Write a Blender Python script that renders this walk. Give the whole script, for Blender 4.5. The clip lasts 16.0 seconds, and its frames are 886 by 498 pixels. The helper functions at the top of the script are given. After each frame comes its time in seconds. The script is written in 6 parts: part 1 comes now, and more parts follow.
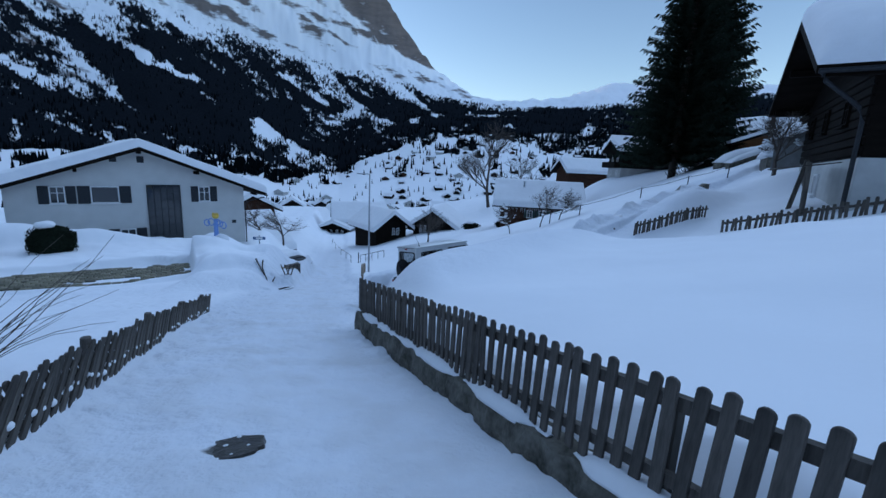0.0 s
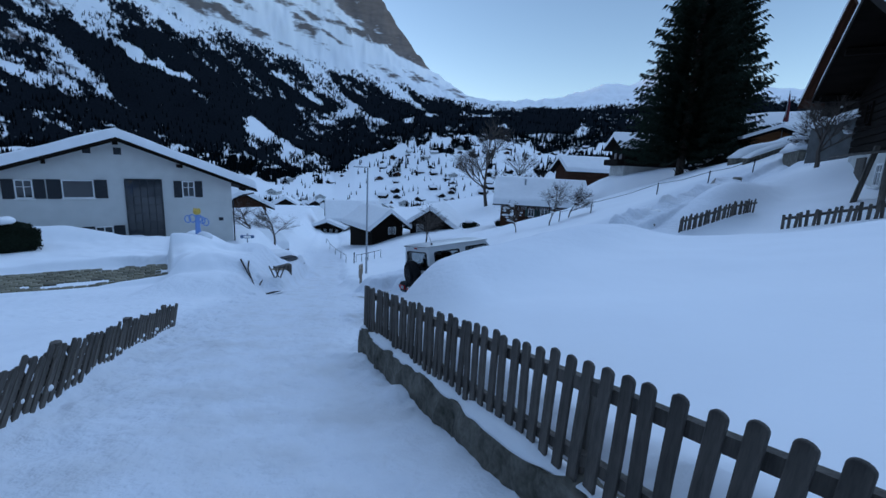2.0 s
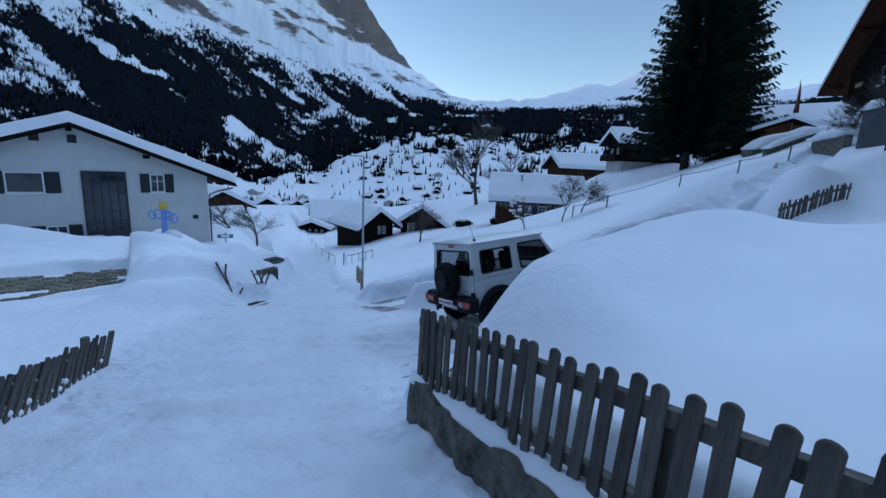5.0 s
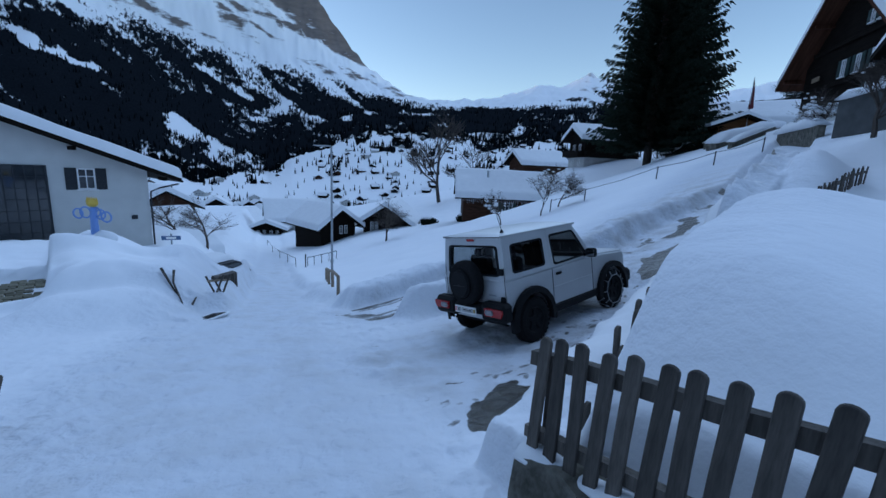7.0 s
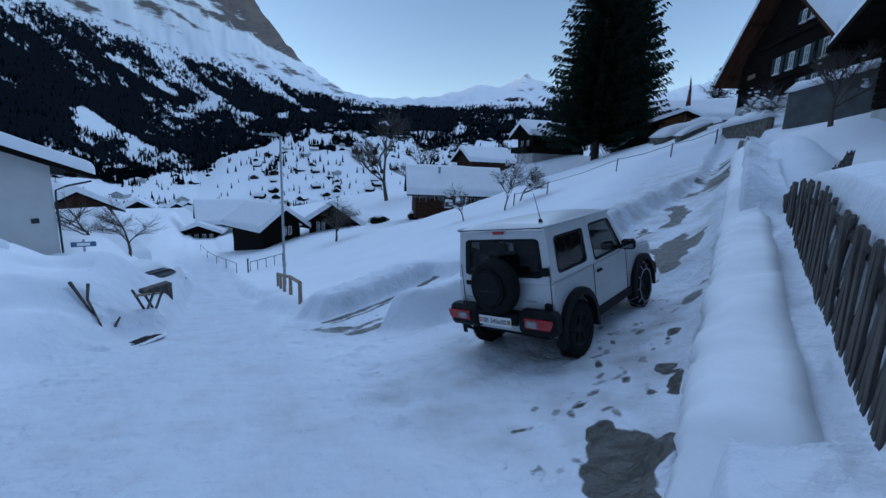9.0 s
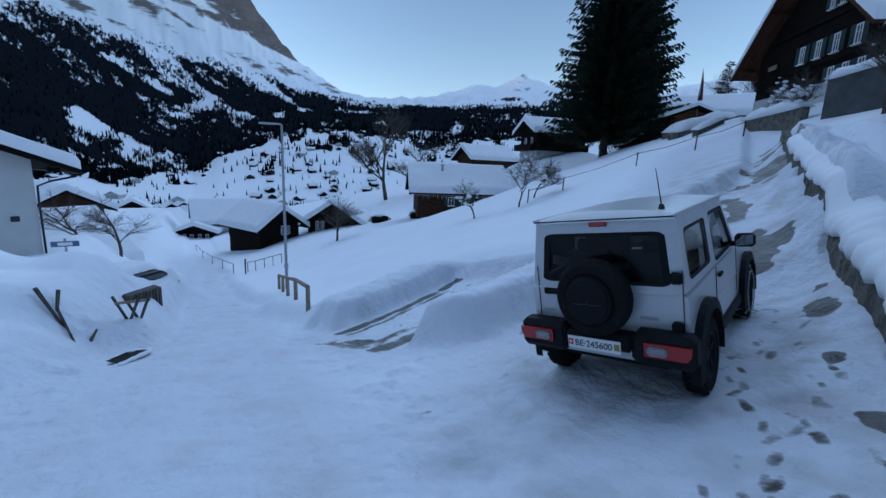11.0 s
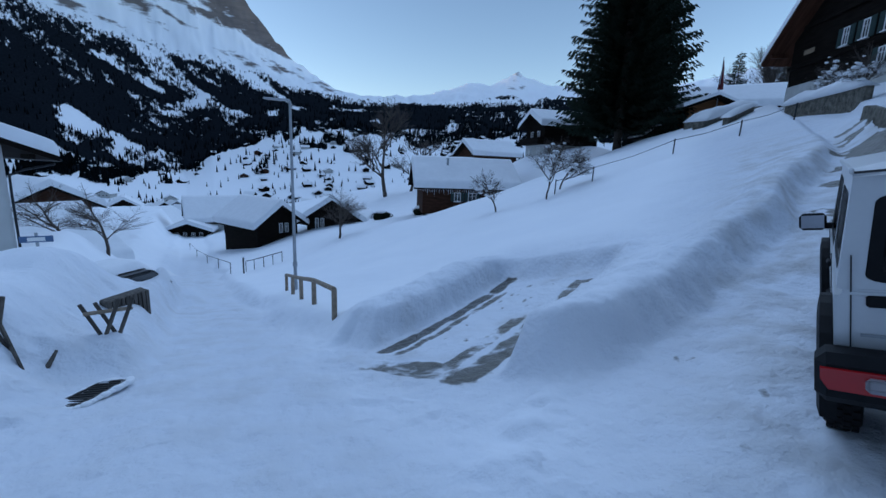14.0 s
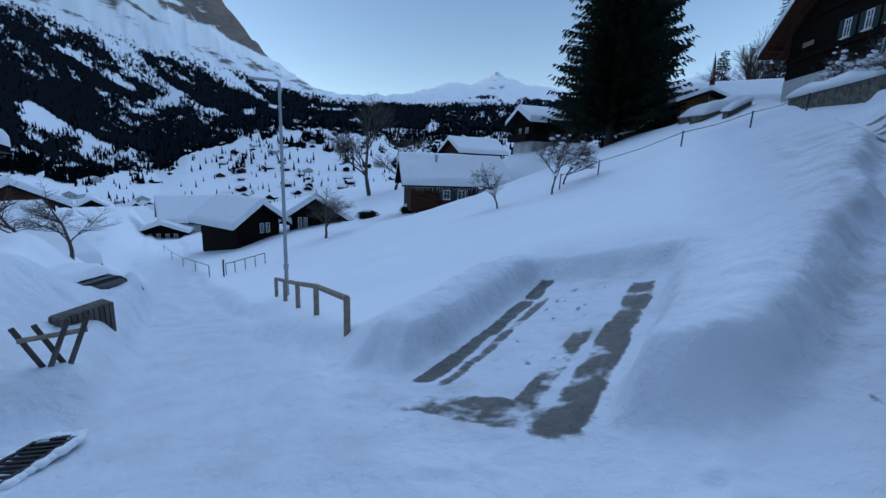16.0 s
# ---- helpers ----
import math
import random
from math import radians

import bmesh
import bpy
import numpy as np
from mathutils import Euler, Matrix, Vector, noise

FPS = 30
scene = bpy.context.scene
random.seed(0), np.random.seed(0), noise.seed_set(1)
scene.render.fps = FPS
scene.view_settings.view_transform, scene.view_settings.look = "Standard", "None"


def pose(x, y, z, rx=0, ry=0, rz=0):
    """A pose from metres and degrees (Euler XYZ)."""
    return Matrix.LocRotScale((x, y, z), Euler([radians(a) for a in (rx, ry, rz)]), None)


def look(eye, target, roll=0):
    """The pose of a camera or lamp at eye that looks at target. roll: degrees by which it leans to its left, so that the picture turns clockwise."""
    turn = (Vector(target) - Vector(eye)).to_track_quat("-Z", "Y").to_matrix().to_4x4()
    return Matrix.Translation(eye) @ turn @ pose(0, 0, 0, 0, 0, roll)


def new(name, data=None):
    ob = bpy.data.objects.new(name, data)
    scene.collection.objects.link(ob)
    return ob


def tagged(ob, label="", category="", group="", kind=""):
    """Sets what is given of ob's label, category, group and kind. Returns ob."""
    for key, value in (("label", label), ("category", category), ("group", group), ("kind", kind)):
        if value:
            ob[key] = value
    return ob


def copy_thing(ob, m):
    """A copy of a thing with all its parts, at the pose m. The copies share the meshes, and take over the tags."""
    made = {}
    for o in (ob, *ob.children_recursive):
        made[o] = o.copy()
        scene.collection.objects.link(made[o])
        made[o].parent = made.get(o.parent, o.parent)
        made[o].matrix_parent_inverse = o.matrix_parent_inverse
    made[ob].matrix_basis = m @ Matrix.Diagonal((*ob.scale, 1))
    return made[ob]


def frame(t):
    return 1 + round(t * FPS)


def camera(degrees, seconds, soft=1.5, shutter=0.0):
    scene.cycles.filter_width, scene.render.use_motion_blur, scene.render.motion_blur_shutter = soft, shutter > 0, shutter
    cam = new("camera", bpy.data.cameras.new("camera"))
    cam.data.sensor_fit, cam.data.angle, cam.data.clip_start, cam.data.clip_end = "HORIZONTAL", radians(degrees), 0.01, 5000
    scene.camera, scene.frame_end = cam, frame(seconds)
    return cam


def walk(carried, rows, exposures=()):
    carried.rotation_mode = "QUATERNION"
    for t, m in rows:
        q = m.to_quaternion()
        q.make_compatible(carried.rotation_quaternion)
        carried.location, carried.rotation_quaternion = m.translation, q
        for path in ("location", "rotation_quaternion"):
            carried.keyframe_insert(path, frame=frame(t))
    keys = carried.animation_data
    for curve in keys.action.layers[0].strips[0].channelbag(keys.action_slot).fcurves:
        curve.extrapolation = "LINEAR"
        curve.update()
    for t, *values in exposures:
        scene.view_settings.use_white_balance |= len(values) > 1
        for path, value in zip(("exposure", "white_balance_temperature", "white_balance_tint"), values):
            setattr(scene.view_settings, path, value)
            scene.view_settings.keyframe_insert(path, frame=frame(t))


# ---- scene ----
cam = camera(93.6, 16.0)
PATH = [
    (0, (0.501, 2.445, 1.958), (0.674, 4.557, 1.539), 2.7),
    (0.5, (0.370, 2.937, 1.889), (0.559, 5.048, 1.473), 2.9),
    (1, (0.284, 3.444, 1.770), (0.481, 5.553, 1.352), 2.8),
    (1.5, (0.210, 3.996, 1.623), (0.407, 6.105, 1.204), 2.8),
    (2, (0.063, 4.534, 1.504), (0.266, 6.643, 1.086), 2.9),
    (2.5, (-0.055, 5.023, 1.389), (0.157, 7.132, 0.971), 2.9),
    (3, (-0.224, 5.514, 1.286), (0.002, 7.622, 0.870), 2.9),
    (3.5, (-0.400, 5.978, 1.185), (-0.154, 8.083, 0.768), 2.8),
    (4, (-0.556, 6.463, 1.079), (-0.295, 8.567, 0.663), 2.7),
    (6.5, (-1.437, 8.831, 0.500), (-1.032, 10.912, 0.090), 2.8),
    (7, (-1.619, 9.238, 0.413), (-1.126, 11.301, 0.004), 2.6),
    (7.5, (-1.772, 9.688, 0.361), (-1.183, 11.726, -0.045), 2.5),
    (8, (-1.960, 10.090, 0.274), (-1.275, 12.099, -0.129), 2.4),
    (8.5, (-2.115, 10.526, 0.162), (-1.365, 12.511, -0.242), 2.3),
    (11, (-2.435, 12.581, -0.272), (-1.656, 14.554, -0.676), 2.2),
    (11.5, (-2.521, 12.979, -0.361), (-1.754, 14.958, -0.764), 2.3),
    (12, (-2.596, 13.400, -0.511), (-1.841, 15.382, -0.918), 2.2),
    (12.5, (-2.675, 13.797, -0.581), (-1.927, 15.781, -0.990), 2.2),
    (13, (-2.762, 14.188, -0.643), (-2.009, 16.171, -1.053), 2.1),
    (13.5, (-2.826, 14.603, -0.726), (-2.053, 16.577, -1.137), 2.2),
    (14, (-2.911, 14.998, -0.851), (-2.108, 16.961, -1.261), 2.1),
    (14.5, (-2.995, 15.438, -0.949), (-2.160, 17.387, -1.360), 2.1),
    (15, (-3.082, 15.854, -1.004), (-2.222, 17.793, -1.413), 2.1),
    (15.5, (-3.140, 16.251, -1.090), (-2.263, 18.181, -1.499), 2.0),
    (16, (-3.207, 16.674, -1.166), (-2.316, 18.599, -1.576), 2.0),
]
walk(cam, [(t, look(eye, target, roll)) for t, eye, target, roll in PATH], [(0, 0.77, 5720, 15), (16, 0.70, 5720, 15)])

# ---- light ----
world = bpy.data.worlds.new("sky")
scene.world = world
world.use_nodes = True
wn = world.node_tree
sky_tex = wn.nodes.new("ShaderNodeTexSky")
sky_tex.sky_type = 'NISHITA'
sky_tex.sun_disc = False
sky_tex.sun_elevation = radians(8)
sky_tex.sun_rotation = radians(-60)
sky_tex.altitude = 1000
sky_tex.dust_density = 0.6
wn.links.new(sky_tex.outputs[0], wn.nodes["Background"].inputs[0])
wn.nodes["Background"].inputs[1].default_value = 0.15

# the mountains hide the sun itself: only the wide bright sky above the gap gives a very soft direction
sun = new("sun", bpy.data.lights.new("sun", 'SUN'))
sun.data.energy = 0.75
sun.data.angle = radians(80)
sun.data.color = (0.60, 0.79, 1.0)
sun.matrix_world = look((30, 60, 90), (0, 0, 0))


# ---- materials ----
def material(name, base, rough=0.7, metal=0.0, var=0.25, scale=8.0, bump=0.15, bscale=60.0, spec=0.4, dist=0.01, stretch=(1, 1, 1), rand=0.0, dark=None):
    """A principled material with two scales of colour variation and fine relief, in object space metres."""
    m = bpy.data.materials.new(name)
    m.use_nodes = True
    n, l = m.node_tree.nodes, m.node_tree.links
    b = n["Principled BSDF"]
    b.inputs["Roughness"].default_value = rough
    b.inputs["Metallic"].default_value = metal
    b.inputs["Specular IOR Level"].default_value = spec
    tc = n.new("ShaderNodeTexCoord")
    mp = n.new("ShaderNodeMapping")
    mp.inputs["Scale"].default_value = stretch
    l.new(tc.outputs["Object"], mp.inputs[0])
    big, small = n.new("ShaderNodeTexNoise"), n.new("ShaderNodeTexNoise")
    for t, s, d in ((big, scale, 5), (small, bscale, 3)):
        t.inputs["Scale"].default_value = s
        t.inputs["Detail"].default_value = d
        l.new(mp.outputs[0], t.inputs["Vector"])
    add = n.new("ShaderNodeMath")
    add.operation = 'MULTIPLY_ADD'
    l.new(small.outputs["Fac"], add.inputs[0])
    add.inputs[1].default_value = 0.4
    l.new(big.outputs["Fac"], add.inputs[2])
    rmp = n.new("ShaderNodeValToRGB")
    lo = dark if dark else tuple(c * (1 - var) for c in base)
    hi = tuple(min(1.0, c * (1 + var)) for c in base)
    rmp.color_ramp.elements[0].position, rmp.color_ramp.elements[1].position = 0.42, 0.98
    rmp.color_ramp.elements[0].color = (*lo, 1)
    rmp.color_ramp.elements[1].color = (*hi, 1)
    l.new(add.outputs[0], rmp.inputs[0])
    out = rmp.outputs[0]
    if rand:
        oi, mx = n.new("ShaderNodeObjectInfo"), n.new("ShaderNodeHueSaturation")
        mr = n.new("ShaderNodeMapRange")
        mr.inputs["To Min"].default_value, mr.inputs["To Max"].default_value = 1 - rand, 1 + rand
        l.new(oi.outputs["Random"], mr.inputs[0])
        l.new(mr.outputs[0], mx.inputs["Value"])
        l.new(out, mx.inputs["Color"])
        out = mx.outputs[0]
    l.new(out, b.inputs["Base Color"])
    if bump:
        bp = n.new("ShaderNodeBump")
        bp.inputs["Strength"].default_value = bump
        bp.inputs["Distance"].default_value = dist
        l.new(add.outputs[0], bp.inputs["Height"])
        l.new(bp.outputs[0], b.inputs["Normal"])
    return m


def plain(name, base, rough=0.5, metal=0.0, spec=0.5, emit=0.0, alpha=1.0, trans=0.0):
    m = bpy.data.materials.new(name)
    m.use_nodes = True
    b = m.node_tree.nodes["Principled BSDF"]
    b.inputs["Base Color"].default_value = (*base, 1)
    b.inputs["Roughness"].default_value = rough
    b.inputs["Metallic"].default_value = metal
    b.inputs["Specular IOR Level"].default_value = spec
    b.inputs["Transmission Weight"].default_value = trans
    return m


SNOW = material("snow", (0.80, 0.81, 0.83), 0.75, var=0.04, scale=1.5, bump=0.18, bscale=14, dist=0.02, spec=0.1)
OLDWOOD = material("weathered_wood", (0.080, 0.070, 0.060), 0.85, var=0.75, scale=14, bump=0.6, bscale=90, stretch=(1, 1, 0.12), rand=0.3)
DARKWOOD = material("dark_wood", (0.010, 0.0075, 0.006), 0.8, var=0.5, scale=6, bump=0.4, bscale=60, stretch=(0.2, 0.2, 1), spec=0.06)
REDWOOD = material("red_brown_wood", (0.052, 0.025, 0.016), 0.75, var=0.5, scale=4, bump=0.4, bscale=50, stretch=(0.2, 0.2, 1), spec=0.06)
RAILBOARD = material("pale_board", (0.22, 0.16, 0.10), 0.8, var=0.3, scale=6, bump=0.3, bscale=50)
SOFFIT = material("red_stained_boards", (0.060, 0.026, 0.016), 0.75, var=0.5, scale=3, bump=0.4, bscale=40, stretch=(0.2, 2, 0.2), spec=0.06)
WARMWOOD = material("honey_wood", (0.17, 0.08, 0.036), 0.7, var=0.35, scale=4, bump=0.3, bscale=50, stretch=(0.2, 0.2, 1), spec=0.06)
PLASTER = material("white_plaster", (0.55, 0.55, 0.53), 0.9, var=0.07, scale=1.2, bump=0.2, bscale=120, dist=0.004)
GREYPLASTER = material("grey_plaster", (0.50, 0.50, 0.48), 0.9, var=0.15, scale=2, bump=0.3, bscale=60)
CONCRETE = material("mossy_concrete", (0.13, 0.12, 0.10), 0.9, var=0.6, scale=4.5, bump=1.0, bscale=22, dist=0.05, dark=(0.025, 0.025, 0.016))
STONE = material("grey_stone", (0.20, 0.18, 0.155), 0.9, var=0.45, scale=6, bump=0.7, bscale=30, dist=0.03)
SHUTTER = material("dark_shutter_paint", (0.016, 0.02, 0.026), 0.6, var=0.3, scale=8, bump=0.15, bscale=50)
GREENPAINT = material("green_shutter_paint", (0.02, 0.045, 0.042), 0.6, var=0.3, scale=8, bump=0.15, bscale=50)
WHITEPAINT = material("white_paint", (0.75, 0.75, 0.74), 0.55, var=0.06, scale=6, bump=0.1, bscale=60)
METAL = material("galvanised_steel", (0.33, 0.35, 0.37), 0.5, 0.7, var=0.15, scale=5, bump=0.1, bscale=80)
DARKMETAL = material("dark_metal", (0.03, 0.032, 0.036), 0.5, 0.6, var=0.3, scale=10, bump=0.15, bscale=60)
BARK = material("bark", (0.055, 0.045, 0.038), 0.95, var=0.5, scale=12, bump=0.8, bscale=50, dist=0.02)
TWIG = material("twig", (0.075, 0.06, 0.05), 0.9, var=0.3, scale=20, bump=0.2, bscale=60)
NEEDLE = material("spruce_needles", (0.017, 0.026, 0.018), 0.85, var=0.5, scale=3, bump=0.0, bscale=20, spec=0.06)
FARNEEDLE = material("far_conifer", (0.004, 0.006, 0.007), 0.95, var=0.4, scale=0.05, bump=0.0, bscale=0.4, spec=0.0)
HEDGE = material("hedge_leaves", (0.010, 0.014, 0.009), 0.9, var=0.5, scale=9, bump=0.0, bscale=40, spec=0.04)
GLASS = plain("window_glass", (0.02, 0.025, 0.03), 0.06, 0.0, 0.8)


# ---- helpers of this scene ----
def part(name, bm, mat, parent=None, label="", smooth=False):
    me = bpy.data.meshes.new(name)
    if smooth:
        for f in bm.faces:
            f.smooth = True
    bm.to_mesh(me)
    bm.free()
    for m in (mat if isinstance(mat, (list, tuple)) else (mat,)):
        me.materials.append(m)
    ob = new(name, me)
    if parent is not None:
        ob.parent = parent
    if label:
        tagged(ob, label)
    return ob


def thing(name, label, category, m=None, group="", kind=""):
    ob = new(name)
    ob.empty_display_size = 0.2
    if m is not None:
        ob.matrix_basis = m
    return tagged(ob, label, category, group, kind)


def box(bm, cx, cy, cz, sx, sy, sz, m=None, bevel=0.0):
    """A box by centre and size, with bevelled edges where asked."""
    mat = Matrix.Translation((cx, cy, cz)) @ Matrix.Diagonal((sx, sy, sz, 1))
    if m is not None:
        mat = m @ mat
    r = bmesh.ops.create_cube(bm, size=1, matrix=mat)
    if bevel:
        es = list({e for v in r["verts"] for e in v.link_edges})
        bmesh.ops.bevel(bm, geom=es, offset=bevel, segments=1, affect='EDGES')
    return bm


def prism(bm, pts, y0, y1, m=None):
    """Pulls an outline in the xz plane from y0 to y1."""
    a = [bm.verts.new((x, y0, z)) for x, z in pts]
    b = [bm.verts.new((x, y1, z)) for x, z in pts]
    k = len(pts)
    fs = [bm.faces.new(a), bm.faces.new(b[::-1])]
    for i in range(k):
        fs.append(bm.faces.new((a[i], b[i], b[(i + 1) % k], a[(i + 1) % k])))
    bmesh.ops.recalc_face_normals(bm, faces=fs)
    if m is not None:
        bmesh.ops.transform(bm, matrix=m, verts=a + b)
    return bm


def tube(bm, pts, r0, r1=None, n=6):
    """A tapering tube through the points."""
    pts = [Vector(p) for p in pts]
    r1 = r0 if r1 is None else r1
    rings = []
    for i, p in enumerate(pts):
        d = (pts[min(i + 1, len(pts) - 1)] - pts[max(i - 1, 0)]).normalized()
        s = d.orthogonal().normalized()
        u = d.cross(s)
        r = r0 + (r1 - r0) * i / max(1, len(pts) - 1)
        rings.append([bm.verts.new(p + (s * math.cos(a) + u * math.sin(a)) * r) for a in (2 * math.pi * k / n for k in range(n))])
    for a, b in zip(rings, rings[1:]):
        for k in range(n):
            bm.faces.new((a[k], a[(k + 1) % n], b[(k + 1) % n], b[k]))
    if n > 2:
        bm.faces.new(rings[0][::-1])
        bm.faces.new(rings[-1])
    return bm


# ---- the lie of the land ----
def smooth01(a, b, v):
    k = np.clip((v - a) / (b - a), 0, 1)
    return k * k * (3 - 2 * k)


def value_noise(x, y, seed=0):
    """Smooth noise between -1 and 1 on numpy arrays."""
    xi, yi = np.floor(x), np.floor(y)
    fx, fy = x - xi, y - yi
    fx, fy = fx * fx * (3 - 2 * fx), fy * fy * (3 - 2 * fy)

    def h(i, j):
        v = np.sin(i * 127.1 + j * 311.7 + seed * 74.7) * 43758.5453
        return (v - np.floor(v)) * 2 - 1
    a = h(xi, yi) * (1 - fx) + h(xi + 1, yi) * fx
    b = h(xi, yi + 1) * (1 - fx) + h(xi + 1, yi + 1) * fx
    return a * (1 - fy) + b * fy


def fractal(x, y, octaves=4, seed=0):
    s, amp, tot = 0, 1.0, 0
    for o in range(octaves):
        s = s + amp * value_noise(x * 2 ** o + 13.7 * o, y * 2 ** o - 7.1 * o, seed + o)
        tot += amp
        amp *= 0.5
    return s / tot


CX, CY = -1.5, 10.0          # middle of the walk
AZ = np.array([-180, -100, -60, -40, -30, -21, -16.6, -9.6, -6.7, -3.4, -1.6, 0, 2.3, 5, 7.5, 9, 10.8, 16.5, 21.3, 25.2, 27.5, 31, 34, 38.6, 45, 60, 100, 180])
SKYLINE = np.array([18, 22, 25, 27, 27, 26, 25.5, 24, 22, 19, 16.6, 14.9, 12.5, 10.7, 9.3, 9.0, 8.6, 8.8, 9.7, 11.0, 10.5, 12.2, 10.9, 10.1, 9.5, 12, 16, 18])
F_AZ = np.array([-180, -60, -40, -30, -20, -9.6, 2, 8.6, 16, 29, 37, 60, 180])
F_TOP = np.array([12, 12, 13.5, 15.2, 13.3, 11.4, 9.6, 8.5, 8.2, 8.8, 8.8, 9, 9])
B_AZ = np.array([-180, -60, -41, -21, -16.6, -9.6, -6.7, 0.7, 5, 12.6, 20, 25, 40, 60, 180])
F_BOT = np.array([2, 0, 0, 0.3, -1.5, -1.3, 1.0, 3.7, 4.3, 4.6, 2.9, 4.4, 4.5, 5, 5])


def road_x(y):
    return np.where(y < 11, -2.8 + 0.33 * (11 - np.maximum(y, -6)), -2.8 - 0.16 * (y - 11))


def road_z(y):
    """The road falls steadily, then eases off down in the village."""
    a = 0.81 - 0.2195 * np.minimum(y, 46)
    over = np.maximum(y - 46, 0)
    return a - 9 * (1 - np.exp(-over * 0.2195 / 9 * 0.75))


def near_land(x, y, snow=True):
    """Height of the ground within the village; snow adds the lying snow, the banks and what was cleared."""
    rx = road_x(y)
    z = road_z(y)
    d = np.maximum(x - rx - 2.0, 0)
    z = z + 0.345 * (np.sqrt(np.minimum(d, 38) ** 2 + 16) - 4) + 0.22 * np.clip(d - 38, 0, 40) + 0.12 * np.maximum(d - 78, 0)
    # terrace of the house
    lf = rx - x - 2.0
    ter = -3.75 - 0.02 * (y - 22) - 1.6 * smooth01(26.5, 32, y) - 5 * smooth01(44, 62, y)
    lift = np.maximum(ter - road_z(y), 0) * smooth01(20, 25, y)
    z = z + lift * smooth01(0.6, 4.0, lf)
    z = z - 0.12 * smooth01(-0.5, 3, lf) * (1 - smooth01(14, 19, y))
    # hillside falls away towards the lower meadow
    z = z - 3.4 * smooth01(46, 62, y) * smooth01(8, 34, d)
    # level ground under the chalet behind the spruces
    z = z + 4.0 * np.exp(-((x - 36) / 8) ** 4 - ((y - 68) / 8) ** 4)
    if not snow:
        return z
    # the field above the retaining walls
    fx = -0.67 + (11.45 - y) * 0.365
    s = (x - fx) * 0.94
    u = (x + 0.45) * 0.82 + (y - 11.75) * 0.57
    v = (x + 0.45) * -0.57 + (y - 11.75) * 0.82
    on_field = smooth01(0.16, 0.42, s) * (1 - smooth01(-0.62, -0.48, v)) * (1 - smooth01(17, 20, u))
    rise = 0.62 * (1 - 0.75 * smooth01(4, 9, u) * smooth01(2, 5, s)) + 0.18 * smooth01(0.2, 2.5, s) + 0.75 * np.exp(-((u - 14) / 3.2) ** 2 - ((v + 1.1) / 0.9) ** 2) + 0.75 * smooth01(0.18, 1.5, s) * np.exp(-(v / 2.2) ** 2) * (1 - 0.6 * smooth01(5, 10, u))
    rise = rise - 0.65 * smooth01(6.5, 9.5, u) * smooth01(-0.3, -2.5, v)
    rise = rise + 0.25 * np.exp(-((v + 1.2) / 0.8) ** 2) * smooth01(-0.7, 0.5, u) * (1 - smooth01(5.5, 9, u))
    rise = rise + 0.10 * fractal(x * 0.45, y * 0.45, 3, 5)
    z = z + on_field * rise
    # deep snow on the slope, ploughed banks along what is cleared
    free = (1 - on_field)
    hw = 1.9 + 0.35 * value_noise(y * 0.35, y * 0 + 3, 2)
    beside = smooth01(0, 1, (x - rx - hw - 0.15) / 0.9) * smooth01(17.0, 19.0, y + 0.3 * (x - rx))
    pu = (x + 1.08) * 0.85 + (y - 20.2) * 0.53
    pv = (x + 1.08) * -0.53 + (y - 20.2) * 0.85
    edge = 0.25 * fractal(x * 0.9, y * 0.9, 3, 9)
    bay = (1 - smooth01(1.30, 1.58, np.abs(pv + 0.5 * edge))) * (1 - smooth01(4.6, 5.2, pu + edge))
    rim = np.interp(u, [0, 3.9, 5, 6.5, 8.2, 10, 12, 15, 17.5], [5.6, 5.15, 4.5, 4.05, 3.5, 2.7, 2.5, 1.7, 1.1])
    drive = (1 - smooth01(rim - 0.10, rim + 0.50, v + 0.6 * edge)) * smooth01(-0.7, -0.5, v)
    front = smooth01(-0.30, 0.22, pu + 0.5 * edge - np.interp(pv, [-2.6, -1.3, 1.2, 2.1, 4.0], [-0.1, -0.05, 0.45, 0.7, -3]))
    front = np.where(pv < -4, 1, front)
    deep = beside * (1 - bay) * (1 - drive) * front
    bank = 0.55 * np.exp(-((v - rim - 0.75) / 0.7) ** 2) * smooth01(2.5, 4.5, u) * (1 - smooth01(12, 18, u)) + 0.6 * np.exp(-((pv - 2.1) / 0.6) ** 2) * smooth01(0, 1.5, pu) * (1 - smooth01(4.5, 6, pu))
    lump = 0.5 + 0.6 * fractal(x * 1.1, y * 1.1, 5, 3)
    z = z + free * deep * (0.42 + 0.10 * fractal(x * 0.3, y * 0.3, 3, 8) + bank * (0.26 + 0.50 * lump) + 0.10 * np.abs(fractal(x * 2.3, y * 2.3, 3, 62)) * bank)
    # snow heaped against the wall of the drive
    ledge = (1 - smooth01(0.16, 0.27, v)) * smooth01(-0.35, -0.05, u) * (1 - smooth01(17, 20, u)) * smooth01(-0.75, -0.55, v) * smooth01(0.10, 0.25, s)
    z = z + free * ledge * (0.40 + 0.16 * smooth01(1, 5, u) + 0.35 * smooth01(7.6, 8.6, u) + 0.08 * fractal(u * 0.9, v * 2.0, 3, 63))
    heap = np.exp(-((v - 0.25) / 0.5) ** 2) * smooth01(7.2, 8.4, u) * (1 - smooth01(20, 24, u)) * free
    z = z + heap * 0.60 * (0.25 + lump)
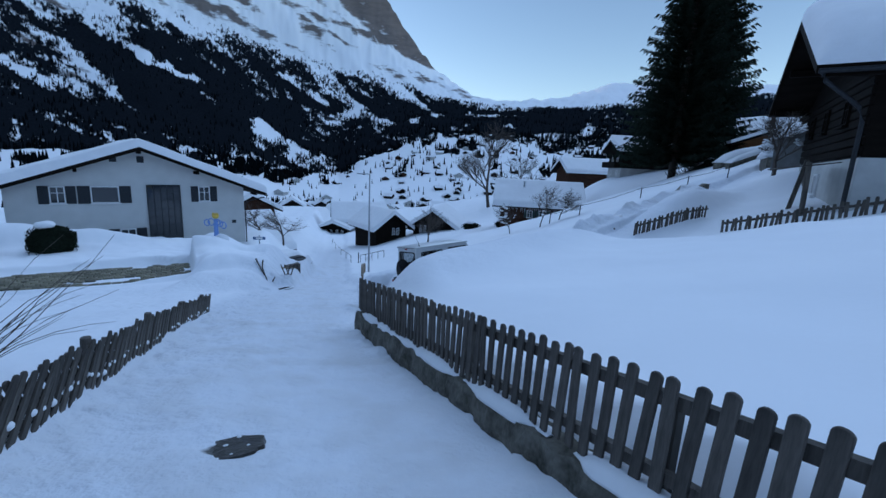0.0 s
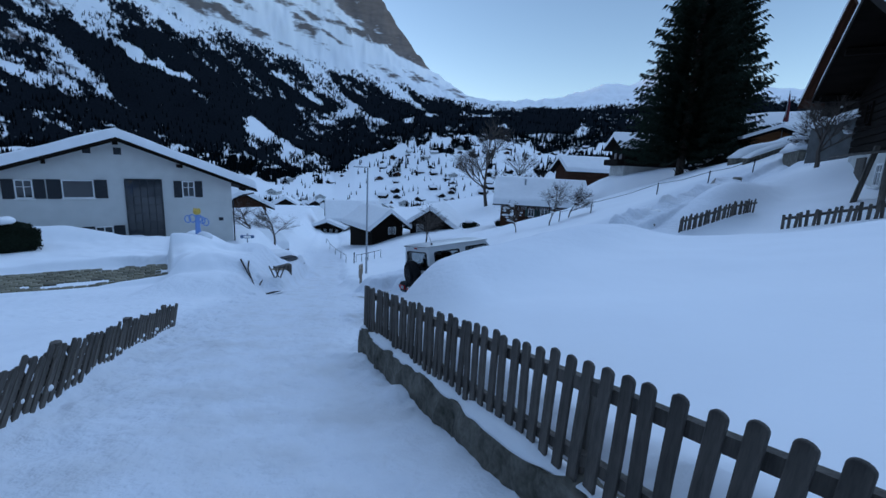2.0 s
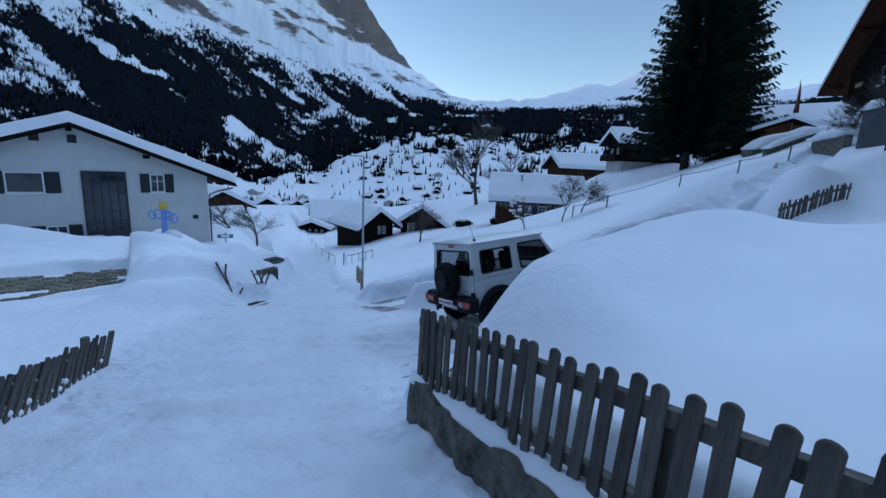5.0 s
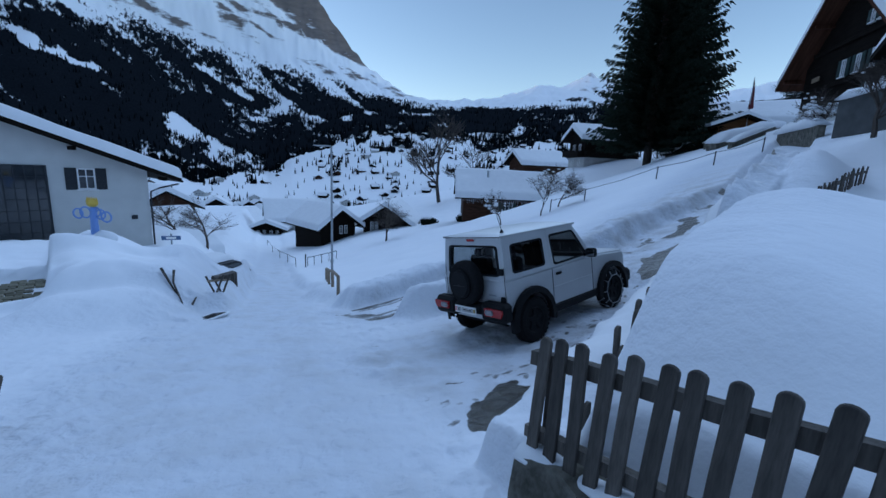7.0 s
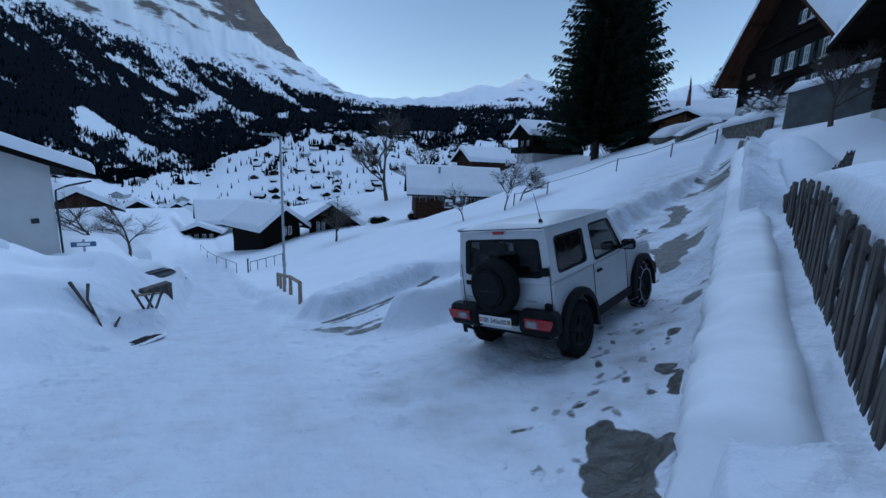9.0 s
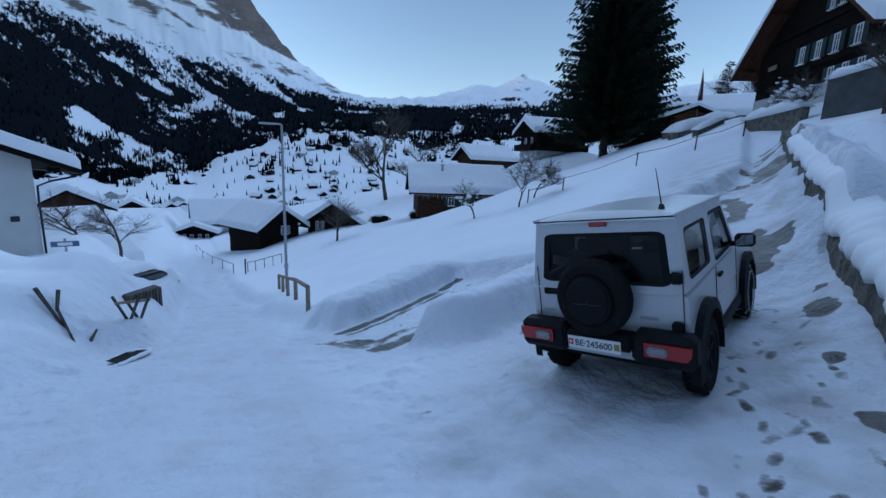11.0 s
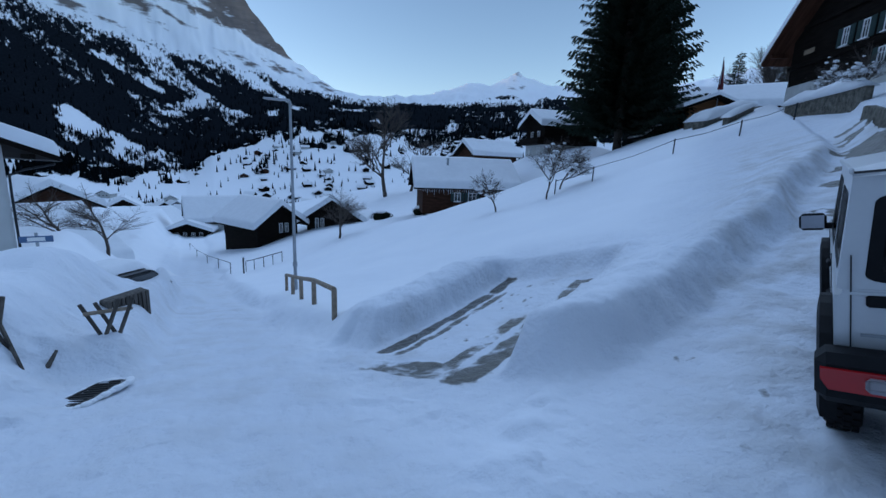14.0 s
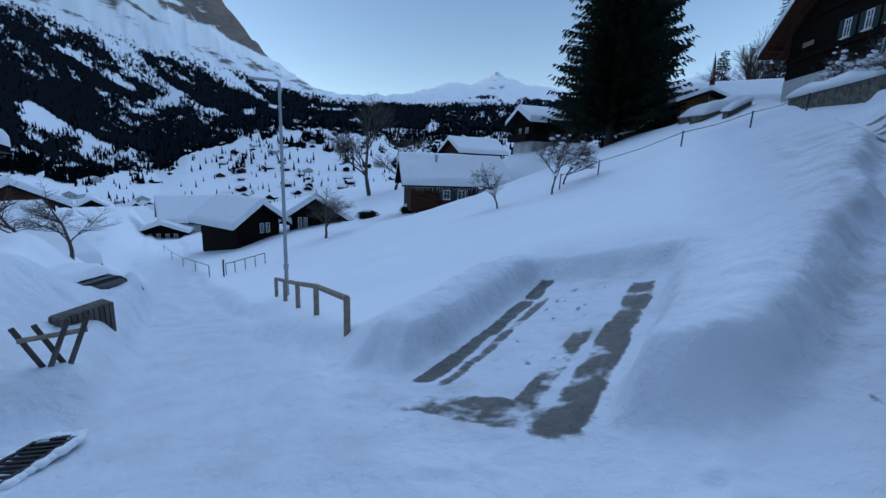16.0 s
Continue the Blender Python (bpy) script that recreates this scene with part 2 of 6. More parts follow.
    skirt = np.exp(-((v - 0.45) / 0.16) ** 2) * smooth01(-0.2, 0.2, u) * (1 - smooth01(7.5, 8.5, u))
    z = z + skirt * (0.05 + 0.16 * np.maximum(fractal(u * 1.6, v * 3, 3, 64) + 0.15, 0))
    # bank on the other side of the road
    lb = smooth01(0.0, 1.2, lf + 0.95 + 0.5 * edge) * smooth01(19.2, 21.5, y + 0.25 * lf)
    z = z + lb * (0.80 + 0.30 * fractal(x * 0.5, y * 0.5, 3, 6) - 0.25 * smooth01(28, 34, y)) * (1 - 0.75 * smooth01(4.2, 5.6, lf) * (1 - smooth01(24.5, 25.5, y)))
    heaped = smooth01(-1.95, -1.30, lf + 0.4 * edge) * smooth01(21.4, 22.6, y + 0.2 * lf) * (1 - smooth01(32.5, 37, y)) * (1 - smooth01(2.5, 4.5, lf) * (1 - smooth01(24.5, 25.5, y)))
    z = z + heaped * (0.62 + 0.22 * smooth01(24, 25.5, y) + 0.22 * smooth01(27.5, 30, y) + 0.12 * fractal(x * 0.8, y * 0.8, 3, 46)) + 0.42 * np.exp(-((x + 7.5) / 1.1) ** 2 - ((y - 27.2) / 1.5) ** 2) + 0.75 * np.exp(-((x + 6.5) / 0.9) ** 2 - ((y - 33.2) / 1.4) ** 2)
    yard = smooth01(0.4, 2.0, lf) * (1 - smooth01(13, 15, y))
    z = z + yard * 0.10
    # snow lying against the back of the crossed-lath fence
    back = -((x + 4.83) * 0.961 + (y - 13.45) * 0.276)
    z = z + 0.20 * smooth01(-0.10, 0.10, back) * (1 - smooth01(1.2, 3.0, back)) * smooth01(2.0, 4.0, y) * (1 - smooth01(12.6, 13.6, y))
    # the cleared paved yard by the house
    pa = (x + 9.8) * -0.88 + (y - 22.6) * -0.475
    pb = (x + 9.8) * -0.475 + (y - 22.6) * 0.88
    w = smooth01(-1.2, 0.0, pa) * (1 - smooth01(-0.7, 0.0, pb)) * smooth01(-6.0, -3.0, pb) * smooth01(2.0, 3.5, lf)
    z = z * (1 - w) + np.minimum(z, -3.84 + 0.13 * np.maximum(-pb, 0)) * w
    paved = smooth01(-0.15, 0.1, pa) * (1 - smooth01(12, 13, pa)) * smooth01(-0.7, 0.1, pb) * (1 - smooth01(2.95, 3.25, pb))
    z = z * (1 - paved) + (-3.80) * paved
    z = z + 0.30 * smooth01(3.15, 3.6, pb) * (1 - smooth01(5.0, 7.5, pb)) * smooth01(-2.5, 0.2, pa) * (1 - smooth01(16, 20, pa)) * (0.9 + 0.3 * fractal(x * 0.6, y * 0.6, 2, 44))
    w = smooth01(-1.5, 0.2, pa) * smooth01(2.95, 3.2, pb) * (1 - smooth01(8, 10, pb))
    z = z * (1 - w) + np.minimum(z, -3.38 + 0.12 * fractal(x * 0.7, y * 0.7, 3, 47)) * w
    # level standing of the parked car
    cf = (x - 2.01) * 0.895 + (y - 16.24) * 0.446
    cl = (x - 2.01) * -0.446 + (y - 16.24) * 0.895
    stand = (1 - smooth01(2.0, 3.4, np.abs(cf - 0.1))) * (1 - smooth01(0.95, 1.9, np.abs(cl)))
    z = z * (1 - stand) + (-2.335 + 0.066 * cf - 0.158 * cl) * stand
    # trodden surface
    on_road = 1 - smooth01(1.6, 2.8, np.abs(x - rx))
    on_drive = drive * smooth01(-2, 1, u) * (1 - smooth01(28, 34, u))
    walked = np.clip(on_road + on_drive + bay + 0.5 * (1 - smooth01(19, 22, y)) * smooth01(0.5, 2, lf), 0, 1)
    across = x - rx
    ruts = np.cos(across * 4.2 + 0.8 * fractal(y * 0.15, x * 0 + 2, 2, 33)) * np.exp(-(across / 1.8) ** 2)
    z = z + (1 - paved) * (0.012 * fractal(x * 1.7, y * 1.7, 4, 4) + 0.03 * fractal(x * 0.35, y * 0.35, 2, 12))
    z = z + walked * (1 - paved) * (0.022 * fractal(x * 3.1, y * 3.1, 3, 14) + 0.020 * fractal(x * 7.0, y * 7.0, 3, 16) + 0.016 * ruts + 0.008 * fractal(across * 5.0, y * 0.35, 3, 65))
    # crumbled lumps along the ploughed edges
    crumb = np.clip(np.exp(-((across - 2.3) / 0.5) ** 2) * (1 - smooth01(50, 60, y)) + np.exp(-((v - rim - 0.1) / 0.45) ** 2) * smooth01(1, 3, u) * (1 - smooth01(16, 18, u)) + np.exp(-((np.abs(pv) - 1.6) / 0.25) ** 2) * smooth01(-0.5, 0.5, pu) * (1 - smooth01(5, 6, pu)) + np.exp(-((lf + 0.6) / 0.6) ** 2), 0, 1)
    z = z + crumb * (0.07 * np.maximum(fractal(x * 4.0, y * 4.0, 3, 18), -0.1) + 0.09 * np.maximum(fractal(x * 2.2, y * 2.2, 3, 19), -0.1))
    return z


def land(x, y):
    """Height of the whole sheet, from the road to the skyline."""
    r = np.hypot(x - CX, y - CY)
    az = np.degrees(np.arctan2(x - CX, y - CY))
    sky_e, top_e, bot_e = np.interp(az, AZ, SKYLINE), np.interp(az, F_AZ, F_TOP), np.interp(az, B_AZ, F_BOT)
    wob = 60 * fractal(x / 300.0, y / 300.0, 3, 21)
    lr = np.log(np.maximum(r + wob * smooth01(300, 900, r), 1.0))
    k = [math.log(v) for v in (520, 1150, 2500, 3400)]
    valley = np.degrees(np.arctan((-20 - 29 * np.clip((r - 120) / 400, 0, 1)) / np.maximum(r, 60)))
    e = np.where(lr < k[1], valley + (bot_e - valley) * np.clip((lr - k[0]) / (k[1] - k[0]), 0, 1),
                 np.where(lr < k[2], bot_e + (top_e - bot_e) * (lr - k[1]) / (k[2] - k[1]),
                          top_e + (sky_e - top_e) * np.clip((lr - k[2]) / (k[3] - k[2]), 0, 1)))
    far = r * np.tan(np.radians(e)) + 0.012 * r * fractal(x / 160.0, y / 160.0, 5, 31) * smooth01(400, 1500, r) * (1 - smooth01(2900, 3350, r))
    far = far + 0.006 * r * fractal(az * 1.3, r / 220.0, 4, 41) * smooth01(2300, 2700, r)
    far = far * (1 - smooth01(3450, 4300, r))
    near = near_land(x, y)
    out = np.minimum(np.maximum(near, -36 - 0 * r), 40)
    w = smooth01(105, 260, r)
    mid = out * (1 - w) + far * w
    return mid


def land_at(x, y):
    return float(land(np.array([float(x)]), np.array([float(y)]))[0])


# ---- ground: one sheet from the road to the skyline ----
def ground_material():
    m = bpy.data.materials.new("snowy_ground")
    m.use_nodes = True
    n, l = m.node_tree.nodes, m.node_tree.links
    b = n["Principled BSDF"]
    b.inputs["Specular IOR Level"].default_value = 0.0

    def node(kind, **kw):
        o = n.new(kind)
        for k, v in kw.items():
            o.inputs[k].default_value = v
        return o

    def attr(name):
        o = n.new("ShaderNodeAttribute")
        o.attribute_name = name
        return o.outputs["Fac"]

    def mix(f, a, c):
        o = n.new("ShaderNodeMix")
        o.data_type = 'RGBA'
        l.new(f, o.inputs[0])
        for sock, val in ((o.inputs[6], a), (o.inputs[7], c)):
            if isinstance(val, tuple):
                sock.default_value = (*val, 1)
            else:
                l.new(val, sock)
        return o.outputs[2]

    def sharpen(f, amount, tex):
        """mask + (noise - 0.5) * amount, cut sharp"""
        a = n.new("ShaderNodeMath")
        a.operation = 'MULTIPLY_ADD'
        l.new(tex.outputs["Fac"], a.inputs[0])
        a.inputs[1].default_value = amount
        l.new(f, a.inputs[2])
        r = node("ShaderNodeMapRange", **{"From Min": 0.42 + amount / 2, "From Max": 0.60 + amount / 2})
        l.new(a.outputs[0], r.inputs[0])
        return r.outputs[0]
    tc = n.new("ShaderNodeTexCoord")

    def noise_tex(scale, detail, rough=0.5):
        o = node("ShaderNodeTexNoise", Scale=scale, Detail=detail, Roughness=rough)
        l.new(tc.outputs["Object"], o.inputs["Vector"])
        return o
    fine, lumps, soft, far, farfine = noise_tex(7, 6, 0.6), noise_tex(1.6, 5), noise_tex(0.35, 3), noise_tex(0.045, 6, 0.65), noise_tex(0.3, 4, 0.6)
    fresh = mix(soft.outputs["Fac"], (0.82, 0.84, 0.88), (0.90, 0.91, 0.93))
    packed = mix(lumps.outputs["Fac"], (0.66, 0.69, 0.75), (0.80, 0.82, 0.86))
    white = mix(attr("trodden"), fresh, packed)
    # greys the snow where it is soiled, and where the car's shade is painted
    grime_shade = n.new("ShaderNodeMath")
    grime_shade.operation = 'MULTIPLY'
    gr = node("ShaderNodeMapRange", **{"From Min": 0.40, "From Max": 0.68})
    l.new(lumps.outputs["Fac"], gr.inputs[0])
    l.new(gr.outputs[0], grime_shade.inputs[0])
    l.new(attr("dirt_shade"), grime_shade.inputs[1])
    col = mix(grime_shade.outputs[0], white, (0.30, 0.29, 0.28))
    asphalt = mix(fine.outputs["Fac"], (0.035, 0.034, 0.030), (0.095, 0.085, 0.065))
    bare = sharpen(attr("bare"), 0.55, fine)
    col = mix(bare, col, asphalt)
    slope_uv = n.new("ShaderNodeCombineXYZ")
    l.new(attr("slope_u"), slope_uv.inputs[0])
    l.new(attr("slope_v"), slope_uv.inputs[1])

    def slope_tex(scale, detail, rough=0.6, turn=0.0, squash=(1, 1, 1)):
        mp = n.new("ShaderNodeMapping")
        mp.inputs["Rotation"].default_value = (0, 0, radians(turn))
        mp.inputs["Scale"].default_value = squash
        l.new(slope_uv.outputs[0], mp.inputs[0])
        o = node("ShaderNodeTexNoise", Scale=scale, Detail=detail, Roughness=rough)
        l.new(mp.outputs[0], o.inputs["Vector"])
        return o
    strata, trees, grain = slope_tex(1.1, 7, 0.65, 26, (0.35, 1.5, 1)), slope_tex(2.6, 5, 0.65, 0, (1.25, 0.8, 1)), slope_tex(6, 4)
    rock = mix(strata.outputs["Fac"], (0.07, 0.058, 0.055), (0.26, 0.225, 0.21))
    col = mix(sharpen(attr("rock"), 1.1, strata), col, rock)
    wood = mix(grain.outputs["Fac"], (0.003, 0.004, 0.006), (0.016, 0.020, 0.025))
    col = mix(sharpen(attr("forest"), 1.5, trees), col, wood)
    l.new(col, b.inputs["Base Color"])
    rg = node("ShaderNodeMapRange", **{"To Min": 0.75, "To Max": 0.28})
    wet = n.new("ShaderNodeMath")
    wet.operation = 'MAXIMUM'
    l.new(bare, wet.inputs[0])
    wm = n.new("ShaderNodeMath")
    wm.operation = 'MULTIPLY'
    wm.inputs[1].default_value = 0.8
    l.new(grime_shade.outputs[0], wm.inputs[0])
    l.new(wm.outputs[0], wet.inputs[1])
    l.new(wet.outputs[0], rg.inputs[0])
    l.new(rg.outputs[0], b.inputs["Roughness"])
    sp = node("ShaderNodeMapRange", **{"To Min": 0.0, "To Max": 0.5})
    l.new(wet.outputs[0], sp.inputs[0])
    l.new(sp.outputs[0], b.inputs["Specular IOR Level"])
    hsum = n.new("ShaderNodeMath")
    hsum.operation = 'MULTIPLY_ADD'
    l.new(lumps.outputs["Fac"], hsum.inputs[0])
    hsum.inputs[1].default_value = 2.0
    l.new(fine.outputs["Fac"], hsum.inputs[2])
    bp = node("ShaderNodeBump", Strength=0.55, Distance=0.07)
    l.new(hsum.outputs[0], bp.inputs["Height"])
    trod = node("ShaderNodeMapRange", **{"To Min": 0.05, "To Max": 0.75})
    l.new(attr("trodden"), trod.inputs[0])
    l.new(trod.outputs[0], bp.inputs["Strength"])
    l.new(bp.outputs[0], b.inputs["Normal"])
    return m


def cover(x, y, z):
    """What shows on the sheet: bare asphalt, dirt with the car's painted shade, trodden snow, forest and rock, each 0
    to 1.
    """
    r = np.hypot(x - CX, y - CY)
    az = np.degrees(np.arctan2(x - CX, y - CY))
    u = (x + 0.45) * 0.82 + (y - 11.75) * 0.57
    v = (x + 0.45) * -0.57 + (y - 11.75) * 0.82
    pu = (x + 1.08) * 0.85 + (y - 20.2) * 0.53
    pv = (x + 1.08) * -0.53 + (y - 20.2) * 0.85
    wig = 0.12 * fractal(x * 1.1, y * 1.1, 3, 15)
    n1 = fractal(x * 1.4, y * 1.4, 4, 17)
    n2 = fractal(x * 0.6, y * 0.6, 4, 19)
    n3 = fractal(x * 3.2, y * 3.2, 3, 20)

    def strip(d, half):
        return 1 - smooth01(half * 0.6, half * 1.4, np.abs(d))
    bare = strip(pv - 0.95 + 0.4 * wig, 0.17) * smooth01(0.0, 0.4, pu) * (1 - smooth01(4.6, 4.9, pu))
    bare = np.maximum(bare, strip(pv - 0.62 + 0.4 * wig, 0.10) * smooth01(-0.2, 0.4, pu) * (1 - smooth01(3.4, 4.2, pu)) * 0.8)
    bare = np.maximum(bare, strip(pv + 0.95 + 0.5 * wig, 0.22) * smooth01(-0.7, -0.3, pu) * (1 - smooth01(4.1, 4.4, pu)) * (0.85 + 0.3 * n1))
    bare = np.maximum(bare, strip(pv + 0.50 + 0.5 * wig, 0.16) * smooth01(-0.5, 0.1, pu) * (1 - smooth01(1.8, 2.6, pu)) * (0.7 + 0.6 * n1))
    bare = np.maximum(bare, strip(pu + 0.20 + 0.35 * n1, 0.30) * strip(pv + 0.25, 1.05) * (0.85 + 0.5 * n2))
    bare = bare * (0.86 + 0.5 * n3 + 0.25 * n1)
    # footprints beside the car and in the cleared bay
    rs = random.Random(31)
    prints = [(rs.uniform(0.3, 8.0), rs.uniform(0.6, 1.5) + 0.4 * rs.random(), 0) for i in range(110)] + [(rs.uniform(0.8, 4.6), rs.uniform(-0.5, 0.45), 1) for i in range(26)] + [(rs.uniform(2.0, 5.0), rs.uniform(3.4, 4.6), 0) for i in range(9)]
    steps = np.zeros_like(x)
    close = np.where(r < 16)[0] if x.ndim == 1 else None
    for pa, pb, where in prints if close is not None else ():
        da, db = (pu[close] - pa, pv[close] - pb) if where else (u[close] - pa, v[close] - pb)
        turn, size = rs.uniform(-0.6, 0.6), rs.uniform(0.7, 1.25)
        ea, eb = da * math.cos(turn) + db * math.sin(turn), db * math.cos(turn) - da * math.sin(turn)
        steps[close] = np.maximum(steps[close], np.exp(-(ea / (0.13 * size)) ** 4 - (eb / (0.055 * size)) ** 4) * rs.uniform(0.36, 0.60))
    bare = np.maximum(bare, steps)
    # patches on the drive, by the fence end and up the hill
    ragged = 0.5 * n1 + 0.7 * n3
    for pa, pb, la, lb in ((1.0, 0.74, 0.62, 0.30), (0.55, 0.58, 0.30, 0.16), (1.5, 1.0, 0.25, 0.12), (8.5, 1.2, 1.1, 0.42), (15.8, 0.75, 1.6, 0.5), (5.7, 0.62, 0.45, 0.16), (12.0, 1.5, 1.2, 0.3)):
        bare = np.maximum(bare, smooth01(0.25, 0.7, np.exp(-((u - pa) / la) ** 2 - ((v - pb) / lb) ** 2) + 0.75 * ragged) * smooth01(0.05, 0.3, np.exp(-((u - pa) / la) ** 2 - ((v - pb) / lb) ** 2)))
    up = smooth01(8.5, 10, u) * (1 - smooth01(18, 24, u))
    mid = np.interp(u, [8, 12, 15, 18], [1.9, 1.5, 1.0, 0.6])
    bare = np.maximum(bare, up * strip(v - mid + 0.2 * n2, 0.8) * smooth01(0.10, 0.30, 0.6 * n1 + 0.5 * n3 + 0.4 * n2) * 0.9)
    bare = np.maximum(bare, strip(v - 0.62 - 0.1 * n2, 0.14) * smooth01(0.8, 1.5, u) * (1 - smooth01(7.5, 8.5, u)) * smooth01(0.05, 0.3, 0.7 * n1 + 0.6 * n3))
    # uncovered spot on the road
    bare = np.maximum(bare, smooth01(0.5, 0.85, 1.0 - np.hypot((x + 1.0) * 0.94 + (y - 5.63) * 0.34, ((x + 1.0) * -0.34 + (y - 5.63) * 0.94) * 1.3) / 0.55 + 0.12 * n3) * 0.9)
    # thin grass and stones showing at the edge of the yard
    dirt_shade = strip(v - 2.0, 1.9) * smooth01(0.0, 1.8, u) * (1 - smooth01(14, 26, u)) * (0.62 + 0.3 * n2)
    # shade under and behind the parked car, painted into the snow colour
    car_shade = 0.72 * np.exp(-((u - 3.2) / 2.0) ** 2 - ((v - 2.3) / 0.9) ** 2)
    dirt_shade = np.maximum(dirt_shade, car_shade)
    lf = road_x(y) - x
    dirt_shade = np.maximum(dirt_shade, (0.24 + 0.18 * n2) * strip(lf + 0.3 + 0.3 * n2, 1.7) * (1 - smooth01(55, 70, y)))
    dirt_shade = np.maximum(dirt_shade, 0.5 * strip(pv, 1.5) * smooth01(-1.2, 0.0, pu) * (1 - smooth01(4.6, 5.4, pu)) * smooth01(-0.2, 0.4, n1))
    trodden = np.maximum(strip(lf, 2.4) * (1 - smooth01(60, 80, y)), np.maximum(strip(v - 2, 3.2) * smooth01(-1, 1, u) * (1 - smooth01(28, 34, u)), strip(pv, 2.2) * strip(pu - 2, 4)))
    trodden = np.maximum(trodden, smooth01(1, 3, lf) * (1 - smooth01(19, 22, y)) * (1 - smooth01(14, 20, lf)) * 0.6)
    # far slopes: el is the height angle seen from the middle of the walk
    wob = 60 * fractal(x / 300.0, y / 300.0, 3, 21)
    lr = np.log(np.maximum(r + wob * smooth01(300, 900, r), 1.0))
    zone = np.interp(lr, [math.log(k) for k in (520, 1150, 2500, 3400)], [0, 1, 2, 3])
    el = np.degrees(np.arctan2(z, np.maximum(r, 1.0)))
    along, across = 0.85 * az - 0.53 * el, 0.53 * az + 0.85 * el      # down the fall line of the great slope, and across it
    gully = fractal(across * 0.42, along * 0.10, 3, 51)
    chute = fractal(across * 1.25, along * 0.30, 3, 52)
    band = fractal(az * 0.16, el * 1.3, 4, 54)
    patch = fractal(az * 0.33, el * 0.45, 4, 53)
    fineb = fractal(az * 1.1, el * 1.4, 3, 57)
    west = 1 - smooth01(3, 10, az)
    tree_line = zone + 0.22 * patch + 0.12 * fineb
    dense = 0.44 - 0.50 * smooth01(1.5, 2.1, tree_line) - 0.30 * (1 - smooth01(1.0, 1.25, tree_line))
    forest = 0.5 + dense + west * (0.45 * gully + 0.62 * chute) + (1 - west) * (0.60 * band + 0.05) + 0.25 * patch + 0.40 * fineb
    forest = forest + 0.45 * np.exp(-((az + 27) / 9) ** 2 - ((el - 5.5) / 4.5) ** 2)
    forest = forest * smooth01(0.86, 1.0, zone + 0.12 * patch + 0.08 * fineb) * (1 - smooth01(1.98, 2.16, zone + 0.10 * gully + 0.12 * chute + 0.1 * fineb))
    for ga, ge, la, le, tilt in ((-27.6, 9.0, 3.2, 0.42, -0.36), (-30.0, 9.9, 0.8, 0.7, 0), (-8.2, 6.2, 1.5, 0.75, 0.25), (-3.1, 5.5, 1.7, 0.5, -0.1), (-12, 7.7, 1.3, 0.4, -0.4), (-10.6, 5.0, 1.2, 0.35, -0.2), (0.2, 5.8, 1.1, 0.5, 0), (-19.0, 3.2, 1.1, 1.7, 0), (3.5, 6.8, 1.8, 0.22, -0.05), (9.5, 6.9, 2.4, 0.18, 0), (13.0, 5.6, 1.2, 0.2, 0), (22.5, 5.2, 0.9, 0.8, 0.1), (-15.5, 9.6, 1.8, 0.28, -0.5)):
        da, de = az - ga + 0.9 * patch, el - ge - tilt * (az - ga) + 0.5 * fineb + 0.25 * chute
        forest = forest - 0.95 * np.exp(-(da / la) ** 2 * 1.2 - (de / le) ** 2 * 1.2)
    # tree rows and copses between the meadows
    rows = smooth01(0.22, 0.36, fractal(az * 0.45, el * 0.9, 4, 61) + 0.35 * fineb) * smooth01(0.25, 0.5, zone) * (1 - smooth01(0.9, 1.1, zone))
    forest = np.maximum(forest, rows * 0.75)
    copse = np.exp(-((az + 17.5 - 2.0 * fineb) / 4.0) ** 2 - ((el + 1.6 + 0.10 * (az + 17)) / 0.8) ** 4) + np.exp(-((az + 29) / 8.0) ** 4 - ((el + 1.0) / 2.0) ** 4)
    forest = np.maximum(forest, 0.95 * copse * smooth01(-0.5, 0.0, fineb + 0.2 * patch))
    scree = smooth01(-32.5, -36, az + 3 * patch + 0.25 * (el - 8)) * smooth01(3.5, 6.5, el + fineb)
    forest = forest * (1 - scree) + scree * (0.52 + 0.65 * chute + 0.45 * fineb)
    strata = fractal((0.42 * az + 0.9 * el) * 1.5, (0.9 * az - 0.42 * el) * 0.28, 4, 71)
    above = smooth01(1.98, 2.10, zone)
    rock = above * (0.34 + 0.60 * strata + 0.20 * patch) * (1 - smooth01(6, 12, az))
    wall = az - np.interp(el, [11.6, 12.0, 13.0, 15.4, 18.6, 24], [3.5, 2.2, -2.5, -6.8, -10.2, -14])
    rock = np.maximum(rock, above * smooth01(-1.8, 3.2, wall + 2.5 * strata) * (1 - smooth01(3.2, 4.2, az)) * 0.72)
    rock = np.maximum(rock, scree * (0.45 + 0.5 * strata))
    rock = np.maximum(rock, above * smooth01(0.0, 0.4, strata + 0.2) * np.exp(-((az - 31) / 1.6) ** 2) * 0.5)
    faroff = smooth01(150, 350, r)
    return {"bare": np.clip(bare, 0, 1), "dirt_shade": np.clip(dirt_shade, 0, 1), "trodden": np.clip(trodden, 0, 1), "forest": np.clip(forest, 0, 1) * faroff, "rock": np.clip(rock, 0, 1) * faroff, "slope_u": az * faroff, "slope_v": el * faroff}


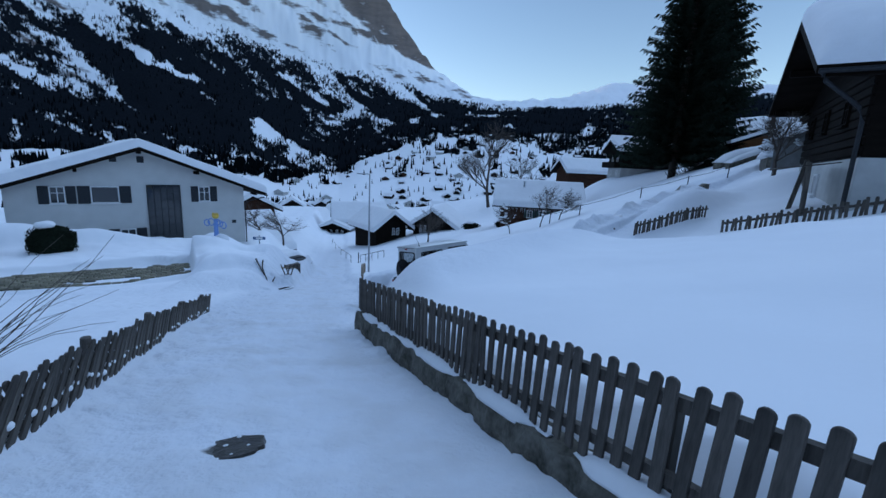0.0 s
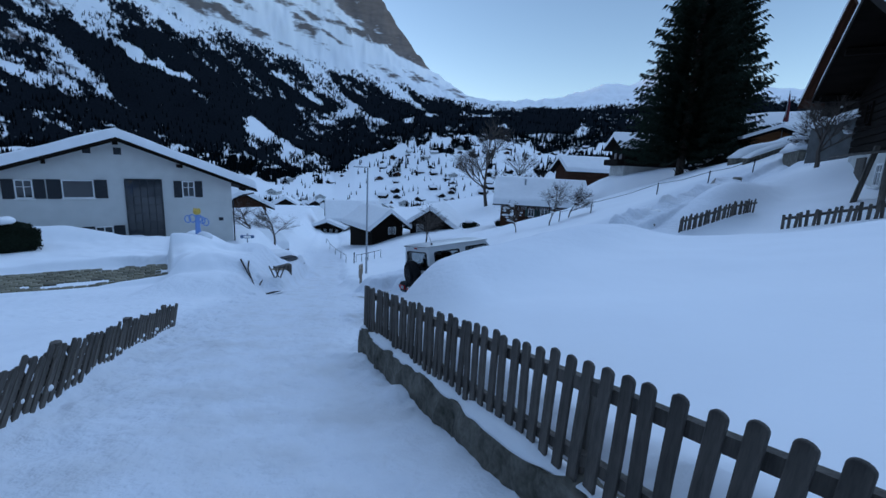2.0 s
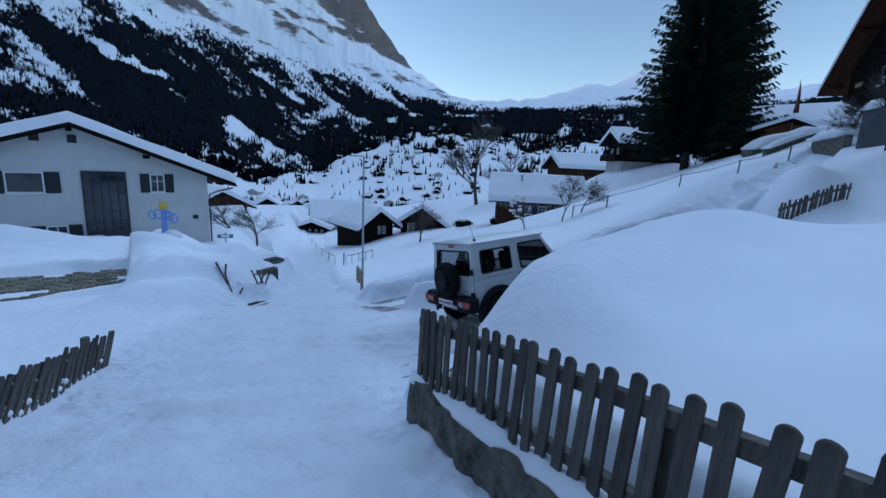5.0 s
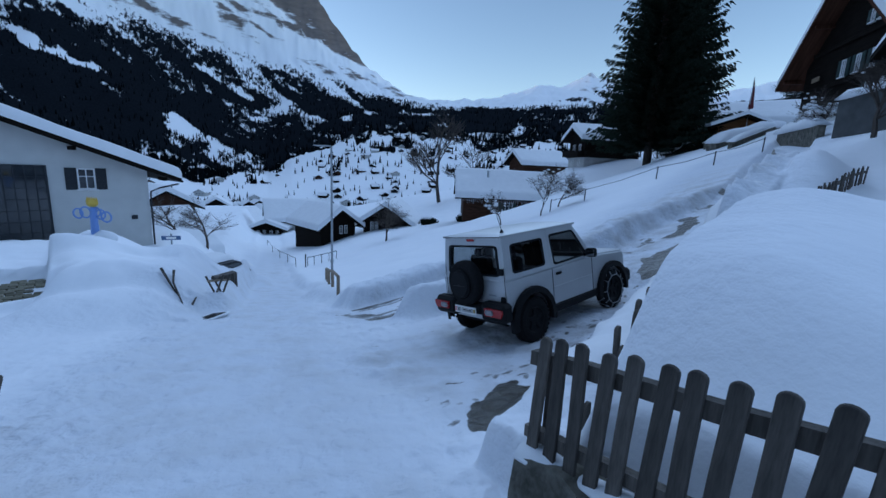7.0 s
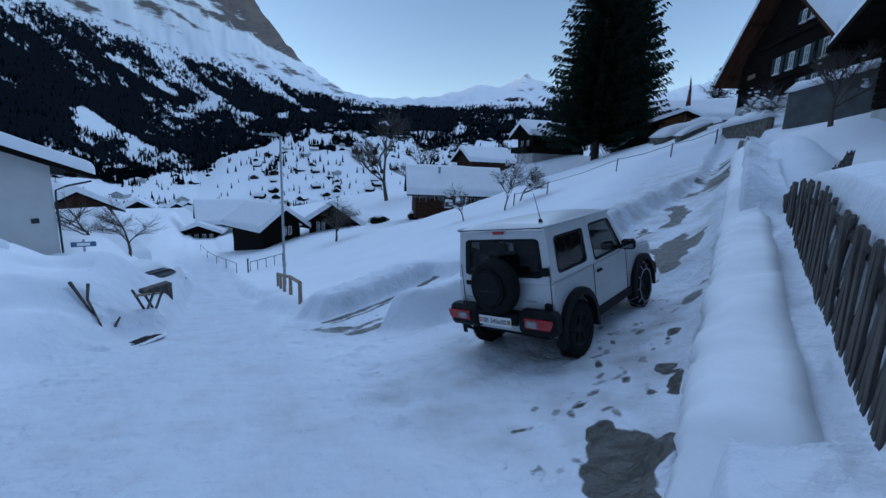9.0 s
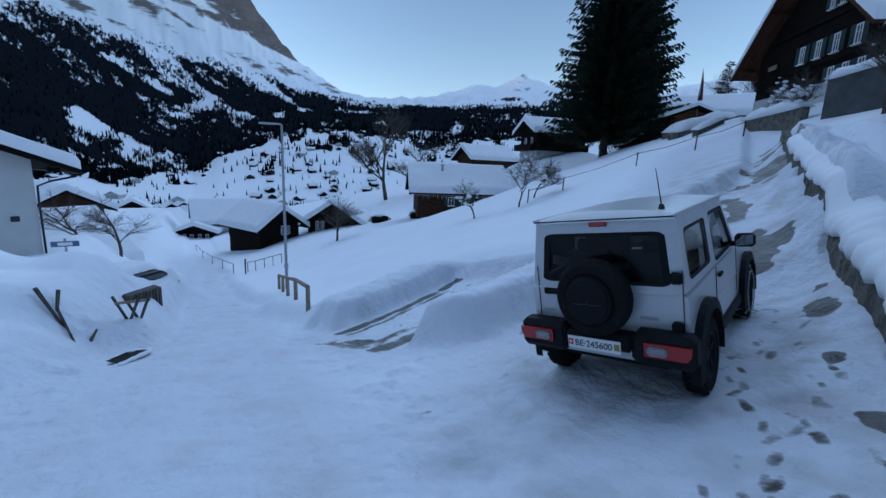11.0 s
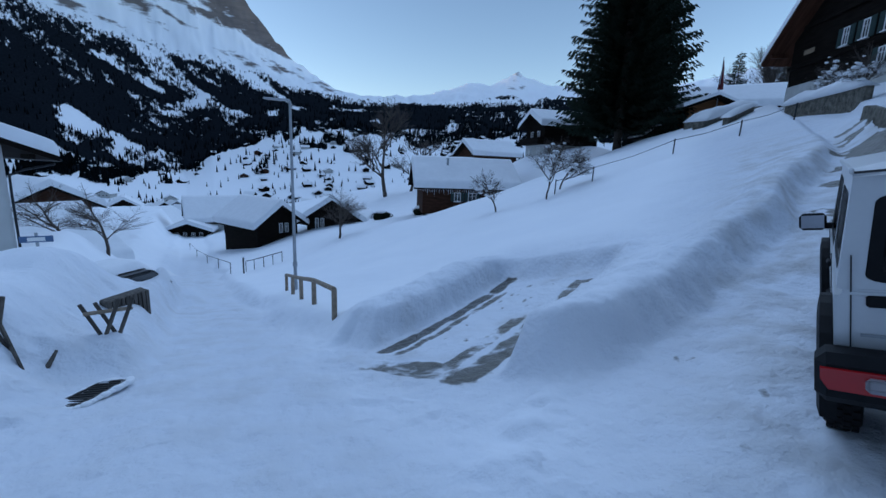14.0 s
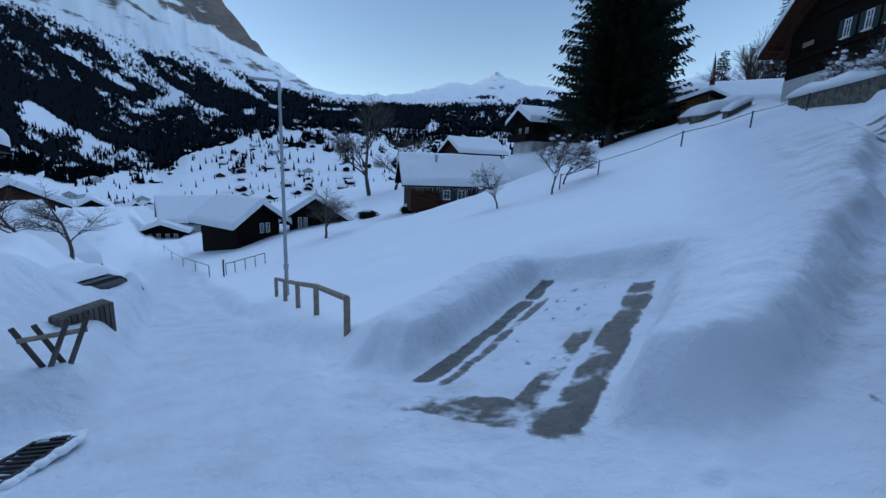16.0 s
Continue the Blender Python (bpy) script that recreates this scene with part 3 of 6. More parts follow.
def build_ground():
    front = np.arange(-60, 66, 0.18)
    back = np.arange(66, 300, 1.5)
    az = np.radians(np.concatenate([front, back]))
    rr = [0.0, 0.12]
    while rr[-1] < 4300:
        rr.append(rr[-1] * (1.0050 if 3.5 < rr[-1] < 22 else 1.0105) + 0.008)
    rr = np.array(rr[1:])
    A, R = np.meshgrid(az, rr)
    X, Y = CX + R * np.sin(A), CY + R * np.cos(A)
    Z = land(X, Y)
    nr, na = X.shape
    co = np.stack([X, Y, Z], -1).reshape(-1, 3)
    i = np.arange(nr - 1)[:, None] * na
    j = np.arange(na)[None, :]
    j2 = (j + 1) % na
    q = np.stack([i + j, i + j2, i + na + j2, i + na + j], -1).reshape(-1, 4)[:, ::-1]
    me = bpy.data.meshes.new("ground")
    co = np.vstack([co, [[CX, CY, land_at(CX, CY)]]])
    me.vertices.add(len(co))
    me.vertices.foreach_set("co", co.ravel())
    tri = np.stack([np.arange(na), (np.arange(na) + 1) % na, np.full(na, len(co) - 1)], -1)
    loops = np.concatenate([q.ravel(), tri.ravel()])
    me.loops.add(len(loops))
    me.loops.foreach_set("vertex_index", loops.astype(np.int32))
    me.polygons.add(len(q) + na)
    starts = np.concatenate([np.arange(len(q)) * 4, len(q) * 4 + np.arange(na) * 3])
    me.polygons.foreach_set("loop_start", starts.astype(np.int32))
    me.update(calc_edges=True)
    me.polygons.foreach_set("use_smooth", np.ones(len(q) + na, dtype=bool))
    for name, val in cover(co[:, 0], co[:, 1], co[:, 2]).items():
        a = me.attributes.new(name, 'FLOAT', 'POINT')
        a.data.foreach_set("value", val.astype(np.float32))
    me.materials.append(ground_material())
    ob = new("ground", me)
    return tagged(ob, "snow-covered valley floor, slopes and rocky mountains in shade", "ground", kind="structure")


ground = build_ground()


# ---- retaining walls ----
FENCE_A = Vector((-0.57, 11.3, 0))           # end of the fence by the drive
FENCE_D = Vector((0.343, -0.939, 0))         # along it, back up the road
FENCE_N = Vector((0.939, 0.343, 0))          # into the field


def slope_z(y):
    return 0.81 - 0.2195 * y


def wall_strip(name, a, d, nrm, length, low, high, thick, label, step=0.12, seed=0, rough=0.05):
    """A wall with an uneven top and face; low and high give its foot and top over the run."""
    bm = bmesh.new()
    k = int(length / step)
    rows = []
    for i in range(k + 1):
        s = length * i / k
        p = a + d * s
        lo, hi = low(s, p), high(s, p)
        hi += rough * noise.noise((s * 2.3, seed, 0)) + rough * 0.6 * noise.noise((s * 9, seed, 1))
        col = []
        for t, off in ((0, 0), (0.35, 0), (0.7, 0), (1, 0.03)):
            bulge = rough * 0.8 * noise.noise((s * 3, t * 3, seed + 5)) + rough * 0.5 * noise.noise((s * 11, t * 9, seed + 8))
            col.append(bm.verts.new((*(p + nrm * (off + bulge)).xy, lo + (hi - lo) * t)))
        col.append(bm.verts.new((*(p + nrm * (thick + 0.02)).xy, hi)))
        col.append(bm.verts.new((*(p + nrm * (thick + 0.02)).xy, lo)))
        rows.append(col)
    for r0, r1 in zip(rows, rows[1:]):
        for c in range(len(r0) - 1):
            bm.faces.new((r0[c], r1[c], r1[c + 1], r0[c + 1]))
    bm.faces.new(rows[0])
    bm.faces.new(rows[-1][::-1])
    bmesh.ops.recalc_face_normals(bm, faces=bm.faces)
    ob = part(name, bm, CONCRETE)
    return tagged(ob, label, "retaining wall", kind="structure")


wall_strip("wall_road", FENCE_A - FENCE_D * 0.0 - FENCE_N * 0.10, FENCE_D, FENCE_N, 13.0,
           lambda s, p: slope_z(p.y) - 0.35, lambda s, p: slope_z(p.y) + 0.41 - 0.022 * s, 0.24, "low mossy concrete wall along the snowy road", seed=1, rough=0.085)
DRIVE_A = Vector((-0.655, 12.05, 0))         # foot of the wall beside the drive
DRIVE_D = Vector((0.82, 0.57, 0)).normalized()
DRIVE_N = Vector((0.57, -0.82, 0)).normalized()


def drive_floor(p):
    return float(near_land(np.array([p.x]), np.array([p.y]), snow=False)[0])


def drive_wall_h(q):
    return 0.30 + 0.22 * min(1, max(0, q - 1) / 4.0) + 0.4 * float(smooth01(7.6, 8.6, q))


wall_strip("wall_drive", DRIVE_A + DRIVE_D * 0.7, DRIVE_D, DRIVE_N, 19.3,
           lambda q, p: drive_floor(p) - 0.6, lambda q, p: drive_floor(p) + drive_wall_h(q + 0.7) - 0.2 * max(0, 1 - q), 0.26, "rough mossy concrete retaining wall beside the snowy drive", step=0.12, seed=2, rough=0.07)


def snow_ledge(name, a, d, nrm, length, base, width, thick, label, seed, gap=-2.0):
    """A broken strip of snow lying on a ledge."""
    bm = bmesh.new()
    k = int(length / 0.09)
    prof = [(0, 0), (0.12, 0.6), (0.4, 1.0), (0.75, 1.0), (1, 0.5), (1, -0.3), (0, -0.3)]
    prev = None
    for i in range(k + 1):
        s = length * i / k
        p = a + d * s
        f = noise.noise((s * 1.3, seed, 3)) + 0.5 * noise.noise((s * 4.1, seed, 4))
        amt = max(0.0, min(1.0, 0.75 + f * 1.2)) if f > gap else 0
        col = None
        if amt > 0.05:
            w, h = width * (0.55 + 0.45 * amt), thick * amt
            col = [bm.verts.new((*(p + nrm * (width - w + w * u + 0.012 * noise.noise((s * 20, u * 5, seed)))).xy, base(s, p) + h * v)) for u, v in prof]
            if prev:
                for c in range(len(col)):
                    e = (c + 1) % len(col)
                    bm.faces.new((prev[c], col[c], col[e], prev[e]))
        prev = col
    bmesh.ops.recalc_face_normals(bm, faces=bm.faces)
    return tagged(part(name, bm, SNOW, smooth=True), label, "snow", kind="structure")


snow_ledge("snow_on_wall", FENCE_A - FENCE_N * 0.10, FENCE_D, FENCE_N, 12.5, lambda s, p: slope_z(p.y) + 0.42 - 0.022 * s, 0.20, 0.09, "ragged strip of snow on the low wall", 3)


def snow_cornice(name, length, label):
    """Deep snow on the drive's wall that bulges over its face in ragged lobes."""
    prof = ((0.62, -0.10), (0.62, 0.06), (0.45, 0.13), (0.25, 0.15), (0.08, 0.13), (-0.04, 0.06), (-0.08, -0.03), (-0.05, -0.10), (0.02, -0.11))
    bm = bmesh.new()
    k = int(length / 0.07)
    rows = []
    for i in range(k + 1):
        q = 0.30 + length * i / k
        p = DRIVE_A + DRIVE_D * q
        z = drive_floor(p) + drive_wall_h(q)
        lobe = noise.noise((q * 1.4, 3, 1)) + 0.6 * noise.noise((q * 4.0, 5, 2)) + 0.3 * noise.noise((q * 11, 1, 7))
        hang = max(0.0, 0.55 + 0.9 * lobe) * (1 - 0.45 * float(smooth01(3.0, 4.5, q)))
        row = []
        for c, (o, h) in enumerate(prof):
            outer = c >= 4
            oo = o - (0.07 * lobe if outer else 0)
            hh = h - (0.16 * hang if c >= 6 else 0) + 0.09 * noise.noise((q * 1.1, o * 3, 9)) + 0.035 * noise.noise((q * 4.3, o * 7, 6))
            ramp = float(smooth01(0.0, 0.8, q - 0.30))
            hh = (hh + 0.12) * ramp - 0.12 - 0.22 * (1 - ramp)
            row.append(bm.verts.new((*(p + DRIVE_N * (oo + 0.012 * noise.noise((q * 14, c, 4)))).xy, z + 0.377 * max(0, oo) + hh)))
        rows.append(row)
    for a, b in zip(rows, rows[1:]):
        for c in range(len(a)):
            e = (c + 1) % len(a)
            bm.faces.new((a[c], b[c], b[e], a[e]))
    bm.faces.new(rows[0])
    bm.faces.new(rows[-1][::-1])
    bmesh.ops.recalc_face_normals(bm, faces=bm.faces)
    return tagged(part(name, bm, SNOW, smooth=True), label, "snow", kind="structure")


snow_cornice("snow_on_drive_wall", 16.0, "deep snow bulging over the drive's retaining wall")


# ---- fences by the road ----
def picket_mesh(seed, h=0.78, w=0.075, t=0.026):
    """A weathered picket with a rounded head and two nail holes."""
    rnd = random.Random(seed)
    bm = bmesh.new()
    k = 7
    arc = [(w / 2 * math.cos(a), h - w / 2 * 0.75 + w / 2 * 0.75 * math.sin(a)) for a in (math.pi * i / k for i in range(k + 1))]
    pts = [(-w / 2 + rnd.uniform(-.004, .004), 0), (w / 2 + rnd.uniform(-.004, .004), 0)] + arc
    prism(bm, pts, -t / 2, t / 2)
    bmesh.ops.bevel(bm, geom=[e for e in bm.edges if abs(e.verts[0].co.y - e.verts[1].co.y) < 1e-5], offset=0.004, segments=1, affect='EDGES')
    bmesh.ops.bisect_plane(bm, geom=bm.verts[:] + bm.edges[:] + bm.faces[:], plane_co=(0, 0, h * 0.45), plane_no=(0, 0, 1))
    for v in bm.verts:
        v.co.x += 0.006 * noise.noise((v.co.z * 4, seed, 0))
        v.co.y += 0.004 * noise.noise((v.co.z * 5, seed, 7))
    me = bpy.data.meshes.new("picket")
    bm.to_mesh(me)
    bm.free()
    me.materials.append(OLDWOOD)
    return me


PICKETS = [picket_mesh(i) for i in range(6)]
fence = thing("picket_fence", "weathered grey wooden picket fence on a low wall", "fence")
rnd = random.Random(11)
turn = math.degrees(math.atan2(FENCE_D.y, FENCE_D.x))
k, s = 0, 0.06
while s < 12.4:
    p = FENCE_A + FENCE_D * s
    top = 1.19 - 0.016 * s + rnd.uniform(-.012, .012)
    o = new("picket", PICKETS[k % 6])
    o.parent = fence
    o.matrix_basis = pose(p.x, p.y, slope_z(p.y) + top - 0.78, rnd.uniform(-1.5, 1.5), 2.0 + rnd.uniform(-1.5, 1.5), turn)
    s += 0.137 + rnd.uniform(-0.008, 0.008)
    k += 1


def slope_beam(name, a, d, s0, s1, top0, slope, w, h, mat, parent, off, label="", seed=0, base=slope_z):
    """A rail that follows the fall of the road."""
    bm = bmesh.new()
    k = max(2, int((s1 - s0) / 0.35))
    nrm = Vector((-d.y, d.x, 0))
    prev = None
    for i in range(k + 1):
        s = s0 + (s1 - s0) * i / k
        p = a + d * s + nrm * off
        z = base(p.y) + top0 + slope * s + 0.012 * noise.noise((s * 1.5, seed, 0))
        q = [bm.verts.new((*(p + nrm * x).xy, z + y)) for x, y in ((-w / 2, 0), (w / 2, 0), (w / 2, -h), (-w / 2, -h))]
        if prev:
            for c in range(4):
                bm.faces.new((prev[c], q[c], q[(c + 1) % 4], prev[(c + 1) % 4]))
        else:
            bm.faces.new(q)
        prev = q
    bm.faces.new(prev[::-1])
    bmesh.ops.recalc_face_normals(bm, faces=bm.faces)
    return part(name, bm, mat, parent, label)


for j in range(5):
    slope_beam("rail", FENCE_A, FENCE_D, j * 2.5 - 0.02, j * 2.5 + 2.49, 1.075, -0.016, 0.055, 0.085, OLDWOOD, fence, 0.042, seed=j)
    slope_beam("lower_rail", FENCE_A, FENCE_D, j * 2.5 - 0.02, j * 2.5 + 2.49, 0.60, -0.016, 0.055, 0.075, OLDWOOD, fence, 0.042, seed=j + 9)
for j in range(6):
    p = FENCE_A + FENCE_D * (0.1 + j * 2.4) + FENCE_N * 0.11
    bm = box(bmesh.new(), 0, 0, 0.3, 0.08, 0.08, 0.85, bevel=0.008)
    part("post", bm, OLDWOOD, fence).matrix_basis = pose(p.x, p.y, slope_z(p.y) + 0.31 - 0.055 * j, 0, 0, turn)

# crossed-lath fence on the other side
LF_A = Vector((-4.83, 13.45, 0))
LF_D = (Vector((-3.55, 9.0, 0)) - Vector((-4.83, 13.45, 0))).normalized()
LF_N = Vector((-LF_D.y, LF_D.x, 0))


def lath_mesh(seed, length=0.80, w=0.05, t=0.022):
    bm = bmesh.new()
    pts = [(-w / 2, 0), (w / 2, 0), (w / 2 * 0.95, length - 0.02), (w * 0.2, length), (-w * 0.2, length), (-w / 2 * 0.95, length - 0.02)]
    prism(bm, pts, -t / 2, t / 2)
    me = bpy.data.meshes.new("lath")
    bm.to_mesh(me)
    bm.free()
    me.materials.append(OLDWOOD)
    return me


LATHS = [lath_mesh(i, 0.98 + 0.03 * i, 0.074) for i in range(3)]
lattice = thing("lattice_fence", "grey crossed-lath wooden fence sunk in snow", "fence")
turn_l = math.degrees(math.atan2(LF_D.y, LF_D.x))
clumps = bmesh.new()


def lf_top(s):
    return 0.38 + 0.15 * min(1, s / 5.0)


s, k = 0.0, 0
while s < 10.6:
    for side in (-1, 1):
        p = LF_A + LF_D * (s + 0.30 * side) + LF_N * 0.016 * side
        o = new("lath", LATHS[(k * 7 + side) % 3])
        o.parent = lattice
        o.matrix_basis = pose(p.x, p.y, slope_z(p.y) + lf_top(s) - 0.74 + rnd.uniform(-.012, .012), 0, -40 * side - 10 + rnd.uniform(-2, 2), turn_l)
    if rnd.random() < 0.75:
        p = LF_A + LF_D * s
        c = bmesh.ops.create_icosphere(clumps, subdivisions=2, radius=rnd.uniform(.03, .055), matrix=pose(p.x, p.y, slope_z(p.y) + lf_top(s) - 0.30 + rnd.uniform(-.05, .05)) @ Matrix.Diagonal((1, 1, 0.75, 1)))
    s += 0.155
    k += 1
for j in range(6):
    p = LF_A + LF_D * (0.35 + j * 2.1) + LF_N * -0.07
    bm = bmesh.new()
    tube(bm, [(0, 0, -0.3), (0, 0, 0.60), (0, 0, 0.66)], 0.055, 0.05, 8)
    part("post", bm, OLDWOOD, lattice).matrix_basis = pose(p.x, p.y, slope_z(p.y) + lf_top(j * 2.1) - 0.52, 2, 3, 0)
slope_beam("rail", LF_A, LF_D, 0, 10.6, 0.28, 0.008, 0.04, 0.06, OLDWOOD, lattice, -0.04, seed=3)
slope_beam("rail", LF_A, LF_D, 0, 10.6, -0.06, 0.0, 0.04, 0.06, OLDWOOD, lattice, -0.04, seed=4)
tagged(part("snow_clumps", clumps, SNOW, smooth=True), "small clumps of snow caught between the laths", "snow", kind="stuff")


# ---- houses ----
def snow_roof(bm, W, D, pitch_z, ridge_z, thick, y0, seed=0, nx=26, ny=12, sag=0.0, soft=110):
    """A thick rounded snow cover over a gable roof: W wide, from y0 to y0 + D, underside on the roof planes."""
    grid = []
    ea = [0, 0.003, 0.010, 0.022, 0.045]
    la = ea + [0.045 + 0.91 * i / nx for i in range(1, nx)] + [1 - e for e in ea[::-1]]
    lb = ea + [0.045 + 0.91 * i / ny for i in range(1, ny)] + [1 - e for e in ea[::-1]]
    nx, ny = len(la) - 1, len(lb) - 1
    for b in lb:
        row = []
        for a in la:
            x = (a - 0.5) * W
            ex = 1 - abs(2 * a - 1) ** soft
            ey = 1 - abs(2 * b - 1) ** (soft * 2)
            k = max(0.0, min(1.0, ex * ey)) ** 0.5
            roof = ridge_z + (pitch_z - ridge_z) * (abs(x) ** 2 + 0.3) ** 0.5 / (W / 2) + 0.02
            base = ridge_z + (pitch_z - ridge_z) * abs(x) / (W / 2)
            n = thick * 0.16 * noise.noise((x * 0.45 + seed, b * D * 0.4, seed))
            z = max(roof, base) + (thick + n) * k - sag * (abs(2 * a - 1) ** 6) * thick
            wx = x + (0.10 if a > 0.5 else -0.10) * thick * (1 - (1 - k) ** 2) * (abs(2 * a - 1) ** 10)
            row.append(bm.verts.new((wx, y0 + b * D, z)))
        grid.append(row)
    low = {}
    for j in range(ny):
        for i in range(nx):
            bm.faces.new((grid[j][i], grid[j][i + 1], grid[j + 1][i + 1], grid[j + 1][i]))
    return bm


def window_unit(parent, m, w, h, mats, shutters=0, bars=1, open_w=None, frame_w=0.06, sill=True):
    """A casement window set at m (local x across, -y out of the wall, origin at the centre)."""
    fm, sm, gm = mats
    win = part("window", box(box(box(box(bmesh.new(), 0, -0.03, h / 2 - frame_w / 2, w, 0.07, frame_w), 0, -0.03, -h / 2 + frame_w / 2, w, 0.07, frame_w), -w / 2 + frame_w / 2, -0.03, 0, frame_w, 0.07, h - 2 * frame_w), w / 2 - frame_w / 2, -0.03, 0, frame_w, 0.07, h - 2 * frame_w), fm, parent)
    win.matrix_basis = m
    part("pane", box(bmesh.new(), 0, -0.012, 0, w - 2 * frame_w, 0.012, h - 2 * frame_w), gm, win)
    if bars:
        bm = bmesh.new()
        for b in range(bars):
            box(bm, (b + 1) * w / (bars + 1) - w / 2, -0.035, 0, 0.045, 0.04, h - 2 * frame_w)
        box(bm, 0, -0.032, h * 0.12, w - 2 * frame_w, 0.03, 0.03)
        part("glazing_bar", bm, fm, win)
    if sill:
        part("window_sill", box(bmesh.new(), 0, -0.07, -h / 2 - 0.04, w + 0.16, 0.18, 0.07, bevel=0.01), fm, win)
    if shutters:
        for sx in (-1, 1):
            bm = box(bmesh.new(), 0, 0, 0, shutters, 0.04, h + 0.06, bevel=0.006)
            for q in range(int(h / 0.09)):
                box(bm, 0, -0.025, -h / 2 + 0.07 + q * 0.09, shutters - 0.1, 0.02, 0.05, Matrix.Identity(4))
            part("shutter", bm, sm, win).matrix_basis = pose(sx * (w / 2 + shutters / 2 + 0.03), -0.04, 0)
    return win


def gable_house(name, label, m, W, D, eave, ridge, over=0.9, front=1.0, wall=PLASTER, roof=DARKWOOD, snow=0.45, base=None, base_h=0.0, category="house", group="", purlins=True, gutter=False, snow_nx=26, soft=110):
    """A house with its gable on local y = 0 facing -y, ridge along y; origin at the foot of the gable's middle."""
    h = thing(name, label, category, m, group)
    slope = (ridge - eave) / (W / 2)
    bm = bmesh.new()
    prism(bm, [(-W / 2, base_h), (W / 2, base_h), (W / 2, eave), (0, ridge), (-W / 2, eave)], 0, D)
    part("wall", bm, wall, h)
    if base is not None:
        bm = box(bmesh.new(), 0, D / 2, base_h / 2 - 0.75, W + 0.06, D + 0.06, base_h + 1.5)
        part("base", bm, base, h)
    lo, t = eave - slope * over, 0.16
    bm = bmesh.new()
    x1 = W / 2 + over
    prism(bm, [(-x1, lo), (0, ridge), (x1, lo), (x1, lo + t), (0, ridge + t), (-x1, lo + t)], -front, D + front * 0.7)
    part("roof", bm, roof, h)
    bm = bmesh.new()
    for sx in (-1, 1):
        prism(bm, [(sx * 0.0, ridge + t + 0.02), (sx * (x1 + 0.02), lo + t + 0.02), (sx * (x1 + 0.02), lo - 0.06), (0, ridge - 0.08)], -front - 0.05, -front)
    part("bargeboard", bm, roof, h)
    if purlins:
        for px in (-W / 2 - over * 0.45, -W / 4, 0, W / 4, W / 2 + over * 0.45):
            z = ridge - slope * abs(px) - 0.10
            bm = box(bmesh.new(), px, -front / 2 + 0.1, z - 0.08, 0.2, front - 0.1, 0.22, bevel=0.02)
            part("purlin", bm, roof, h)
    if gutter:
        for sx in (-1, 1):
            bm = bmesh.new()
            tube(bm, [(sx * (x1 + 0.06), -front, lo), (sx * (x1 + 0.06), D + front * 0.6, lo)], 0.07, n=8)
            part("gutter", bm, METAL if gutter is True else gutter, h)
    if snow:
        bm = snow_roof(bmesh.new(), 2 * x1 + 0.1, D + front * 1.7 + 0.1, lo + t, ridge + t, snow, -front - 0.05, seed=W + D, nx=snow_nx, soft=soft)
        part("snow", bm, SNOW, h, "thick rounded snow cover", smooth=True)
    return h


def facing(x, y, z, d):
    """A pose whose local x runs along the plan direction d and whose -y looks out."""
    return pose(x, y, z, 0, 0, math.degrees(math.atan2(d[1], d[0])))


# white house below the road
HOUSE_U = (0.79, 0.61)
HOUSE_M = facing(-19.5 + 0.79 * 0.42, 34.3 + 0.61 * 0.42, -5.9, HOUSE_U)
house = gable_house("apartment_house", "white plastered house with dark shutters and thick snowy gable roof", HOUSE_M, 14.1, 11, 5.35, 8.05, 1.45, 1.25, PLASTER, DARKWOOD, 0.62, gutter=DARKMETAL)
H3 = (WHITEPAINT, SHUTTER, GLASS)
for x, z, w, hh, sh in ((-4.52, 4.85, 0.78, 1.12, 0.52), (-2.05, 4.85, 1.55, 1.15, 0.66), (4.1, 4.85, 0.78, 1.15, 0.50), (-0.95, 1.80, 0.92, 1.15, 0.62)):
    window_unit(house, pose(x, 0, z), w, hh, H3, sh, 0 if w > 1 else 1)
for x in (-1.45, 0.12):
    part("attic_vent", box(bmesh.new(), x, -0.01, 7.35, 0.42, 0.06, 0.45), SHUTTER, house)
stair = part("stair_window", box(bmesh.new(), 1.40, -0.02, 3.15, 2.1, 0.05, 4.75), GLASS, house, "tall glazed stairwell window")
bm = bmesh.new()
for i in range(6):
    box(bm, 0.37 + i * 0.412, -0.06, 3.15, 0.05 if i not in (0, 5) else 0.09, 0.05, 4.8)
for j in range(9):
    box(bm, 1.40, -0.055, 0.78 + j * 0.594, 2.1, 0.04, 0.04)
part("glazing_grid", bm, SHUTTER, stair)
part("hand_rail", box(bmesh.new(), 1.40, -0.012, 1.2, 2.0, 0.012, 0.16), WHITEPAINT, stair)
part("hand_rail", box(bmesh.new(), 1.40, -0.012, 1.75, 2.0, 0.012, 0.10), WHITEPAINT, stair)
bm = bmesh.new()
tube(bm, [(8.45, -0.9, 4.62), (7.6, -0.3, 4.35), (7.14, -0.09, 4.1), (7.12, -0.09, 3.4), (7.12, -0.09, 0.2)], 0.05, n=8)
part("downpipe", bm, DARKMETAL, house)
for y in (1.6, 2.9, 4.2):
    bm = box(box(bmesh.new(), 7.07, y - 0.30, 2.0, 0.05, 0.42, 1.1), 7.07, y + 0.62, 2.0, 0.05, 0.42, 1.1)
    part("side_shutter", bm, SHUTTER, house)
    part("side_window", box(bmesh.new(), 7.06, y + 0.16, 2.0, 0.03, 0.48, 1.0), GLASS, house)
part("sign_plate", box(bmesh.new(), 6.2, -0.03, 2.55, 0.32, 0.04, 0.26, bevel=0.01), SHUTTER, house)

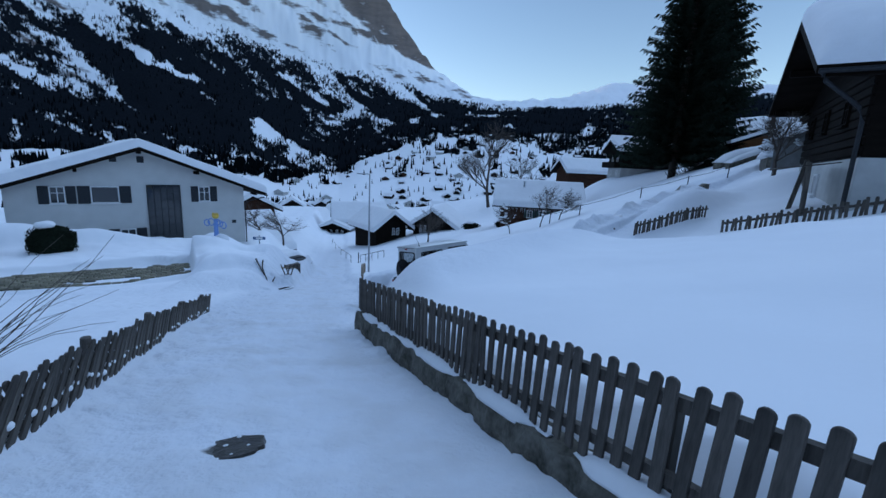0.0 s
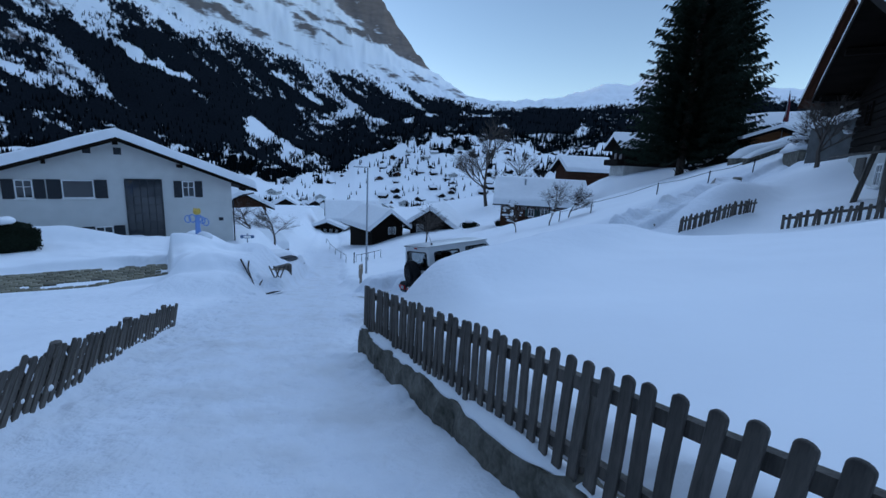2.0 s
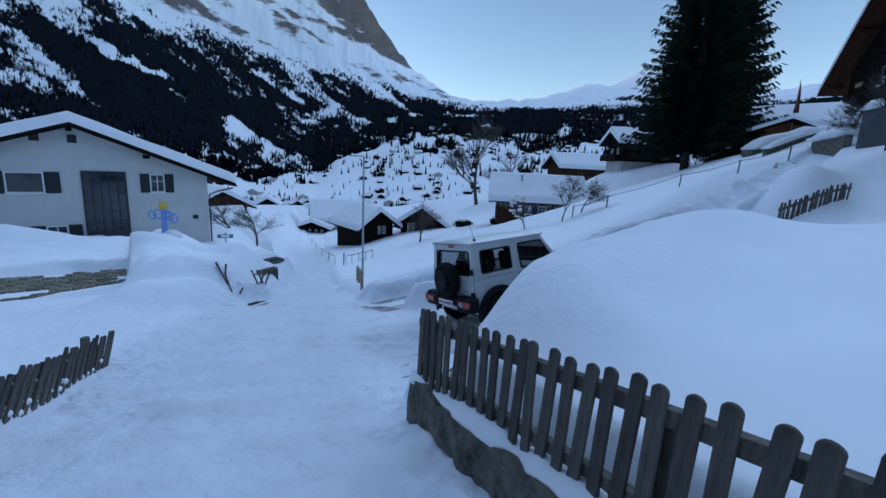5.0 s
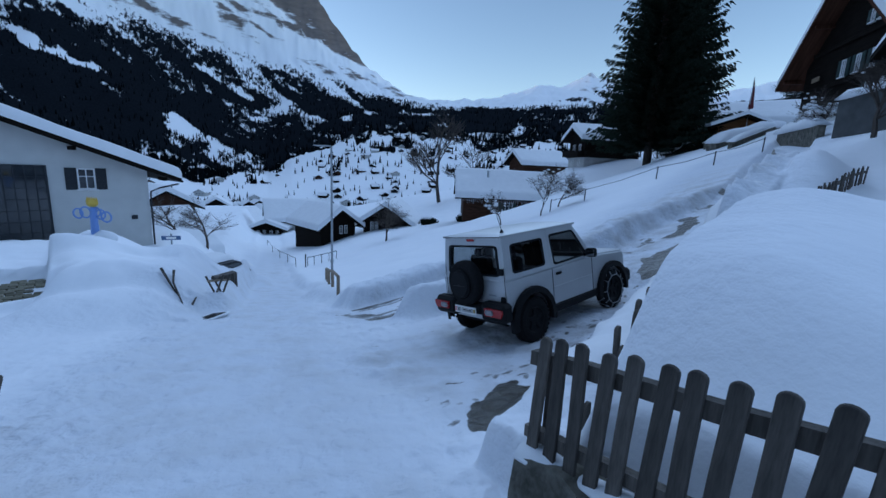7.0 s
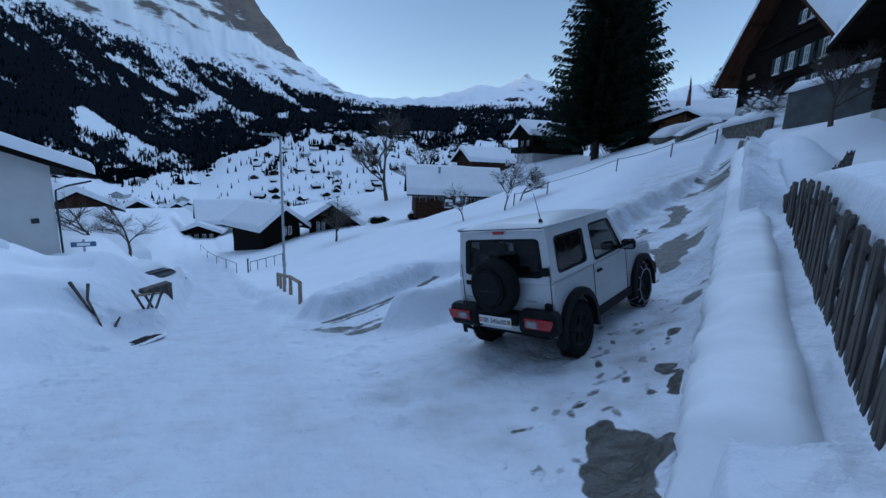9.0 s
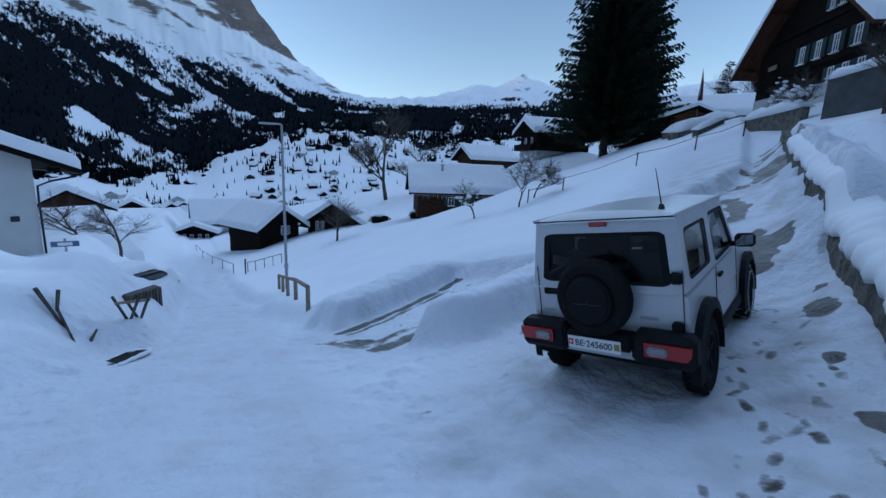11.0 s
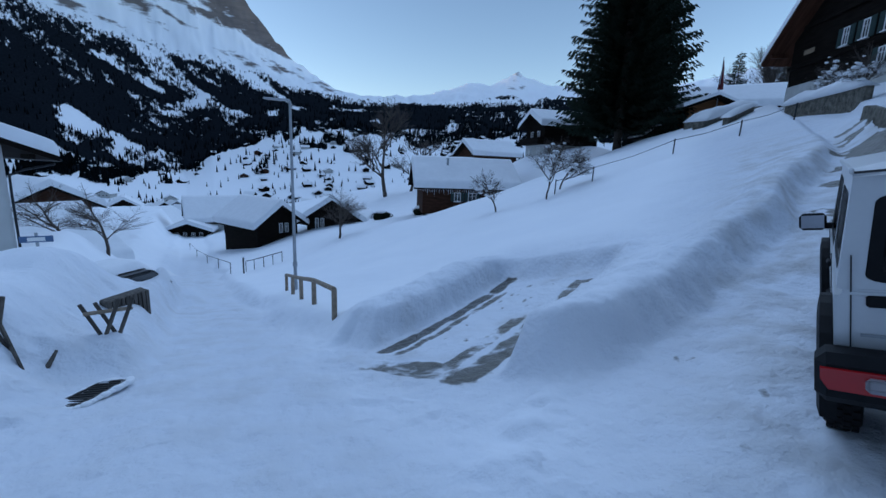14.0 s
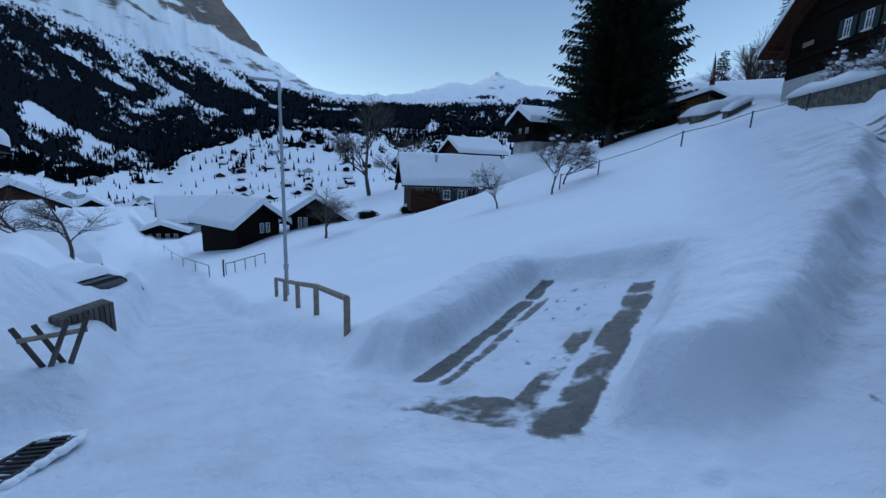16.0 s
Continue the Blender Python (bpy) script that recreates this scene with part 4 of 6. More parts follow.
# chalet above the field, in front
A_M = facing(15.45, 16.89, 1.2, (-0.583, -0.812))
barn_a = gable_house("old_chalet", "dark timber chalet on a white ground floor under deep snow", A_M, 8.2, 9, 4.15, 6.3, 0.68, 1.4, DARKWOOD, DARKWOOD, 0.85, base=GREYPLASTER, base_h=1.55, gutter=DARKMETAL, soft=9)
for k in range(9):
    part("wall_log", box(bmesh.new(), 0, -0.03, 1.75 + k * 0.27, 8.3, 0.10, 0.24, bevel=0.03), DARKWOOD, barn_a)
for x in (-2.6, -0.4, 2.2):
    window_unit(barn_a, pose(x, -0.08, 3.0), 0.6, 0.8, (DARKWOOD, SHUTTER, GLASS), 0, 1)
window_unit(barn_a, pose(-0.3, -0.04, 0.75), 0.6, 0.75, (WHITEPAINT, SHUTTER, GLASS), 0, 1)
part("door", box(bmesh.new(), -2.4, -0.06, 0.45, 0.95, 0.06, 1.9, bevel=0.01), OLDWOOD, barn_a)
bm = bmesh.new()
tube(bm, [(4.8, -1.3, 3.75), (4.75, -1.2, 3.55), (4.3, -0.3, 2.9), (4.2, -0.15, 2.5), (4.2, -0.15, -0.3)], 0.06, n=8)
part("downpipe", bm, DARKMETAL, barn_a)
for x in (1.3, 3.4):
    bm = box(bmesh.new(), x, -0.9, 0.3, 0.13, 0.13, 2.3, pose(0, 0, 0, 5 * (x - 3)), bevel=0.01)
    part("prop", bm, OLDWOOD, barn_a)
for k in range(9):
    part("lean_to_board", box(bmesh.new(), 1.25 + k * 0.27, -0.75, 1.45, 0.25, 1.5, 0.03, pose(0, 0, 0, 9)), OLDWOOD, barn_a)

# big chalet farther up
B_M = facing(29.17, 30.72, 3.55, (-0.5, -0.866))
chalet_b = gable_house("timber_chalet", "large dark timber chalet with green shutters and wide snowy eaves", B_M, 10.6, 11, 5.2, 10.0, 1.35, 1.25, DARKWOOD, SOFFIT, 0.65, base=GREYPLASTER, base_h=2.2)
B3 = (WHITEPAINT, GREENPAINT, GLASS)
for x in (-0.5, 0.95, 2.4, 4.0):
    window_unit(chalet_b, pose(x, 0, 4.3), 0.48, 1.05, B3, 0.36, 1)
for x in (1.5, 2.3):
    window_unit(chalet_b, pose(x, 0, 6.8), 0.40, 0.75, B3, 0.30, 1)
for x in (2.4, 3.5, 4.6):
    window_unit(chalet_b, pose(x, 0, 2.55), 0.5, 0.85, B3, 0.34, 1)
part("beam", box(bmesh.new(), 0, -0.08, 3.45, 10.7, 0.2, 0.28, bevel=0.02), DARKWOOD, chalet_b)
part("beam", box(bmesh.new(), 0, -0.08, 5.9, 8.6, 0.18, 0.24, bevel=0.02), DARKWOOD, chalet_b)
part("name_board", box(bmesh.new(), -3.2, -0.25, 4.15, 0.95, 0.05, 0.30, bevel=0.01), RAILBOARD, chalet_b)

# brown chalet in the meadow, long side to the road
barn = gable_house("brown_chalet", "red-brown timber chalet with icicles and a deep snow roof", facing(14.3, 65.6, -6.2, (-0.23, -0.97)), 7.6, 11.0, 3.6, 5.9, 1.1, 1.1, REDWOOD, DARKWOOD, 0.8)
for y, w in ((4.2, 0.8), (6.0, 1.0), (8.6, 1.05)):
    window_unit(barn, pose(3.8, y, 2.05, 0, 0, 90), w, 1.05, (WHITEPAINT, GREENPAINT, GLASS), 0.38, 1)
bm = bmesh.new()
for i in range(46):
    y = -0.9 + i * 0.27
    ln = rnd.uniform(0.15, 0.75)
    bmesh.ops.create_cone(bm, segments=5, radius1=0.035, radius2=0.004, depth=ln, matrix=pose(4.85, y, 2.98 - ln / 2, 180))
part("icicles", bm, plain("ice", (0.6, 0.66, 0.72), 0.2, 0, 0.6), barn, "row of hanging icicles")
bm = box(box(bmesh.new(), 1.8, 3.2, 6.0, 0.25, 0.25, 1.0, bevel=0.02), 1.8, 3.2, 6.55, 0.4, 0.4, 0.08)
part("flue", bm, METAL, barn)
bm = box(bmesh.new(), 3.2, 12.0, 1.6, 2.4, 1.8, 3.2)
part("porch", bm, REDWOOD, barn)


def simple_chalet(name, label, x, y, z, d, W, D, eave, ridge, wall, snow=0.6, wins=(), base=None, base_h=0.0, over=1.0):
    h = gable_house(name, label, facing(x, y, z, d), W, D, eave, ridge, over, 1.1, wall, DARKWOOD, snow, base=base, base_h=base_h, purlins=False, snow_nx=18)
    part("foundation", box(bmesh.new(), 0, D / 2, -1.7, W - 0.1, D - 0.1, 3.4), base or wall, h)
    for wx, wz, ww, wh in wins:
        window_unit(h, pose(wx, 0, wz), ww, wh, (WHITEPAINT, GREENPAINT, GLASS), 0, 1, sill=False)
    return h


ROW = [(-2.4, 4.6, .7, 1), (-0.8, 4.6, .7, 1), (0.9, 4.6, .7, 1), (2.4, 4.6, .7, 1), (-2.4, 2.2, .7, 1), (-.8, 2.2, .7, 1), (.9, 2.2, .7, 1), (2.4, 2.2, .7, 1), (0, 6.4, .6, .7)]
simple_chalet("dark_chalet", "dark four-storey timber chalet with snow on its roof", -31, 122, -21.2, (0.94, -0.34), 8.4, 13, 5.6, 8.3, DARKWOOD, 0.7, ROW, GREYPLASTER, 1.4)
simple_chalet("white_guesthouse", "white guest house with stepped snowy roofs", -19.0, 112, -17.5, (0.2, -0.98), 11, 11, 5.2, 8.6, GREYPLASTER, 0.8, [], None)
simple_chalet("guesthouse_wing", "low wing of a guest house with a row of small windows", -18.0, 104.5, -16.4, (0.99, -0.1), 6.5, 6, 2.4, 3.6, DARKWOOD, 0.7, [(-2, 1.6, .6, .8), (-.7, 1.6, .6, .8), (.7, 1.6, .6, .8), (2, 1.6, .6, .8)])
simple_chalet("meadow_chalet", "long dark chalet with a broad snow roof and front gable", -2.6, 71, -10.2, (0.85, 0.53), 5.6, 8, 2.0, 4.0, DARKWOOD, 0.8, [(0.4, 1.2, 0.5, 1.2), (1.2, 1.2, 0.5, 1.2)])
simple_chalet("meadow_barn", "wide dark timber barn half sunk in snow", 4.4, 72, -10.0, (0.96, -0.28), 7.0, 9, 2.0, 4.4, DARKWOOD, 0.8, [(-2.2, 1.3, 0.45, 1.5), (-1.5, 1.3, 0.45, 1.5)])
simple_chalet("village_house", "reddish timber house with snow on its roof", -26, 74, -10.4, (0.8, 0.6), 7.5, 9, 4.0, 6.0, REDWOOD, 0.8, [(-1.5, 2.6, .7, .9), (1.5, 2.6, .7, .9)])
simple_chalet("garden_house", "low brown house with a broad snowy roof", -18.6, 58, -10.2, (-0.75, 0.66), 9, 12, 1.6, 4.6, REDWOOD, 0.9, [])
simple_chalet("upper_barn", "low brown barn with a flat snowy roof", 33.5, 93, 0.0, (0.05, -1), 7, 9.5, 2.3, 4.3, REDWOOD, 0.8, [])
simple_chalet("balcony_chalet", "dark chalet with a balcony above a white ground floor", 33.0, 68.6, 0.8, (-0.1, -1), 5.4, 8, 5.0, 6.4, DARKWOOD, 0.8, [(-1.2, 1.2, .8, 1.4), (1.2, 1.2, .8, 1.4), (-1, 3.6, .7, 1.1), (1, 3.6, .7, 1.1)], GREYPLASTER, 2.2, 0.9)
bm = box(box(bmesh.new(), 0, 0, 0, 5.6, 1.0, 0.9), 3.1, 4.6, 0, 0.8, 8.2, 0.9)
tagged(part("balcony", bm, DARKWOOD, bpy.data.objects["balcony_chalet"]), "")
bpy.data.objects["balcony"].matrix_basis = pose(0, -0.6, 2.7)
simple_chalet("garden_hut", "honey-coloured log hut with snow on its roof", 37.2, 44.9, 4.1, (0.9, -0.45), 4.2, 3.6, 1.9, 2.7, WARMWOOD, 0.35, [(-0.9, 1.2, .5, .5), (0.9, 1.2, .5, .5)])
simple_chalet("hillside_house", "long honey-brown house with a wide snowy roof", 41.5, 58, 4.4, (-0.77, -0.64), 8, 15, 2.8, 4.8, WARMWOOD, 0.7, [])
simple_chalet("tool_shed", "tiny dark garden shed with a gable roof", 34.2, 48.6, 2.2, (0.9, -0.4), 2.5, 2.2, 1.0, 1.9, OLDWOOD, 0.12, [], over=0.3)


# ---- the parked car ----
PAINT = material("silver_car_paint", (0.50, 0.51, 0.52), 0.32, 0.25, var=0.05, scale=2, bump=0.02, bscale=30, spec=0.5)
TRIM = material("black_plastic_trim", (0.010, 0.0105, 0.012), 0.6, var=0.25, scale=12, bump=0.15, bscale=120, spec=0.12)
RUBBER = material("tyre_rubber", (0.014, 0.014, 0.015), 0.85, var=0.3, scale=15, bump=0.2, bscale=80, spec=0.08)
REDLENS = plain("red_lens", (0.34, 0.010, 0.012), 0.2, 0, 0.6)
CLEARLENS = plain("clear_lens", (0.28, 0.26, 0.27), 0.15, 0, 0.7)
PLATE = plain("number_plate_white", (0.75, 0.75, 0.73), 0.4)
INK = plain("black_ink", (0.01, 0.01, 0.012), 0.5)
REDINK = plain("red_enamel", (0.55, 0.02, 0.02), 0.4)
YELLOWINK = plain("yellow_enamel", (0.34, 0.22, 0.05), 0.4)
SEAT = plain("dark_upholstery", (0.02, 0.02, 0.022), 0.9)


def car_glass():
    m = bpy.data.materials.new("tinted_glass")
    m.use_nodes = True
    n, l = m.node_tree.nodes, m.node_tree.links
    n.remove(n["Principled BSDF"])
    tr, gl, mx, fr = n.new("ShaderNodeBsdfTransparent"), n.new("ShaderNodeBsdfGlossy"), n.new("ShaderNodeMixShader"), n.new("ShaderNodeFresnel")
    tr.inputs[0].default_value = (0.50, 0.53, 0.54, 1)
    gl.inputs["Roughness"].default_value = 0.03
    fr.inputs[0].default_value = 1.33
    l.new(fr.outputs[0], mx.inputs[0])
    l.new(tr.outputs[0], mx.inputs[1])
    l.new(gl.outputs[0], mx.inputs[2])
    l.new(mx.outputs[0], n["Material Output"].inputs[0])
    return m


CARGLASS = car_glass()


def rounded(w0, w1, h0, h1, r, n=5):
    """A rounded rectangle outline as points (a, b)."""
    pts = []
    for cx, cy, a0 in ((w1 - r, h1 - r, 0), (w0 + r, h1 - r, 90), (w0 + r, h0 + r, 180), (w1 - r, h0 + r, 270)):
        for i in range(n + 1):
            a = radians(a0 + 90 * i / n)
            pts.append((cx + r * math.cos(a), cy + r * math.sin(a)))
    return pts


def panel(corners, hole, thick, n=5, r=0.06):
    """A panel between four corners (bl, br, tr, tl) with a rounded hole given in its own 0..1 coordinates; returns panel and pane."""
    bl, br, tr, tl = [Vector(c) for c in corners]

    def at(a, b):
        return (bl * (1 - a) + br * a) * (1 - b) + (tl * (1 - a) + tr * a) * b
    nrm = (br - bl).cross(tl - bl).normalized()
    inner = rounded(*hole, r, n)
    ca, cb = (hole[0] + hole[1]) / 2, (hole[2] + hole[3]) / 2
    outer = []
    for a, b in inner:
        da, db = a - ca, b - cb
        k = min((1 - ca) / da if da > 1e-6 else (-ca / da if da < -1e-6 else 9e9), (1 - cb) / db if db > 1e-6 else (-cb / db if db < -1e-6 else 9e9))
        outer.append((ca + da * k, cb + db * k))
    # snap the corner samples on to the true corners
    for q in ((0, 0), (1, 0), (1, 1), (0, 1)):
        i = min(range(len(outer)), key=lambda j: (outer[j][0] - q[0]) ** 2 + (outer[j][1] - q[1]) ** 2)
        outer[i] = q
    bm = bmesh.new()
    rings = []
    for pts, off in ((outer, 0), (inner, 0), (inner, -thick), (outer, -thick)):
        rings.append([bm.verts.new(at(*p) + nrm * off) for p in pts])
    k = len(inner)
    for q in range(4):
        a, b = rings[q], rings[(q + 1) % 4]
        for i in range(k):
            bm.faces.new((a[i], a[(i + 1) % k], b[(i + 1) % k], b[i]))
    bmesh.ops.recalc_face_normals(bm, faces=bm.faces)
    pane = bmesh.new()
    pane.faces.new([pane.verts.new(at(*p) - nrm * thick * 0.4) for p in inner])
    rim = bmesh.new()
    big = [(ca + (a - ca) * 0.90, cb + (b - cb) * 0.86) for a, b in inner]
    x0 = [rim.verts.new(at(*p) + nrm * 0.003) for p in inner]
    x1 = [rim.verts.new(at(*p) - nrm * 0.004) for p in big]
    for i in range(k):
        rim.faces.new((x0[i], x0[(i + 1) % k], x1[(i + 1) % k], x1[i]))
    return bm, pane, rim


def wheel_parts(parent, m, spare=False, chains=False):
    R, w = 0.345, 0.20
    prof = [(0.20, -w / 2 + 0.02), (0.24, -w / 2), (0.31, -w / 2 + 0.005), (R - 0.012, -w / 2 + 0.03), (R, -w / 2 + 0.055), (R, w / 2 - 0.055), (R - 0.012, w / 2 - 0.03), (0.31, w / 2 - 0.005), (0.24, w / 2), (0.20, w / 2 - 0.02)]
    bm = bmesh.new()
    n = 40
    rings = [[bm.verts.new((r * math.cos(2 * math.pi * i / n), y, r * math.sin(2 * math.pi * i / n))) for r, y in prof] for i in range(n)]
    for i in range(n):
        a, b = rings[i], rings[(i + 1) % n]
        for j in range(len(prof) - 1):
            bm.faces.new((a[j], b[j], b[j + 1], a[j + 1]))
    for i in range(0 if spare else 32):
        a = 360 * i / 32
        for yy, sh in ((-0.062, 3), (-0.02, -2), (0.02, 3), (0.062, -2)):
            box(bm, 0, yy, R + 0.002, 0.045, 0.034, 0.016, pose(0, 0, 0, 0, a + sh, 0))
    bmesh.ops.recalc_face_normals(bm, faces=bm.faces)
    ty = part("tyre", bm, RUBBER, parent)
    ty.matrix_basis = m
    bm = bmesh.new()
    prof = [(0.0, 0.055), (0.07, 0.06), (0.09, 0.045), (0.17, 0.05), (0.195, 0.085), (0.208, 0.085), (0.208, -0.085)]
    n = 30
    rings = [[bm.verts.new((r * math.cos(2 * math.pi * i / n), y, r * math.sin(2 * math.pi * i / n))) for r, y in prof[1:]] for i in range(n)]
    for i in range(n):
        a, b = rings[i], rings[(i + 1) % n]
        for j in range(len(prof) - 2):
            bm.faces.new((a[j], b[j], b[j + 1], a[j + 1]))
    bm.faces.new([r[0] for r in rings])
    for i in range(5):
        box(bm, 0, 0.058, 0.13, 0.05, 0.03, 0.12, pose(0, 0, 0, 0, 72 * i, 0), bevel=0.008)
    bmesh.ops.recalc_face_normals(bm, faces=bm.faces)
    part("rim", bm, TRIM, ty)
    if chains:
        bm = bmesh.new()
        for i in range(10):
            a, b = 36 * i, 36 * (i + 0.5)
            for p0, p1 in ((a, b), (b, a + 36)):
                q0, q1 = ((R + 0.014) * math.cos(radians(p0)), (R + 0.014) * math.sin(radians(p0))), ((R + 0.014) * math.cos(radians(p1)), (R + 0.014) * math.sin(radians(p1)))
                up = p0 == a
                tube(bm, [(q0[0], -0.09 if up else 0.09, q0[1]), (q1[0], 0.09 if up else -0.09, q1[1])], 0.008, n=5)
            p0, p1 = radians(a), radians(a + 36)
            tube(bm, [(0.27 * math.cos(p0), 0.115, 0.27 * math.sin(p0)), (0.27 * math.cos(p1), 0.115, 0.27 * math.sin(p1))], 0.008, n=5)
            tube(bm, [(0.27 * math.cos(p0), 0.115, 0.27 * math.sin(p0)), ((R + .01) * math.cos(p0), 0.08, (R + .01) * math.sin(p0))], 0.008, n=5)
        part("snow_chain", bm, METAL, ty)
    return ty


def lettering(text, size, parent, m, mat, name="lettering", depth=0.002):
    cu = bpy.data.curves.new(name, 'FONT')
    cu.body, cu.size, cu.extrude, cu.align_x, cu.align_y = text, size, depth, 'CENTER', 'CENTER'
    tmp = bpy.data.objects.new("tmp_text", cu)
    scene.collection.objects.link(tmp)
    bpy.context.view_layer.update()
    me = bpy.data.meshes.new_from_object(tmp.evaluated_get(bpy.context.evaluated_depsgraph_get()))
    bpy.data.objects.remove(tmp)
    me.materials.clear()
    me.materials.append(mat)
    o = new(name, me)
    o.parent = parent
    o.matrix_basis = m
    return o


def build_car(m):
    car = thing("off_road_car", "silver boxy three-door off-road car parked on icy drive", "car", m)
    # lower body with wheel arches: an outline seen from the side, pulled across
    def arch(cx, r=0.43, z=0.36, n=9):
        return [(cx + r * math.cos(radians(a)), z + r * math.sin(radians(a))) for a in np.linspace(180, 0, n)]
    pts = [(-1.46, 0.52), (-0.95 - 0.43, 0.50)] + arch(-0.95) + [(-0.5, 0.40), (0.85, 0.40)] + arch(1.30) + [(1.75, 0.50), (1.80, 0.62), (1.80, 0.90), (1.74, 1.00), (0.72, 1.07), (-1.47, 1.04)]
    bm = bmesh.new()
    prism(bm, pts, -0.735, 0.735)
    bmesh.ops.bevel(bm, geom=[e for e in bm.edges if min(v.co.z for v in e.verts) > 0.55 and not (abs(e.verts[0].co.y - e.verts[1].co.y) > 1)], offset=0.035, segments=3, affect='EDGES')
    part("body", bm, PAINT, car, smooth=False)
    part("underbody", box(bmesh.new(), 0.15, 0, 0.40, 2.9, 1.0, 0.22), TRIM, car)
    for sy in (1, -1):
        part("sill", box(bmesh.new(), 0.18, sy * 0.735, 0.39, 1.35, 0.06, 0.13, bevel=0.02), TRIM, car)
    # cabin: panels with real openings
    zb, zt = 1.04, 1.66
    yb, yt = 0.725, 0.655
    rb, rt = -1.465, -1.43
    rear = part("rear_door", *[panel([(rb, yb, zb), (rb, -yb, zb), (rt, -yt, zt), (rt, yt, zt)], (0.075, 0.925, 0.06, 0.80), 0.05, r=0.07)][0][:1], PAINT, car)
    _, pane, rim = panel([(rb, yb, zb), (rb, -yb, zb), (rt, -yt, zt), (rt, yt, zt)], (0.075, 0.925, 0.06, 0.80), 0.05, r=0.07)
    part("pane", pane, CARGLASS, rear)
    part("window_seal", rim, TRIM, rear)
    for sy in (1, -1):
        lo = [(-1.465, sy * yb, zb), (-0.42, sy * yb, zb + 0.005)]
        hi = [(-0.42, sy * yt, zt), (-1.43, sy * yt, zt)]
        for nm, c, hole in (("quarter_panel", [lo[0], lo[1], hi[0], hi[1]], (0.15, 0.88, 0.10, 0.80)),
                            ("door", [(-0.415, sy * yb, zb + 0.005), (0.74, sy * yb, zb + 0.03), (0.27, sy * yt, zt), (-0.415, sy * yt, zt)], (0.06, 0.90, 0.03, 0.84))):
            if sy > 0:
                c = [c[1], c[0], c[3], c[2]]
                hole = (1 - hole[1], 1 - hole[0], hole[2], hole[3])
            bm, pane, rim = panel(c, hole, 0.045, r=0.07)
            pn = part(nm, bm, PAINT, car)
            part("pane", pane, CARGLASS, pn)
            part("window_seal", rim, TRIM, pn)
            if nm == "door":
                part("handle", box(bmesh.new(), -0.27, sy * 0.752, 0.93, 0.14, 0.03, 0.045, bevel=0.012), TRIM, pn)
                part("door_gap", box(box(bmesh.new(), -0.415, sy * 0.737, 0.72, 0.008, 0.008, 0.62), 0.70, sy * 0.737, 0.74, 0.008, 0.008, 0.6), INK, pn)
                part("crease", box(bmesh.new(), 0.15, sy * 0.735, 0.72, 1.10, 0.012, 0.025, bevel=0.004), PAINT, pn)
    bm, pane, rim = panel([(0.76, -0.70, 1.06), (0.76, 0.70, 1.06), (0.29, 0.63, zt), (0.29, -0.63, zt)], (0.05, 0.95, 0.05, 0.92), 0.04, r=0.06)
    ws = part("windscreen_frame", bm, PAINT, car)
    part("pane", pane, CARGLASS, ws)
    # roof: slightly domed, with gutters and ribs
    bm = bmesh.new()
    nx, ny = 26, 12
    g = []
    for i in range(nx + 1):
        a = i / nx
        x = -1.447 + a * 1.78
        row = []
        for j in range(ny + 1):
            b = j / ny * 2 - 1
            y = b * 0.660
            dome = 0.045 * (1 - b * b) * (1 - 0.3 * (2 * a - 1) ** 2) + 0.02 * (1 - abs(b) ** 8) * (1 - abs(2 * a - 1) ** 12)
            rib = 0.006 * (0.5 + 0.5 * math.cos(b * math.pi * 5)) * (1 - abs(2 * a - 1) ** 6) * (1 - abs(b) ** 6)
            row.append(bm.verts.new((x, y, zt + (0.005 + dome + rib) if 0 < i < nx else zt - 0.03 + 0.2 * dome)))
        g.append(row)
    for i in range(nx):
        for j in range(ny):
            bm.faces.new((g[i][j], g[i][j + 1], g[i + 1][j + 1], g[i + 1][j]))
    part("roof", bm, PAINT, car, smooth=True)
    part("roof_edge", box(box(bmesh.new(), -0.56, 0.665, zt + 0.005, 1.82, 0.02, 0.03, bevel=0.006), -0.56, -0.665, zt + 0.005, 1.82, 0.02, 0.03, bevel=0.006), PAINT, car)
    part("roof_seam", box(bmesh.new(), -1.468, 0, zt - 0.004, 0.012, 1.31, 0.012), INK, car)
    part("headlining", box(bmesh.new(), -0.56, 0, zt - 0.03, 1.7, 1.26, 0.02), SEAT, car)
    # bonnet and front
    bm = box(bmesh.new(), 1.22, 0, 1.045, 1.02, 1.34, 0.09, pose(0, 0, 0, 0, 2.5, 0), bevel=0.04)
    part("bonnet", bm, PAINT, car)
    part("grille", box(bmesh.new(), 1.80, 0, 0.80, 0.05, 1.2, 0.24, bevel=0.02), TRIM, car)
    for sy in (1, -1):
        bm = bmesh.new()
        bmesh.ops.create_cone(bm, segments=20, radius1=0.10, radius2=0.10, depth=0.05, cap_ends=True, matrix=pose(1.82, sy * 0.52, 0.80, 0, 90, 0))
        part("headlight", bm, CLEARLENS, car)
    part("front_bumper", box(bmesh.new(), 1.84, 0, 0.50, 0.20, 1.58, 0.26, bevel=0.05), TRIM, car)
